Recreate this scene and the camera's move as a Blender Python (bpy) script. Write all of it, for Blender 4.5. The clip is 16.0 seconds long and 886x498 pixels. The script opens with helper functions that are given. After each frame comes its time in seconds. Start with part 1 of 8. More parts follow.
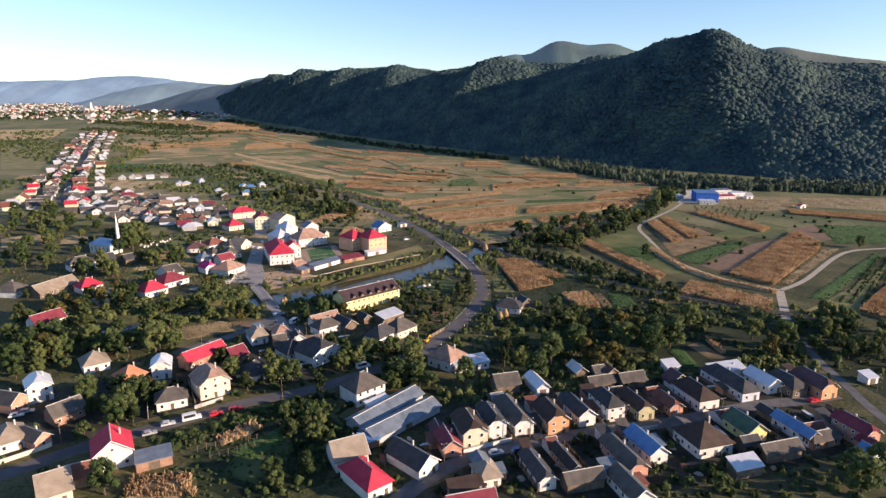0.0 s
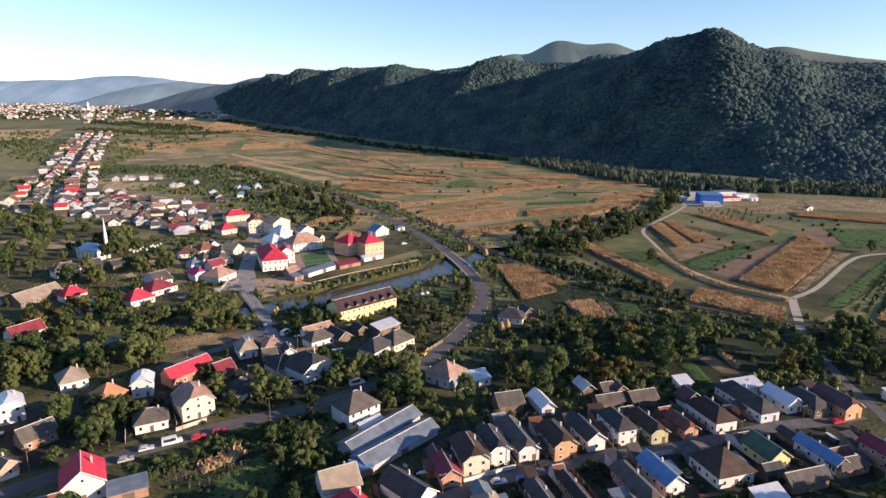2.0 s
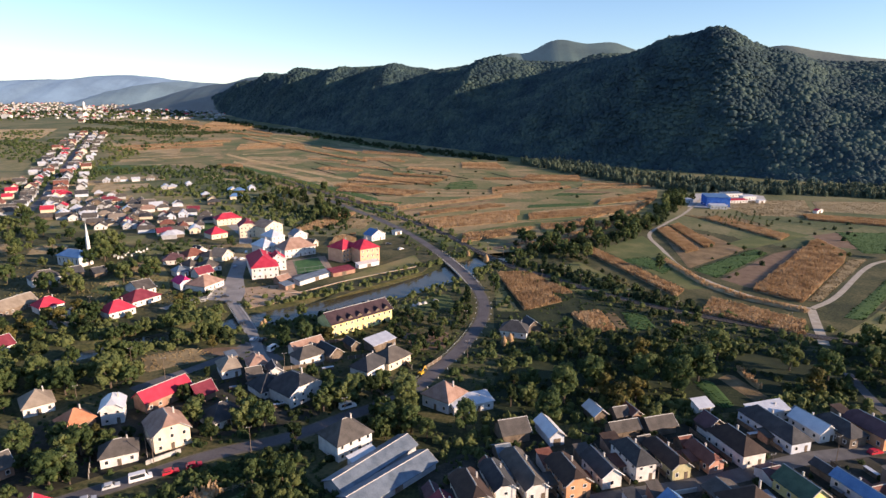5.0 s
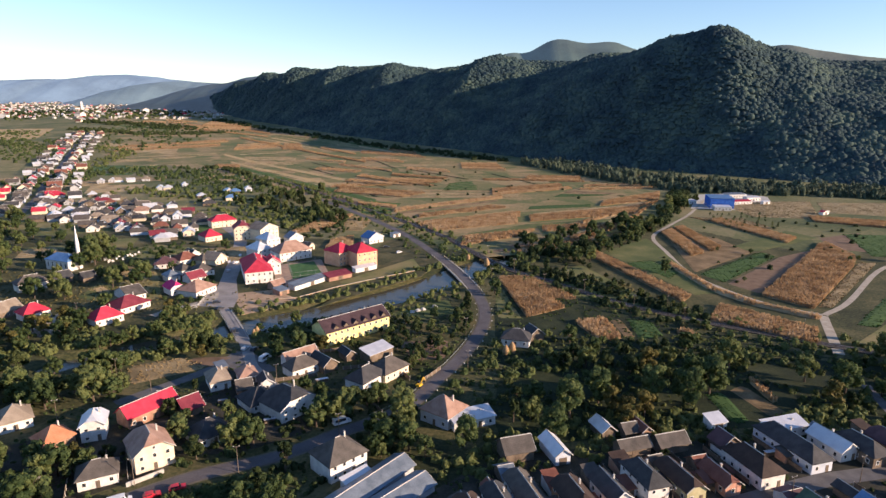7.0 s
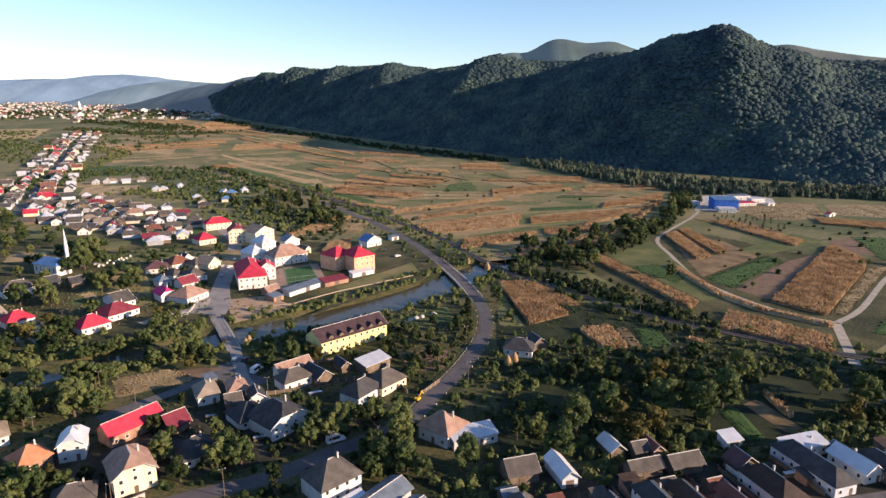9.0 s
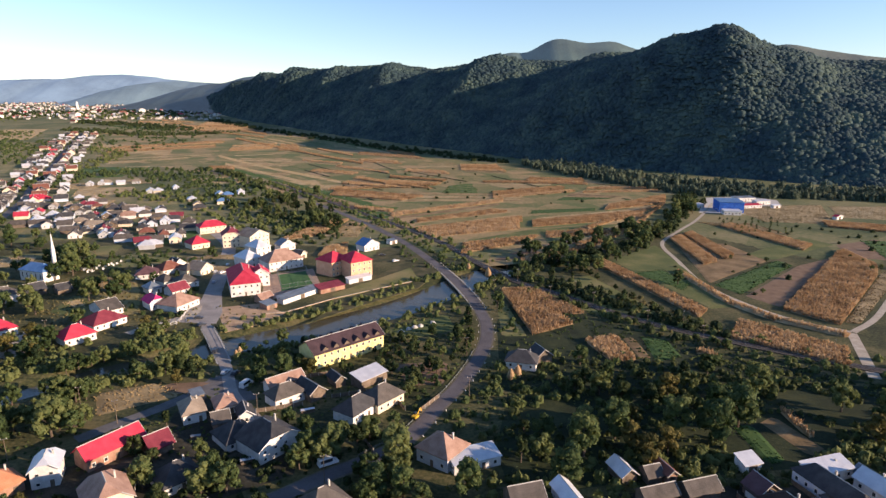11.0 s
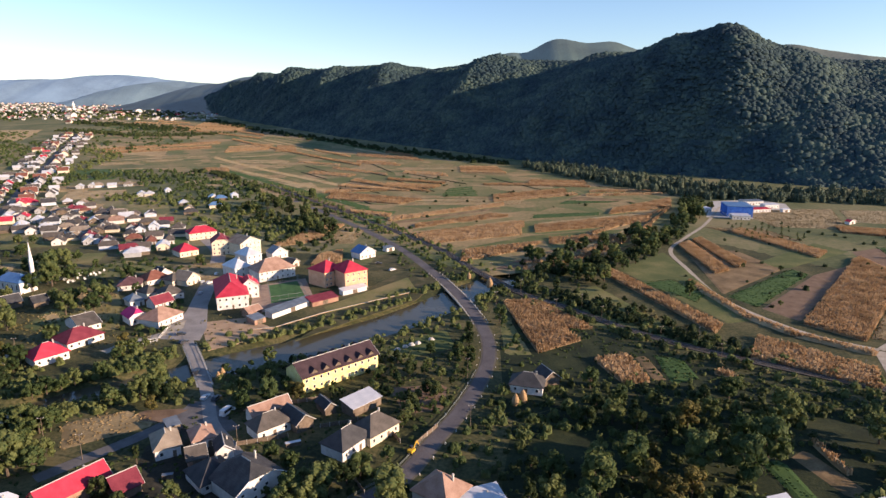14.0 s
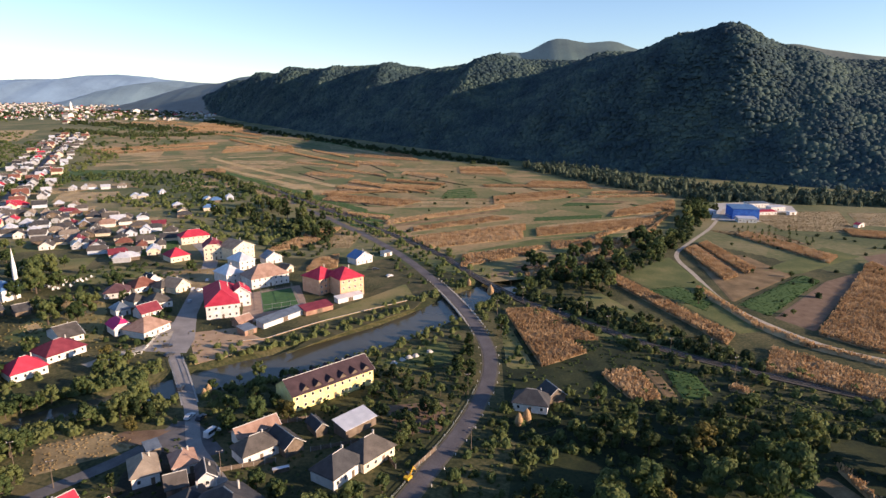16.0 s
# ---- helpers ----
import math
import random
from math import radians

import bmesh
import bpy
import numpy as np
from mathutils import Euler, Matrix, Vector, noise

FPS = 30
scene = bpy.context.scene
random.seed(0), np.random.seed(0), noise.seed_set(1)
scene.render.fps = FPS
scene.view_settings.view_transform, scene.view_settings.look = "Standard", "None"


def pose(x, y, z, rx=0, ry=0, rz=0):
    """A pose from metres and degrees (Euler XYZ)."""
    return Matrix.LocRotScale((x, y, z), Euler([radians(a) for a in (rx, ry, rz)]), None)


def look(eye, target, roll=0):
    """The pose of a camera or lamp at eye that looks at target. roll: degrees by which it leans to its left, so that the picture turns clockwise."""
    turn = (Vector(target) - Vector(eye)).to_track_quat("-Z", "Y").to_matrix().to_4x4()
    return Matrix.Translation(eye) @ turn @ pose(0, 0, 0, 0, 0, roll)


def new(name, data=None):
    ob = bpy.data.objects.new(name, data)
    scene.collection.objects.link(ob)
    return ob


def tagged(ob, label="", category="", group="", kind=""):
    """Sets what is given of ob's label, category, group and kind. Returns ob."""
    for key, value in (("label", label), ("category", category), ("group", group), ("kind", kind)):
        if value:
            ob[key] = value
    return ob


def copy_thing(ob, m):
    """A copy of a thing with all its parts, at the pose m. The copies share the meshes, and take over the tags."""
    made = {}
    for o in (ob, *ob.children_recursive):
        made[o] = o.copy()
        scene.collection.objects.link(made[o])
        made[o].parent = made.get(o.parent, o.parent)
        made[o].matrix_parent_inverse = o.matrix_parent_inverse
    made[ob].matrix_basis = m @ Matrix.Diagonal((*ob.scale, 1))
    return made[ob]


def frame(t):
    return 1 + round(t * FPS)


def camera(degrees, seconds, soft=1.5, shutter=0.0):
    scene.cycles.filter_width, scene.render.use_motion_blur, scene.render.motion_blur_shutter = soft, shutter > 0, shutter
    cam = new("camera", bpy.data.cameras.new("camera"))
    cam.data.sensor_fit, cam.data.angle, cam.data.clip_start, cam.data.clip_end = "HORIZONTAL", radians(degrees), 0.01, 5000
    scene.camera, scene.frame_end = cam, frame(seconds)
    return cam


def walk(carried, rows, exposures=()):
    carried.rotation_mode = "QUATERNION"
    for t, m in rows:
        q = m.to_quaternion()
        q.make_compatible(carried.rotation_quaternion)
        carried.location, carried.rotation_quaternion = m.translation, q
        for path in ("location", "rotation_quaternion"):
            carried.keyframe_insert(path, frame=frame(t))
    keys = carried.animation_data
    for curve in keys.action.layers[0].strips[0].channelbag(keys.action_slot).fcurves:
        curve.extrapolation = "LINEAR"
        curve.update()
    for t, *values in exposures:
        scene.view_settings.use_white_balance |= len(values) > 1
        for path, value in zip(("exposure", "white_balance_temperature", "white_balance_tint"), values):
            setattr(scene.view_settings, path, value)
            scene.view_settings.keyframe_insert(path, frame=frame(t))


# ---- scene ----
cam = camera(72.0, 16.0, 1.45)
ROWS = [
    (0, 0.788, -3.438, 98.935, -13.383, -0.12, 1.455),
    (0.5, 0.738, -0.083, 99.100, -13.386, -0.12, 1.432),
    (1, 0.692, 3.346, 99.216, -13.392, -0.12, 1.410),
    (1.5, 0.650, 6.795, 99.290, -13.398, -0.12, 1.389),
    (2, 0.610, 10.217, 99.328, -13.405, -0.12, 1.369),
    (2.5, 0.573, 13.575, 99.337, -13.412, -0.12, 1.350),
    (3, 0.536, 16.840, 99.324, -13.420, -0.12, 1.332),
    (3.5, 0.501, 19.993, 99.293, -13.428, -0.12, 1.315),
    (4, 0.465, 23.026, 99.250, -13.436, -0.12, 1.299),
    (6.5, 0.273, 36.660, 99.003, -13.464, -0.12, 1.228),
    (7, 0.231, 39.217, 98.970, -13.467, -0.12, 1.215),
    (7.5, 0.187, 41.777, 98.949, -13.469, -0.12, 1.203),
    (8, 0.142, 44.365, 98.941, -13.470, -0.12, 1.192),
    (8.5, 0.095, 47.002, 98.947, -13.470, -0.12, 1.180),
    (9, 0.047, 49.706, 98.967, -13.470, -0.12, 1.169),
    (11.5, -0.188, 64.398, 99.284, -13.455, -0.12, 1.117),
    (12, -0.230, 67.518, 99.383, -13.451, -0.12, 1.106),
    (12.5, -0.269, 70.660, 99.488, -13.447, -0.12, 1.096),
    (13, -0.303, 73.802, 99.598, -13.444, -0.12, 1.085),
    (13.5, -0.333, 76.930, 99.708, -13.441, -0.12, 1.075),
    (14, -0.355, 80.038, 99.816, -13.439, -0.12, 1.064),
    (14.5, -0.370, 83.135, 99.916, -13.439, -0.12, 1.052),
    (15, -0.376, 86.251, 100.005, -13.440, -0.12, 1.041),
    (15.5, -0.371, 89.447, 100.076, -13.443, -0.12, 1.029),
    (16, -0.354, 92.824, 100.125, -13.449, -0.12, 1.017),
]
walk(cam, [(t, pose(x, y, z, 90 + pitch, roll, yaw)) for t, x, y, z, pitch, roll, yaw in ROWS], [(0, 0.95, 6480, 21), (16, 0.95, 6680, 22)])
# ---- daylight: a low evening sun over the hills ----
SUN_AZ, SUN_EL = 106.0, 15.0
world = bpy.data.worlds.new("sky")
scene.world = world
world.use_nodes = True
wn = world.node_tree.nodes
sky = wn.new("ShaderNodeTexSky")
sky.sky_type, sky.sun_disc = "NISHITA", False
sky.sun_elevation, sky.sun_rotation = radians(SUN_EL), radians(SUN_AZ)
sky.air_density, sky.dust_density, sky.ozone_density = 1.0, 0.0, 3.6
wn["Background"].inputs["Strength"].default_value = 0.112
world.node_tree.links.new(sky.outputs[0], wn["Background"].inputs["Color"])
sun = new("sun", bpy.data.lights.new("sun", "SUN"))
sun.data.energy, sun.data.angle, sun.data.color = 5.0, radians(0.6), (1.0, 0.79, 0.55)
sun.matrix_world = look((math.sin(radians(SUN_AZ)) * 900, math.cos(radians(SUN_AZ)) * 900, math.tan(radians(SUN_EL)) * 900), (0, 0, 0))


# ---- materials ----
def material(name, colours, scale=1.0, rough=0.85, metal=0.0, bump=0.0, bump_scale=8.0, spread=0.0, courses=0.0, cells=0.0, spec=0.3, fine=6.0, grain=0.45, island=0.0, plots=0.4, thin=0.0):
    """colours: two or three, mixed by coarse and fine noise; courses: height of horizontal rows; cells: size of plots; spread: by object."""
    m = bpy.data.materials.new(name)
    m.use_nodes = True
    nt, b = m.node_tree, m.node_tree.nodes["Principled BSDF"]
    N, link = nt.nodes.new, nt.links.new
    co = N("ShaderNodeTexCoord").outputs["Object"]
    n1, n2 = N("ShaderNodeTexNoise"), N("ShaderNodeTexNoise")
    n1.inputs["Scale"].default_value, n1.inputs["Detail"].default_value = scale, 4
    n2.inputs["Scale"].default_value, n2.inputs["Detail"].default_value = scale * fine, 5
    link(co, n1.inputs["Vector"]), link(co, n2.inputs["Vector"])
    mix = N("ShaderNodeMath")
    mix.operation = "MULTIPLY_ADD"
    mix.inputs[1].default_value = grain
    link(n2.outputs["Fac"], mix.inputs[0]), link(n1.outputs["Fac"], mix.inputs[2])
    level = N("ShaderNodeMath")
    level.operation, level.inputs[1].default_value = "SUBTRACT", (grain - 0.45) / 2
    link(mix.outputs[0], level.inputs[0])
    fac = level.outputs[0]
    if spread:
        info, add = N("ShaderNodeObjectInfo"), N("ShaderNodeMath")
        add.operation = "MULTIPLY_ADD"
        add.inputs[1].default_value = spread
        link(info.outputs["Random"], add.inputs[0]), link(fac, add.inputs[2])
        sub = N("ShaderNodeMath")
        sub.operation, sub.inputs[1].default_value = "SUBTRACT", spread / 2
        link(add.outputs[0], sub.inputs[0])
        fac = sub.outputs[0]
    if island:
        geo, add = N("ShaderNodeNewGeometry"), N("ShaderNodeMath")
        add.operation = "MULTIPLY_ADD"
        add.inputs[1].default_value = island
        link(geo.outputs["Random Per Island"], add.inputs[0]), link(fac, add.inputs[2])
        sub = N("ShaderNodeMath")
        sub.operation, sub.inputs[1].default_value = "SUBTRACT", island / 2
        link(add.outputs[0], sub.inputs[0])
        fac = sub.outputs[0]
    if cells:
        v, add = N("ShaderNodeTexVoronoi"), N("ShaderNodeMath")
        v.inputs["Scale"].default_value = 1 / cells
        link(co, v.inputs["Vector"])
        sep = N("ShaderNodeSeparateColor")
        link(v.outputs["Color"], sep.inputs[0])
        add.operation = "MULTIPLY_ADD"
        add.inputs[1].default_value = plots
        link(sep.outputs[0], add.inputs[0]), link(fac, add.inputs[2])
        sub = N("ShaderNodeMath")
        sub.operation, sub.inputs[1].default_value = "SUBTRACT", plots / 2
        link(add.outputs[0], sub.inputs[0])
        fac = sub.outputs[0]
    ramp = N("ShaderNodeValToRGB")
    e = ramp.color_ramp.elements
    at = [0.5, 0.95] if len(colours) == 2 else [0.5, 0.72, 0.95]
    while len(e) < len(colours):
        e.new(0.5)
    for k, c in enumerate(colours):
        e[k].position, e[k].color = at[k], (*c, 1)
    link(fac, ramp.inputs[0])
    link(ramp.outputs[0], b.inputs["Base Color"])
    b.inputs["Roughness"].default_value, b.inputs["Metallic"].default_value = rough, metal
    b.inputs["Specular IOR Level"].default_value = spec
    if bump or courses:
        bn = N("ShaderNodeBump")
        n3 = N("ShaderNodeTexNoise")
        n3.inputs["Scale"].default_value = bump_scale
        link(co, n3.inputs["Vector"])
        height = n3.outputs["Fac"]
        if courses:
            w = N("ShaderNodeTexWave")
            w.bands_direction = "Z"
            w.wave_profile = "SAW"
            w.inputs["Scale"].default_value = 0.314 / courses
            w.inputs["Distortion"].default_value = 0.6
            link(co, w.inputs["Vector"])
            ad = N("ShaderNodeMath")
            link(w.outputs["Fac"], ad.inputs[0]), link(height, ad.inputs[1])
            height = ad.outputs[0]
        bn.inputs["Strength"].default_value = bump or 0.3
        bn.inputs["Distance"].default_value = 0.12
        link(height, bn.inputs["Height"])
        link(bn.outputs[0], b.inputs["Normal"])
    if thin:
        # leaves let some light through
        glow, both, out = N("ShaderNodeBsdfTranslucent"), N("ShaderNodeMixShader"), nt.nodes["Material Output"]
        link(ramp.outputs[0], glow.inputs["Color"])
        both.inputs[0].default_value = thin
        link(b.outputs[0], both.inputs[1]), link(glow.outputs[0], both.inputs[2])
        link(both.outputs[0], out.inputs["Surface"])
    return m


M = {
    "ground": material("rough_grass", [(0.020, 0.028, 0.010), (0.058, 0.062, 0.022), (0.125, 0.108, 0.048)], 0.045, 0.95, bump=0.9, bump_scale=1.6, cells=22, fine=18, grain=0.85, plots=0.16),
    "valley": material("valley_grassland", [(0.060, 0.082, 0.030), (0.125, 0.130, 0.052), (0.21, 0.18, 0.09)], 0.012, 0.95, bump=0.6, bump_scale=1.0, cells=60, fine=22, grain=0.6, plots=0.2),
    "asphalt": material("asphalt", [(0.085, 0.082, 0.084), (0.150, 0.145, 0.142)], 0.25, 0.85, bump=0.1, fine=12),
    "darkasphalt": material("worn_dark_asphalt", [(0.075, 0.070, 0.074), (0.135, 0.125, 0.128)], 0.12, 0.85, bump=0.1, fine=20, grain=0.7),
    "dusty": material("dusty_asphalt", [(0.20, 0.188, 0.178), (0.31, 0.29, 0.27)], 0.15, 0.9, bump=0.1, fine=16, grain=0.7),
    "gravel": material("gravel", [(0.30, 0.26, 0.20), (0.46, 0.41, 0.33)], 0.3, 0.95, bump=0.3, fine=12),
    "ballast": material("ballast", [(0.045, 0.040, 0.036), (0.09, 0.078, 0.066)], 0.5, 0.95, bump=0.4),
    "verge": material("dusty_verge", [(0.085, 0.078, 0.060), (0.16, 0.14, 0.105)], 0.4, 0.95, bump=0.3, fine=12),
    "steel": material("rail_steel", [(0.20, 0.17, 0.15), (0.35, 0.32, 0.30)], 1.0, 0.4, metal=0.8),
    "water": material("river_water", [(0.060, 0.058, 0.040), (0.085, 0.080, 0.055)], 0.05, 0.18, bump=0.12, bump_scale=0.8, spec=0.35),
    "concrete": material("concrete", [(0.34, 0.33, 0.30), (0.52, 0.50, 0.46)], 0.6, 0.9, bump=0.1),
    "whitepaint": material("white_paint", [(0.62, 0.61, 0.58), (0.8, 0.79, 0.76)], 1.0, 0.7),
    "corn": material("dry_corn", [(0.25, 0.155, 0.082), (0.39, 0.255, 0.136), (0.52, 0.37, 0.215)], 0.12, 0.95, bump=0.6, bump_scale=2.0, spread=0.25, fine=18, thin=0.35),
    "meadow": material("mown_meadow", [(0.075, 0.098, 0.030), (0.135, 0.140, 0.048), (0.23, 0.19, 0.085)], 0.06, 0.95, bump=0.3, bump_scale=2, spread=0.35, fine=16),
    "lush": material("lush_green_crop", [(0.030, 0.074, 0.017), (0.066, 0.122, 0.030)], 0.2, 0.95, bump=0.4, bump_scale=2, spread=0.2, fine=12),
    "soil": material("ploughed_soil", [(0.125, 0.080, 0.050), (0.22, 0.148, 0.096)], 0.2, 0.95, bump=0.5, bump_scale=1.5, fine=12),
    "leaf": material("leaves_green", [(0.038, 0.066, 0.021), (0.080, 0.116, 0.038), (0.148, 0.172, 0.058)], 0.5, 0.8, spread=0.5, fine=5, thin=0.4),
    "leaf_dark": material("leaves_dark", [(0.016, 0.032, 0.010), (0.036, 0.058, 0.018), (0.076, 0.096, 0.032)], 0.5, 0.8, spread=0.4, fine=5, thin=0.4),
    "leaf_autumn": material("leaves_autumn", [(0.052, 0.052, 0.014), (0.096, 0.088, 0.024), (0.155, 0.130, 0.036)], 0.5, 0.8, spread=0.4, fine=5, thin=0.3),
    "leaf_grey": material("leaves_grey_green", [(0.038, 0.060, 0.038), (0.076, 0.106, 0.068), (0.132, 0.160, 0.106)], 0.4, 0.8, spread=0.3, fine=5, thin=0.35),
    "bark": material("bark", [(0.06, 0.045, 0.032), (0.13, 0.10, 0.075)], 2.0, 0.95, bump=0.5),
    # forest green with the blue of shade and haze put into it
    "forest": material("hazed_wooded_slope", [(0.014, 0.034, 0.044), (0.030, 0.058, 0.060), (0.070, 0.106, 0.082)], 0.02, 0.9, bump=0.8, bump_scale=0.4, fine=20, island=0.2),
    "glass": material("window_glass", [(0.02, 0.025, 0.03), (0.05, 0.055, 0.06)], 0.5, 0.1, spec=0.6),
    "timber": material("weathered_timber", [(0.10, 0.075, 0.055), (0.20, 0.155, 0.115)], 1.5, 0.9, bump=0.3),
    "tyre": material("rubber", [(0.02, 0.02, 0.02), (0.04, 0.04, 0.04)], 3, 0.9),
}
for key, a, b2 in (("white", (0.52, 0.50, 0.47), (0.74, 0.72, 0.68)), ("cream", (0.58, 0.49, 0.36), (0.74, 0.65, 0.50)), ("salmon", (0.42, 0.20, 0.14), (0.58, 0.32, 0.23)),
                   ("orange", (0.52, 0.26, 0.13), (0.66, 0.38, 0.21)), ("olive", (0.36, 0.33, 0.18), (0.5, 0.46, 0.28)), ("paleblue", (0.42, 0.47, 0.54), (0.58, 0.62, 0.68)),
                   ("yellow", (0.68, 0.56, 0.20), (0.82, 0.72, 0.34)), ("peach", (0.60, 0.33, 0.20), (0.74, 0.47, 0.30)), ("boards", (0.10, 0.075, 0.055), (0.21, 0.165, 0.125)),
                   ("brick", (0.24, 0.13, 0.09), (0.38, 0.24, 0.17)), ("palemetalwall", (0.30, 0.31, 0.32), (0.46, 0.47, 0.48)), ("bluewall", (0.02, 0.10, 0.42), (0.05, 0.18, 0.58))):
    M["wall_" + key] = material("wall_" + key, [a, b2], 0.5, 0.9, bump=0.12, bump_scale=6, fine=8)
for key, a, b2, me in (("brown", (0.031, 0.020, 0.017), (0.068, 0.045, 0.035), 0), ("redbrown", (0.136, 0.048, 0.034), (0.224, 0.096, 0.068), 0), ("slate", (0.027, 0.029, 0.033), (0.065, 0.065, 0.068), 0),
                       ("greybrown", (0.056, 0.050, 0.045), (0.118, 0.104, 0.092), 0), ("tan", (0.187, 0.149, 0.111), (0.306, 0.255, 0.200), 0), ("crimson", (0.36, 0.020, 0.046), (0.50, 0.042, 0.074), 0),
                       ("maroon", (0.136, 0.019, 0.034), (0.230, 0.043, 0.060), 0), ("plum", (0.075, 0.038, 0.044), (0.135, 0.071, 0.075), 0), ("darkplum", (0.034, 0.020, 0.024), (0.070, 0.042, 0.048), 0), ("magenta", (0.50, 0.02, 0.13), (0.62, 0.05, 0.18), 0),
                       ("oldtile", (0.220, 0.128, 0.092), (0.370, 0.242, 0.189), 0), ("orangetile", (0.36, 0.14, 0.07), (0.50, 0.23, 0.13), 0),
                       ("palemetal", (0.52, 0.54, 0.57), (0.70, 0.71, 0.72), 0.3), ("zinc", (0.11, 0.14, 0.17), (0.22, 0.26, 0.30), 0.3),
                       ("bluemetal", (0.07, 0.17, 0.34), (0.14, 0.27, 0.47), 0.2), ("greenmetal", (0.045, 0.08, 0.05), (0.09, 0.14, 0.085), 0.1)):
    metal = me > 0
    M["roof_" + key] = material("roof_" + key, [a, b2], 0.35, 0.45 if metal else 0.8, metal=me, bump=0.35, bump_scale=3, courses=0.0 if metal else 0.35, spread=0.15, fine=9)

# ---- the plan ----
HIGHWAY = [(-244.7, 812.3), (-162.3, 702.1), (-98.4, 604.9), (-45.2, 512.2), (-14.4, 440.6), (4.3, 384.6), (13.2, 343.1), (14.6, 316.5), (10.8, 292.2), (2.3, 265.2), (-5.9, 246.7), (-14.5, 226.9), (-25.2, 215.6), (-35.0, 208.2), (-49.3, 195.6), (-70.0, 184.8), (-84.6, 173.6), (-96.8, 164.8), (-111.2, 153.7), (-121.7, 142.7), (-137.6, 130.1), (-158.8, 115.9)]
STREET = [(-21.0, 117.9), (-13.0, 134.8), (-1.9, 148.2), (11.1, 156.6), (26.8, 163.2), (45.1, 169.0), (66.0, 174.4), (84.7, 181.1), (100.3, 187.0), (119.7, 191.6), (133.6, 195.8)]
LANE = [(148.9, 245.8), (143.9, 222.3), (142.1, 204.9), (139.6, 187.0), (138.7, 169.7), (135.6, 143.8)]
MAIN_STREET = [(-196.0, 536.0), (-185.7, 522.7), (-162.5, 484.6), (-146.4, 437.3), (-135.4, 394.8), (-123.8, 350.2)]
BRIDGE_STREET = [(-125.3, 353.7), (-116.2, 327.7), (-102.4, 303.6), (-90.0, 281.7), (-83.7, 268.6), (-77.4, 255.4), (-68.3, 244.0), (-60.1, 233.9)]
RIVER_ROAD = [(-84.5, 270.3), (-88.9, 260.0), (-97.1, 246.2), (-106.2, 234.9), (-114.0, 224.8)]
YARD_ROAD = [(-87.3, 259.1), (-91.7, 241.6), (-103.4, 212.2), (-113.4, 197.3), (-124.9, 181.9), (-135.6, 166.8), (-144.4, 155.1)]
SIDE_STREET = [(-123.8, 350.2), (-128.0, 333.5), (-136.7, 322.5), (-144.0, 311.3)]
TRACK_A = [(156.5, 273.5), (176.8, 319.9)]
TRACK_B = [(177.4, 321.0), (159.7, 336.8), (147.2, 363.4), (140.7, 396.2), (144.7, 446.9), (151.0, 496.8), (178.5, 541.9), (214.5, 595.5), (264.3, 685.8)]
TRACK_C = [(178.0, 321.0), (202.3, 341.6), (252.1, 396.8), (277.2, 417.0), (304.1, 424.7), (338.4, 433.0)]
RAIL = [(-232.2, 838.2), (-137.1, 692.4), (-79.1, 605.5), (-45.1, 553.7), (-8.8, 493.3), (12.5, 442.5), (36.0, 396.1), (54.2, 374.8), (70.6, 352.6), (83.5, 337.1), (101.0, 321.1), (125.4, 303.8), (149.5, 288.1), (172.7, 274.1)]
RIVER = [(31.6, 430.0), (8.2, 403.1), (-9.1, 378.2), (-26.6, 356.0), (-44.5, 338.6), (-60.6, 324.2), (-76.0, 313.9), (-88.8, 306.4), (-99.2, 300.3), (-108.7, 293.6), (-119.6, 287.2), (-133.7, 277.9), (-144.7, 266.5), (-158.3, 250.7)]
FAR_STREET = [(-388.2, 561.3), (-450.0, 682.9), (-508.0, 780.0), (-598.9, 946.7), (-723.4, 1174.8), (-851.0, 1419.0), (-960.7, 1640.4)]
CREST = [(1420, 1130, 95), (1176, 1203, 116), (1001, 1268, 152), (851, 1274, 168), (713, 1271, 177), (650, 1262, 182), (566, 1250, 200), (515, 1240, 217), (470, 1233, 225), (434, 1282, 228), (397, 1378, 204), (363, 1483, 198), (263, 1585, 197), (132, 1694, 203), (74, 1743, 208), (13, 1837, 192), (-55, 1928, 195), (-165, 2002, 208), (-222, 2031, 212), (-360, 2093, 209), (-512, 2180, 207), (-667, 2377, 197), (-761, 2469, 190), (-893, 2584, 168), (-1002, 2642, 138), (-1120, 2720, 108), (-1260, 2800, 84)]
FOOT = [(1300, 600), (980, 670), (760, 725), (640, 765), (528, 800), (452, 850), (373, 931), (231, 1051), (103, 1184), (-8, 1308), (-179, 1491), (-319, 1646), (-511, 1891), (-690, 2110), (-880, 2400), (-1040, 2570), (-1230, 2740)]
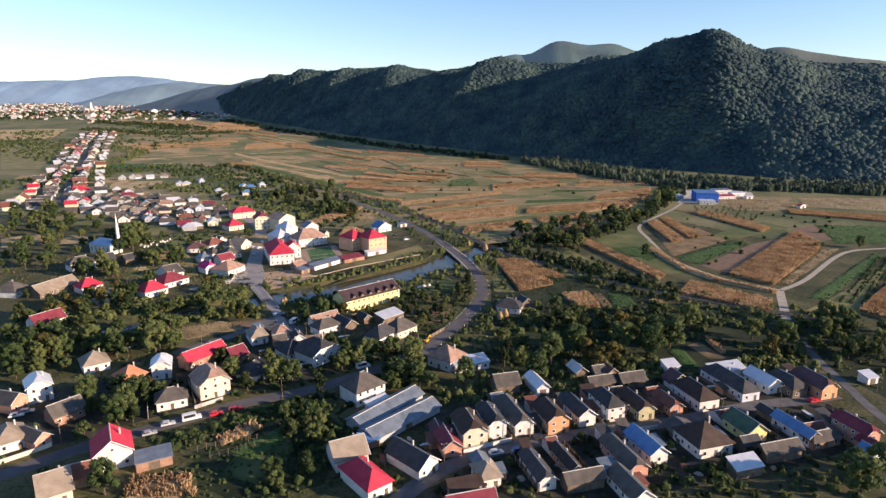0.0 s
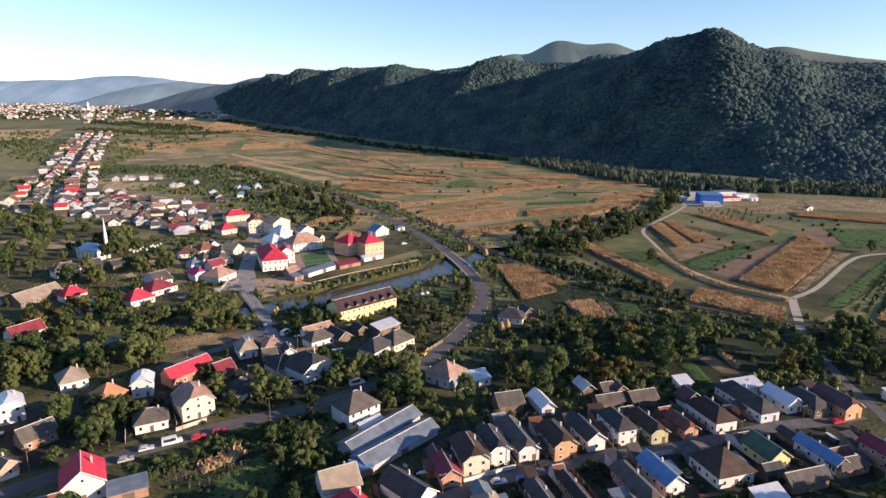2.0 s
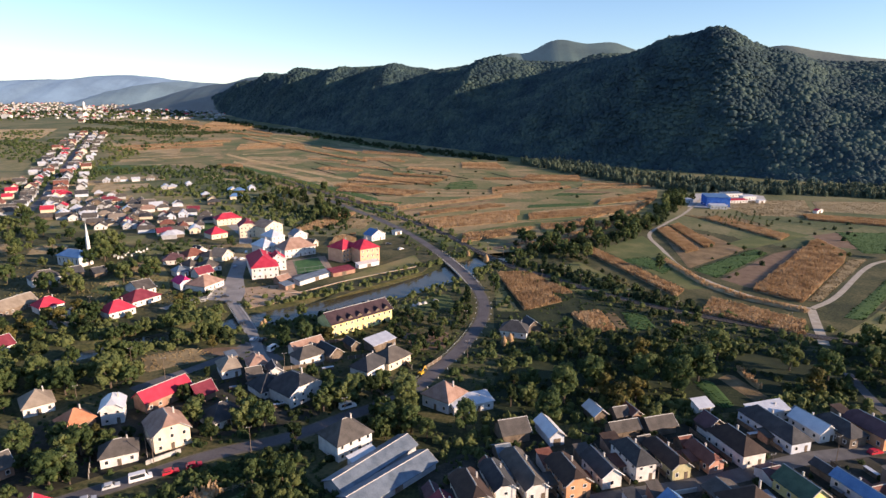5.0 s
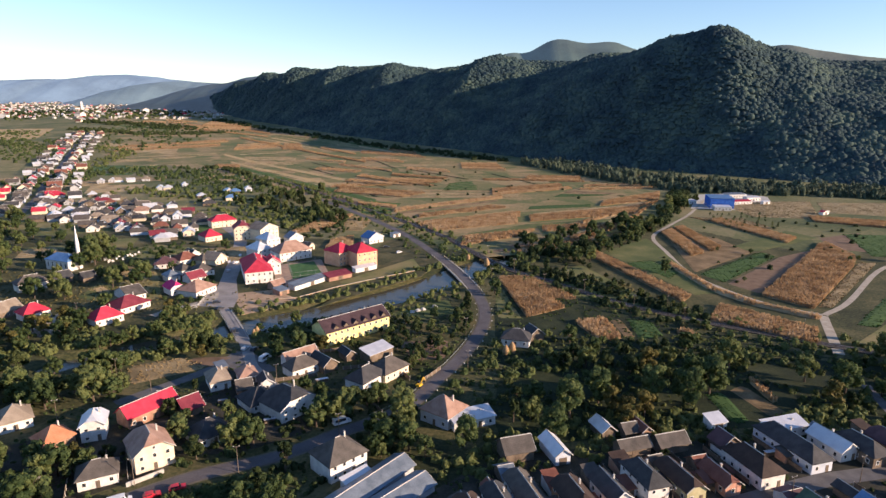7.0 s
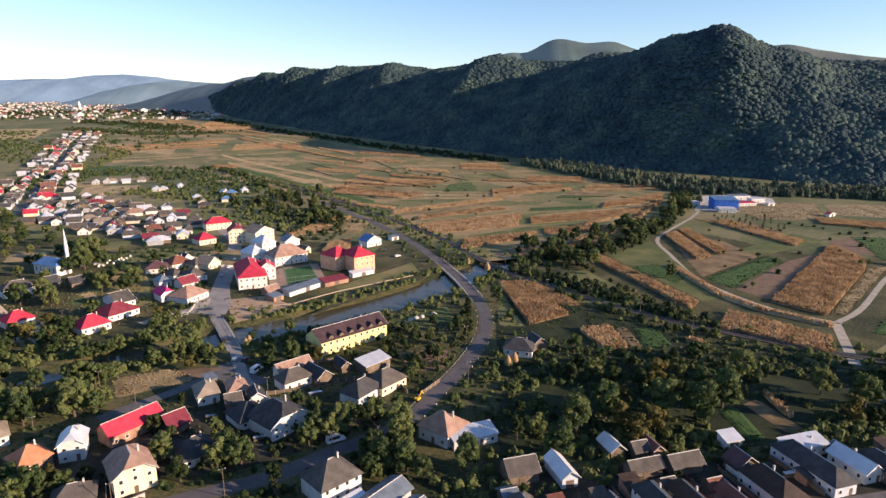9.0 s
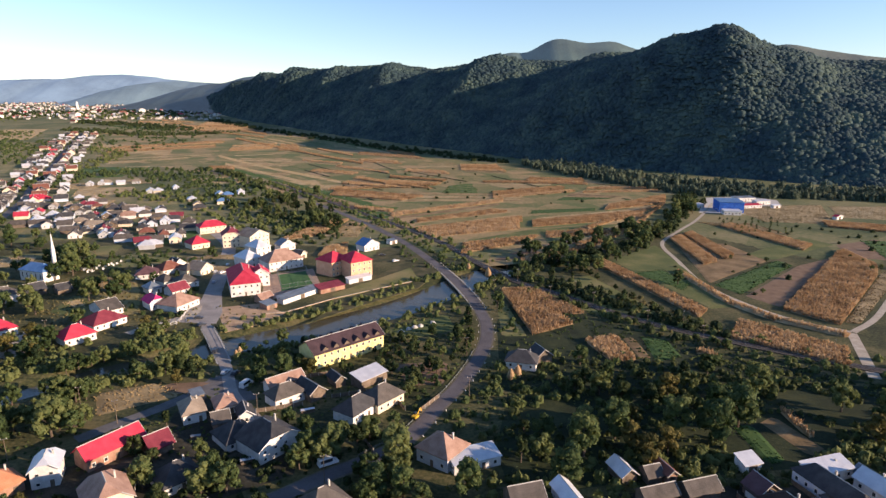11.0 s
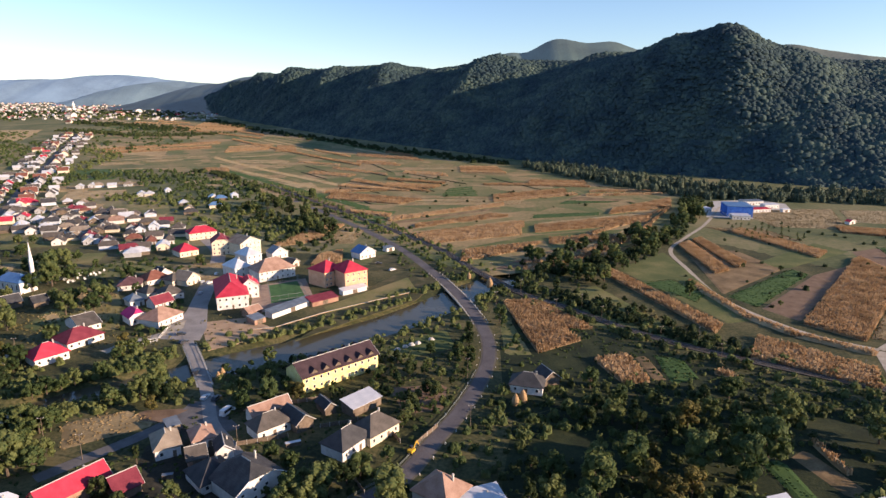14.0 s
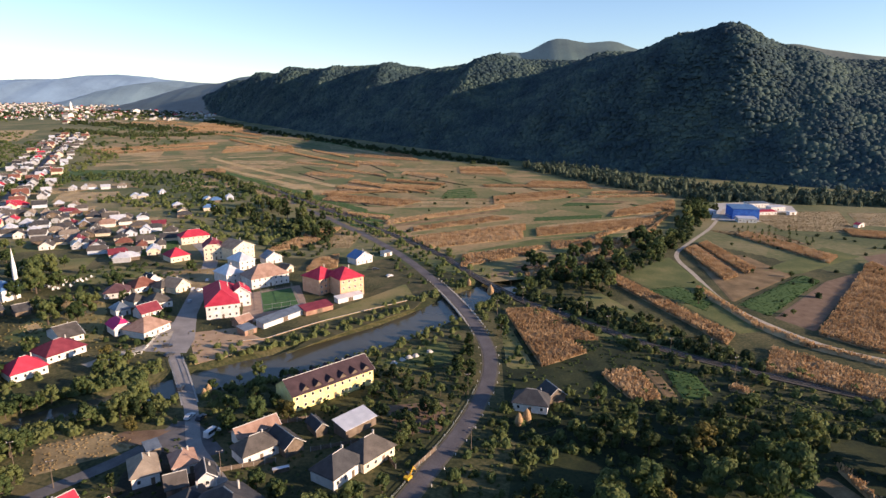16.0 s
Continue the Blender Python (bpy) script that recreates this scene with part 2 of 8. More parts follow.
# spurs down from the crest: head, toe, how far they stand out
SPURS = [((1180, 1203), (1060, 690), 22), ((1000, 1268), (800, 740), 22), ((800, 1274), (600, 810), 20), ((620, 1258), (490, 880), 18), ((462, 1195), (396, 925), 38), ((378, 1190), (300, 1080), 30), ((363, 1483), (130, 1170), 34), ((150, 1680), (-60, 1390), 46), ((-10, 1870), (-150, 1480), 20), ((-165, 2002), (-265, 1590), 42), ((-360, 2093), (-430, 1800), 30), ((-512, 2180), (-610, 1960), 42), ((-667, 2377), (-780, 2220), 38), ((-840, 2540), (-930, 2440), 30)]
RANGE_LEFT = [(-3000, 2935, 183), (-2687, 3224, 203), (-2497, 3373, 211), (-2370, 3463, 221), (-2210, 3568, 228), (-2034, 3670, 254), (-1847, 3768, 252), (-1678, 3847, 229), (-1465, 3932, 211), (-1240, 4009, 182)]
RANGE_NEAR = [(-1916, 3162, 101), (-1801, 3228, 142), (-1705, 3280, 175), (-1581, 3342, 203), (-1452, 3399, 208), (-1345, 3443, 203), (-1207, 3494, 196), (-1004, 3558, 173)]
RANGE_MID = [(-1507, 2932, 86), (-1372, 2943, 128), (-1235, 2948, 165), (-1105, 2893, 179), (-1017, 2872, 191), (-891, 2809, 211), (-783, 2789, 220), (-652, 2771, 234), (-475, 2756, 217), (-280, 2782, 182)]
RANGE_KNOB = [(23, 3296, 254), (168, 3292, 316), (268, 3286, 346), (368, 3276, 351), (493, 3260, 410), (645, 3233, 389), (766, 3207, 392), (886, 3176, 352), (1065, 3120, 300)]
RANGE_RIGHT = [(864, 2020, 246), (975, 1969, 269), (1069, 1920, 249), (1132, 1884, 233), (1211, 1834, 222), (1346, 1738, 204)]
STEEPLE_AT = (-243.2, 413.0)

def rise_of(y):
    """Height of the valley floor: level round the village, rising slowly far up the valley."""
    r = np.maximum(0.0, np.asarray(y, float) - 977.5)
    return 0.05 * r * r / (r + 345.0)


def smooth_line(pts, step=4.0):
    """A Catmull-Rom curve through plan points, resampled."""
    p = [Vector(q) for q in pts]
    p = [p[0] * 2 - p[1]] + p + [p[-1] * 2 - p[-2]]
    out = []
    for i in range(1, len(p) - 2):
        a, b, c, d = p[i - 1:i + 3]
        n = max(2, int((c - b).length / step))
        for k in range(n):
            t = k / n
            out.append(0.5 * (2 * b + (c - a) * t + (2 * a - 5 * b + 4 * c - d) * t * t + (3 * b - a - 3 * c + d) * t ** 3))
    out.append(p[-2])
    return out


def distance_to(line, X, Y):
    """Distances of plan points to a line."""
    d = np.full(np.shape(X), 1e9)
    for a, b in zip(line[:-1], line[1:]):
        ax, ay, bx, by = a[0], a[1], b[0], b[1]
        ll = max((bx - ax) ** 2 + (by - ay) ** 2, 1e-6)
        t = np.clip(((X - ax) * (bx - ax) + (Y - ay) * (by - ay)) / ll, 0, 1)
        d = np.minimum(d, np.hypot(X - ax - t * (bx - ax), Y - ay - t * (by - ay)))
    return d


def np_mesh(name, V, F, mat, smooth=False):
    me = bpy.data.meshes.new(name)
    V, F = np.asarray(V, np.float32), np.asarray(F, np.int32)
    k = F.shape[1]
    me.vertices.add(len(V))
    me.vertices.foreach_set("co", V.ravel())
    me.loops.add(F.size)
    me.loops.foreach_set("vertex_index", F.ravel())
    me.polygons.add(len(F))
    me.polygons.foreach_set("loop_start", np.arange(0, F.size, k, dtype=np.int32))
    me.polygons.foreach_set("use_smooth", np.full(len(F), smooth))
    me.update(calc_edges=True)
    me.materials.append(mat)
    return me


def mesh(name, verts, faces, mat):
    me = bpy.data.meshes.new(name)
    me.from_pydata(verts, [], faces)
    me.update()
    me.materials.append(mat)
    return me


def child(name, me, parent, label=""):
    ob = new(name, me)
    ob.parent = parent
    return tagged(ob, label)


def boxes(specs):
    """Verts and faces of several boxes: each (x0, y0, z0, x1, y1, z1)."""
    V, F = [], []
    for x0, y0, z0, x1, y1, z1 in specs:
        n = len(V)
        V += [(x0, y0, z0), (x1, y0, z0), (x1, y1, z0), (x0, y1, z0), (x0, y0, z1), (x1, y0, z1), (x1, y1, z1), (x0, y1, z1)]
        F += [tuple(n + i for i in f) for f in ((3, 2, 1, 0), (4, 5, 6, 7), (0, 1, 5, 4), (1, 2, 6, 5), (2, 3, 7, 6), (3, 0, 4, 7))]
    return V, F


def slab(polys, thick):
    """Verts and faces of polygons thickened downwards."""
    V, F = [], []
    for p in polys:
        n, k = len(V), len(p)
        V += [tuple(q) for q in p] + [(q[0], q[1], q[2] - thick) for q in p]
        F += [tuple(n + i for i in range(k)), tuple(n + k + i for i in reversed(range(k)))]
        F += [(n + i, n + k + i, n + k + (i + 1) % k, n + (i + 1) % k) for i in range(k)]
    return V, F


# ---- ground, river, roads ----
RIVER_L = smooth_line(RIVER, 6)
step_x = np.concatenate([-np.geomspace(310, 4800, 40)[::-1], np.arange(-306, 380, 4.0), np.geomspace(384, 4800, 40)])
step_y = np.concatenate([-np.geomspace(60, 3000, 14)[::-1], np.arange(-40, 90, 12.0), np.arange(92, 540, 4.0), np.geomspace(544, 4900, 90)])
GX, GY = np.meshgrid(step_x, step_y)
near_river = distance_to(RIVER_L, GX, GY)
GZ = rise_of(GY) - 3.2 * np.clip((np.clip(8.2 + (GX + 125) / 40 * 6.8, 8.2, 15.0) - near_river) / 6.0, 0, 1)
nx, ny = len(step_x), len(step_y)
idx = np.arange(nx * ny).reshape(ny, nx)
quads = np.stack([idx[:-1, :-1], idx[:-1, 1:], idx[1:, 1:], idx[1:, :-1]], -1).reshape(-1, 4)
ground_mesh = np_mesh("ground", np.stack([GX, GY, GZ], -1).reshape(-1, 3), quads, M["ground"], True)
ground_mesh.materials.append(M["valley"])
mid_x, mid_y = (GX[:-1, :-1] + GX[1:, 1:]) / 2, (GY[:-1, :-1] + GY[1:, 1:]) / 2
edge_y = 500 + 40 * np.sin(mid_x / 61.0) + 25 * np.sin(mid_x / 23.0)
ground_mesh.polygons.foreach_set("material_index", (mid_y > edge_y).astype(np.int32).ravel())
tagged(new("ground", ground_mesh), "valley floor of rough grass, gardens and dry earth", "ground", kind="structure")


def ribbon(name, line, width, z, mat, thick=0.0, offset=0.0):
    """A strip of a width along a smooth line."""
    V, F = [], []
    for i, p in enumerate(line):
        a, b = line[max(i - 1, 0)], line[min(i + 1, len(line) - 1)]
        d = (b - a).normalized()
        n = Vector((-d.y, d.x))
        zz = float(rise_of(p.y)) + z
        for s in (-0.5, 0.5):
            q = p + n * (s * width + offset)
            V.append((q.x, q.y, zz))
    m = len(line)
    F = [(2 * i, 2 * i + 1, 2 * i + 3, 2 * i + 2) for i in range(m - 1)]
    F = [f[::-1] for f in F]
    if thick:
        V += [(x, y, zz - thick) for x, y, zz in V]
        k = 2 * m
        F += [(2 * i, 2 * i + 2, k + 2 * i + 2, k + 2 * i) for i in range(m - 1)] + [(2 * i + 3, 2 * i + 1, k + 2 * i + 1, k + 2 * i + 3) for i in range(m - 1)]
        F += [(k + 2 * i, k + 2 * i + 1, k + 2 * i + 3, k + 2 * i + 2) for i in range(m - 1)]
    return mesh(name, V, F, mat)


tagged(new("river", ribbon("river", RIVER_L, 24, -1.9, M["water"])), "murky grey-green river between grassy banks", "river", kind="structure")
ROADS = {}
for name, pts, width, z, mat, text in (
        ("road_highway", HIGHWAY, 5.0, 0.10, "darkasphalt", "curving grey asphalt main road through the village"),
        ("road_street", STREET, 5.6, 0.08, "asphalt", "grey asphalt side street between rows of houses"),
        ("road_lane", LANE, 3.6, 0.05, "asphalt", "narrow worn asphalt lane past the last houses"),
        ("road_main_street", MAIN_STREET, 9.0, 0.09, "dusty", "wide grey village street beside the school"),
        ("road_bridge_street", BRIDGE_STREET, 4.4, 0.12, "dusty", "narrow asphalt road over the bridge"),
        ("road_river_road", RIVER_ROAD, 5.0, 0.06, "asphalt", "narrow asphalt road along the river bank"),
        ("road_side_street", SIDE_STREET, 5.0, 0.07, "gravel", "pale dusty side street"),
        ("road_track_short", TRACK_A, 4.2, 0.07, "gravel", "pale gravel field track"),
        ("road_track_fields", TRACK_B, 2.8, 0.06, "gravel", "pale gravel track winding between fields"),
        ("road_track_east", TRACK_C, 3.0, 0.08, "gravel", "pale gravel track towards the hills"),
        ("road_far_street", FAR_STREET, 7.0, 0.08, "asphalt", "long straight village street")):
    ROADS[name] = smooth_line(pts)
    tagged(new(name, ribbon(name, ROADS[name], width, z, M[mat])), text, "road", kind="structure")
tagged(new("road_shoulder", ribbon("road_shoulder", ROADS["road_highway"], 6.4, 0.05, M["verge"])), "dusty verge beside the main road", "road shoulder", kind="structure")
RAIL_L = smooth_line(RAIL)
tagged(new("railway_bed", ribbon("railway_bed", RAIL_L, 5.5, 0.35, M["ballast"], 0.4)), "dark stone ballast of a single railway line", "railway", kind="structure")
railway = tagged(new("railway_track"), "pair of worn steel rails on dark ballast", "railway track", kind="structure")
for off in (-0.75, 0.75):
    child("rail", ribbon("rail", RAIL_L, 0.16, 0.52, M["steel"], 0.17, off), railway)

# ---- hills ----
def blend(pts, n):
    """n places evenly along a row of 3D or 2D points, smoothed."""
    p = np.array(pts, float)
    t = np.linspace(0, len(p) - 1, n)
    i = np.clip(t.astype(int), 0, len(p) - 2)
    f = (t - i)[:, None]
    f = f * f * (3 - 2 * f)
    return p[i] * (1 - f) + p[i + 1] * f


def fractal(X, Y, size, seed):
    """Smooth noise over plan arrays."""
    out = np.zeros(X.shape)
    flat = out.ravel()
    for k, (x, y) in enumerate(zip(X.ravel(), Y.ravel())):
        flat[k] = noise.fractal(Vector((x / size + seed, y / size, seed * 1.7)), 1.0, 2.0, 4)
    return flat.reshape(X.shape)


def along(line, X, Y):
    """Distance to a line and the place along it (in points) of the nearest spot."""
    d, at = np.full(X.shape, 1e9), np.zeros(X.shape)
    for k, (a, b) in enumerate(zip(line[:-1], line[1:])):
        dx, dy = b[0] - a[0], b[1] - a[1]
        t = np.clip(((X - a[0]) * dx + (Y - a[1]) * dy) / (dx * dx + dy * dy), 0, 1)
        q = np.hypot(X - a[0] - t * dx, Y - a[1] - t * dy)
        at = np.where(q < d, k + t, at)
        d = np.minimum(d, q)
    return d, at


def side_of(line, X, Y):
    """True where a place lies on the valley side of a line that runs from east to west."""
    d, at = along(line, X, Y)
    k = np.clip(at.astype(int), 0, len(line) - 2)
    p = np.array([q[:2] for q in line], float)
    e = p[k + 1] - p[k]
    return e[..., 0] * (Y - p[k][..., 1]) - e[..., 1] * (X - p[k][..., 0]) > 0


hx, hy = np.arange(-2500, 1700, 17.0), np.arange(560, 3900, 17.0)
HX, HY = np.meshgrid(hx, hy)
to_crest, at_crest = along(CREST, HX, HY)
to_foot, _ = along(FOOT, HX, HY)
top = np.interp(at_crest, np.arange(len(CREST)), [c[2] for c in CREST])
floor_z = rise_of(HY)
front, outside = side_of(CREST, HX, HY), side_of(FOOT, HX, HY)
part_up = to_foot / (to_foot + to_crest + 1e-6)
part_up = np.where(outside & front, 0.0, part_up)
# a steeper foot, an even middle and a rounded crest
shape = part_up + 0.16 * np.sin(part_up * math.pi) - 0.05 * np.sin(part_up * 2 * math.pi)
HZ = floor_z + (top - floor_z) * np.where(front, shape, 1.0) - np.where(front, 0.0, 0.42 * (np.sqrt(to_crest ** 2 + 3600.0) - 60.0))
body = np.where(front, np.sin(np.clip(part_up, 0, 1) * math.pi) ** 1.2, 0.0)
spur = np.zeros(HX.shape)
for a, b, proud in SPURS:
    d, t = along([a, b], HX, HY)
    spur = np.maximum(spur, proud * np.exp(-(d / (48.0 + 50.0 * t)) ** 1.4))
HZ += body * (spur * 1.5 - 20.0)
for _ in range(2):
    HZ[1:-1, 1:-1] = (HZ[1:-1, 1:-1] * 2 + HZ[:-2, 1:-1] + HZ[2:, 1:-1] + HZ[1:-1, :-2] + HZ[1:-1, 2:]) / 6
over = np.clip((HZ - floor_z) / 60.0, 0, 1)
HZ += (15.0 * fractal(HX, HY, 210.0, 3.0) + 5.0 * fractal(HX, HY, 60.0, 7.0)) * over * np.clip(to_crest / 160.0, 0.2, 1.0)
HZ = np.where(outside & front, floor_z - np.clip(to_foot * 0.2, 0.0, 31.0), HZ)
HN, HM = HX.shape
hidx = np.arange(HN * HM).reshape(HN, HM)
hq = np.stack([hidx[:-1, :-1], hidx[:-1, 1:], hidx[1:, 1:], hidx[1:, :-1]], -1)
shown = (HZ[:-1, :-1] > rise_of(HY[:-1, :-1]) - 30)
tagged(new("hillside", np_mesh("hillside", np.stack([HX, HY, HZ], -1).reshape(-1, 3), hq[shown], M["forest"], True)), "steep wooded hillside along the valley, blue of shade and haze in its colour", "hill", kind="structure")


def dome_batch(centres, radii, heights, rng):
    """Many low tree crowns in one mesh: a top, a ring and a skirt each, all uneven."""
    k = 6
    ang = np.arange(k) * 2 * math.pi / k
    ring = [(0, 0, 1.0)] + [(0.62 * math.cos(a), 0.62 * math.sin(a), 0.72) for a in ang] + [(math.cos(a + 0.4), math.sin(a + 0.4), 0.02) for a in ang]
    unit = np.array(ring)
    n = len(centres)
    V = unit[None] * np.stack([radii, radii, heights], -1)[:, None, :]
    V *= 1 + rng.uniform(-0.24, 0.24, (n, len(unit), 1))
    V += centres[:, None, :]
    F = [(0, 1 + i, 1 + (i + 1) % k) for i in range(k)]
    F += [(1 + i, k + 1 + i, 1 + (i + 1) % k) for i in range(k)] + [(1 + (i + 1) % k, k + 1 + i, k + 1 + (i + 1) % k) for i in range(k)]
    F = np.array(F)[None] + (np.arange(n) * len(unit))[:, None, None]
    return V.reshape(-1, 3), F.reshape(-1, 3)


rng = np.random.default_rng(5)


def hill_at(x, y):
    fx, fy = (x - hx[0]) / 17.0, (y - hy[0]) / 17.0
    ix, iy = np.clip(fx.astype(int), 0, HM - 2), np.clip(fy.astype(int), 0, HN - 2)
    fx, fy = fx - ix, fy - iy
    return (HZ[iy, ix] * (1 - fx) + HZ[iy, ix + 1] * fx) * (1 - fy) + (HZ[iy + 1, ix] * (1 - fx) + HZ[iy + 1, ix + 1] * fx) * fy


# nearer slopes carry more and smaller crowns
wx, wy = rng.uniform(-2100, 1400, 900000), rng.uniform(590, 3300, 900000)
wz = hill_at(wx, wy)
room = np.clip(1.35 - wy / 2600.0, 0.22, 1.0)
cl = np.array(CREST)
behind = np.interp(wx, cl[::-1, 0], cl[::-1, 1])
keep = (wz > rise_of(wy) + 1.0) & (wy < behind + 60) & (rng.uniform(0, 1, len(wx)) < room) & (wx < wy * 0.80 + 60) & (wx > wy * -0.62)
spot = np.stack([wx, wy, wz], -1)[keep][:62000]
far = np.clip(spot[:, 1] / 1500, 0.55, 1.8)
rad = np.clip(np.exp(rng.normal(1.2, 0.36, len(spot))), 1.8, 7.0) * (0.7 + 0.45 * far)
tall = rad * rng.uniform(0.7, 1.5, len(spot))
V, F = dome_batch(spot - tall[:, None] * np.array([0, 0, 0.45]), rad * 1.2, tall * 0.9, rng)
tagged(new("hill_forest", np_mesh("hill_forest", V, F, M["forest"], True)), "dense broadleaf forest covering the hillside, its green tinted with haze blue", "forest", kind="stuff")

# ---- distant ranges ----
# Haze is put into each range: blued base colours plus a faint emission.
def far_range(name, pts, depth, colour, text, haze_glow):
    m = material(name + "_hazed_woods", [tuple(c * 0.7 for c in colour), tuple(c * 1.15 for c in colour), tuple(c * 1.5 for c in colour)], 0.006, 0.95, bump=0.8, bump_scale=0.09, fine=24, grain=0.55)
    p = np.array([pts[0], *pts, pts[-1]], float)
    s = np.linspace(0, len(pts) - 1.001, 240)
    i, f = s.astype(int), (s % 1)[:, None]
    top = 0.5 * (2 * p[i + 1] + (p[i + 2] - p[i]) * f + (2 * p[i] - 5 * p[i + 1] + 4 * p[i + 2] - p[np.minimum(i + 3, len(p) - 1)]) * f ** 2 + (3 * p[i + 1] - p[i] - 3 * p[i + 2] + p[np.minimum(i + 3, len(p) - 1)]) * f ** 3)
    for _ in range(20):
        top[1:-1, 2] = (top[:-2, 2] + 2 * top[1:-1, 2] + top[2:, 2]) / 4
    top[:, 2] += np.array([noise.fractal(Vector((x / 90.0, 4.0, 2.0)), 1.0, 2.0, 4) for x in top[:, 0]]) * 3.0
    # blue emission stands in for the hazy air before the range
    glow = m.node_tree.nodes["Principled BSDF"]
    glow.inputs["Emission Color"].default_value, glow.inputs["Emission Strength"].default_value = (0.30, 0.44, 0.62, 1), haze_glow
    n = len(top)
    rows = []
    for f, dy in ((0.0, -depth), (0.35, -depth * 0.7), (0.75, -depth * 0.35), (1.0, 0.0), (0.7, depth * 0.8)):
        r = top.copy()
        wob = np.array([noise.fractal(Vector((x / 300.0, f * 3, 1.0)), 1.0, 2.0, 4) for x in top[:, 0]])
        r[:, 1] += dy
        floor = rise_of(r[:, 1]) - 10
        r[:, 2] = floor + (top[:, 2] - floor) * f + wob * 26 * (0 if f in (0.0, 1.0) else 1)
        rows.append(r)
    V = np.concatenate(rows)
    F = [(k * n + i, k * n + i + 1, (k + 1) * n + i + 1, (k + 1) * n + i) for k in range(4) for i in range(n - 1)]
    tagged(new(name, np_mesh(name, V, F, m, True)), text, "hills", kind="structure")


far_range("backdrop_range_west", RANGE_LEFT, 500, (0.10, 0.15, 0.19), "far hills at the head of the valley, haze put into their blue", 0.20)
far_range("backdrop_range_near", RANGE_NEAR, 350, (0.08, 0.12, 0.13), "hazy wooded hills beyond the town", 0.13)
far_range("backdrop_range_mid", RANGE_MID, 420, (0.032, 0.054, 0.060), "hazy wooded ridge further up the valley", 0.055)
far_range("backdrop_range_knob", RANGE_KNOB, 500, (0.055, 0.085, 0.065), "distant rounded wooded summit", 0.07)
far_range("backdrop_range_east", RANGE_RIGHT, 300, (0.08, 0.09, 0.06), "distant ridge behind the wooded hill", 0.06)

# ---- houses ----
TAKEN = []
WINDOWS = {}
WORDS = {"palemetal": "pale sheet-metal", "bluemetal": "blue sheet-metal", "greenmetal": "dark green metal", "zinc": "grey zinc", "oldtile": "faded red tile", "orangetile": "orange tile", "tan": "weathered tan tile",
         "greybrown": "grey-brown tile", "slate": "dark slate-grey", "crimson": "bright crimson metal", "maroon": "dark maroon", "redbrown": "red-brown tile", "brown": "dark brown tile", "plum": "dull plum-brown", "darkplum": "dark plum-brown", "magenta": "bright magenta",
         "boards": "weathered boarded", "palemetalwall": "grey sheet-metal", "paleblue": "pale blue", "bluewall": "bright blue"}


def window_meshes(w, h):
    if (w, h) not in WINDOWS:
        f = 0.12
        outer, inner = [(-w / 2, 0), (w / 2, 0), (w / 2, h), (-w / 2, h)], [(-w / 2 + f, f), (w / 2 - f, f), (w / 2 - f, h - f), (-w / 2 + f, h - f)]
        V = [(p[0], y, p[1]) for y in (-0.08, 0.03) for ring in (outer, inner) for p in ring]
        F = []
        for i in range(4):
            j = (i + 1) % 4
            F += [(i, j, 4 + j, 4 + i), (8 + j, 8 + i, 12 + i, 12 + j), (j, i, 8 + i, 8 + j), (4 + i, 4 + j, 12 + j, 12 + i)]
        P, Q = boxes([(-w / 2 + f, -0.04, f, w / 2 - f, 0.01, h - f)])
        WINDOWS[w, h] = (mesh("window", V, F, M["whitepaint"]), mesh("pane", P, Q, M["glass"]))
    return WINDOWS[w, h]


def add_window(root, x, y, z, turn, w, h):
    a, b = window_meshes(w, h)
    ob = child("window", a, root)
    ob.matrix_basis = pose(x, y, z, 0, 0, turn)
    child("pane", b, ob)


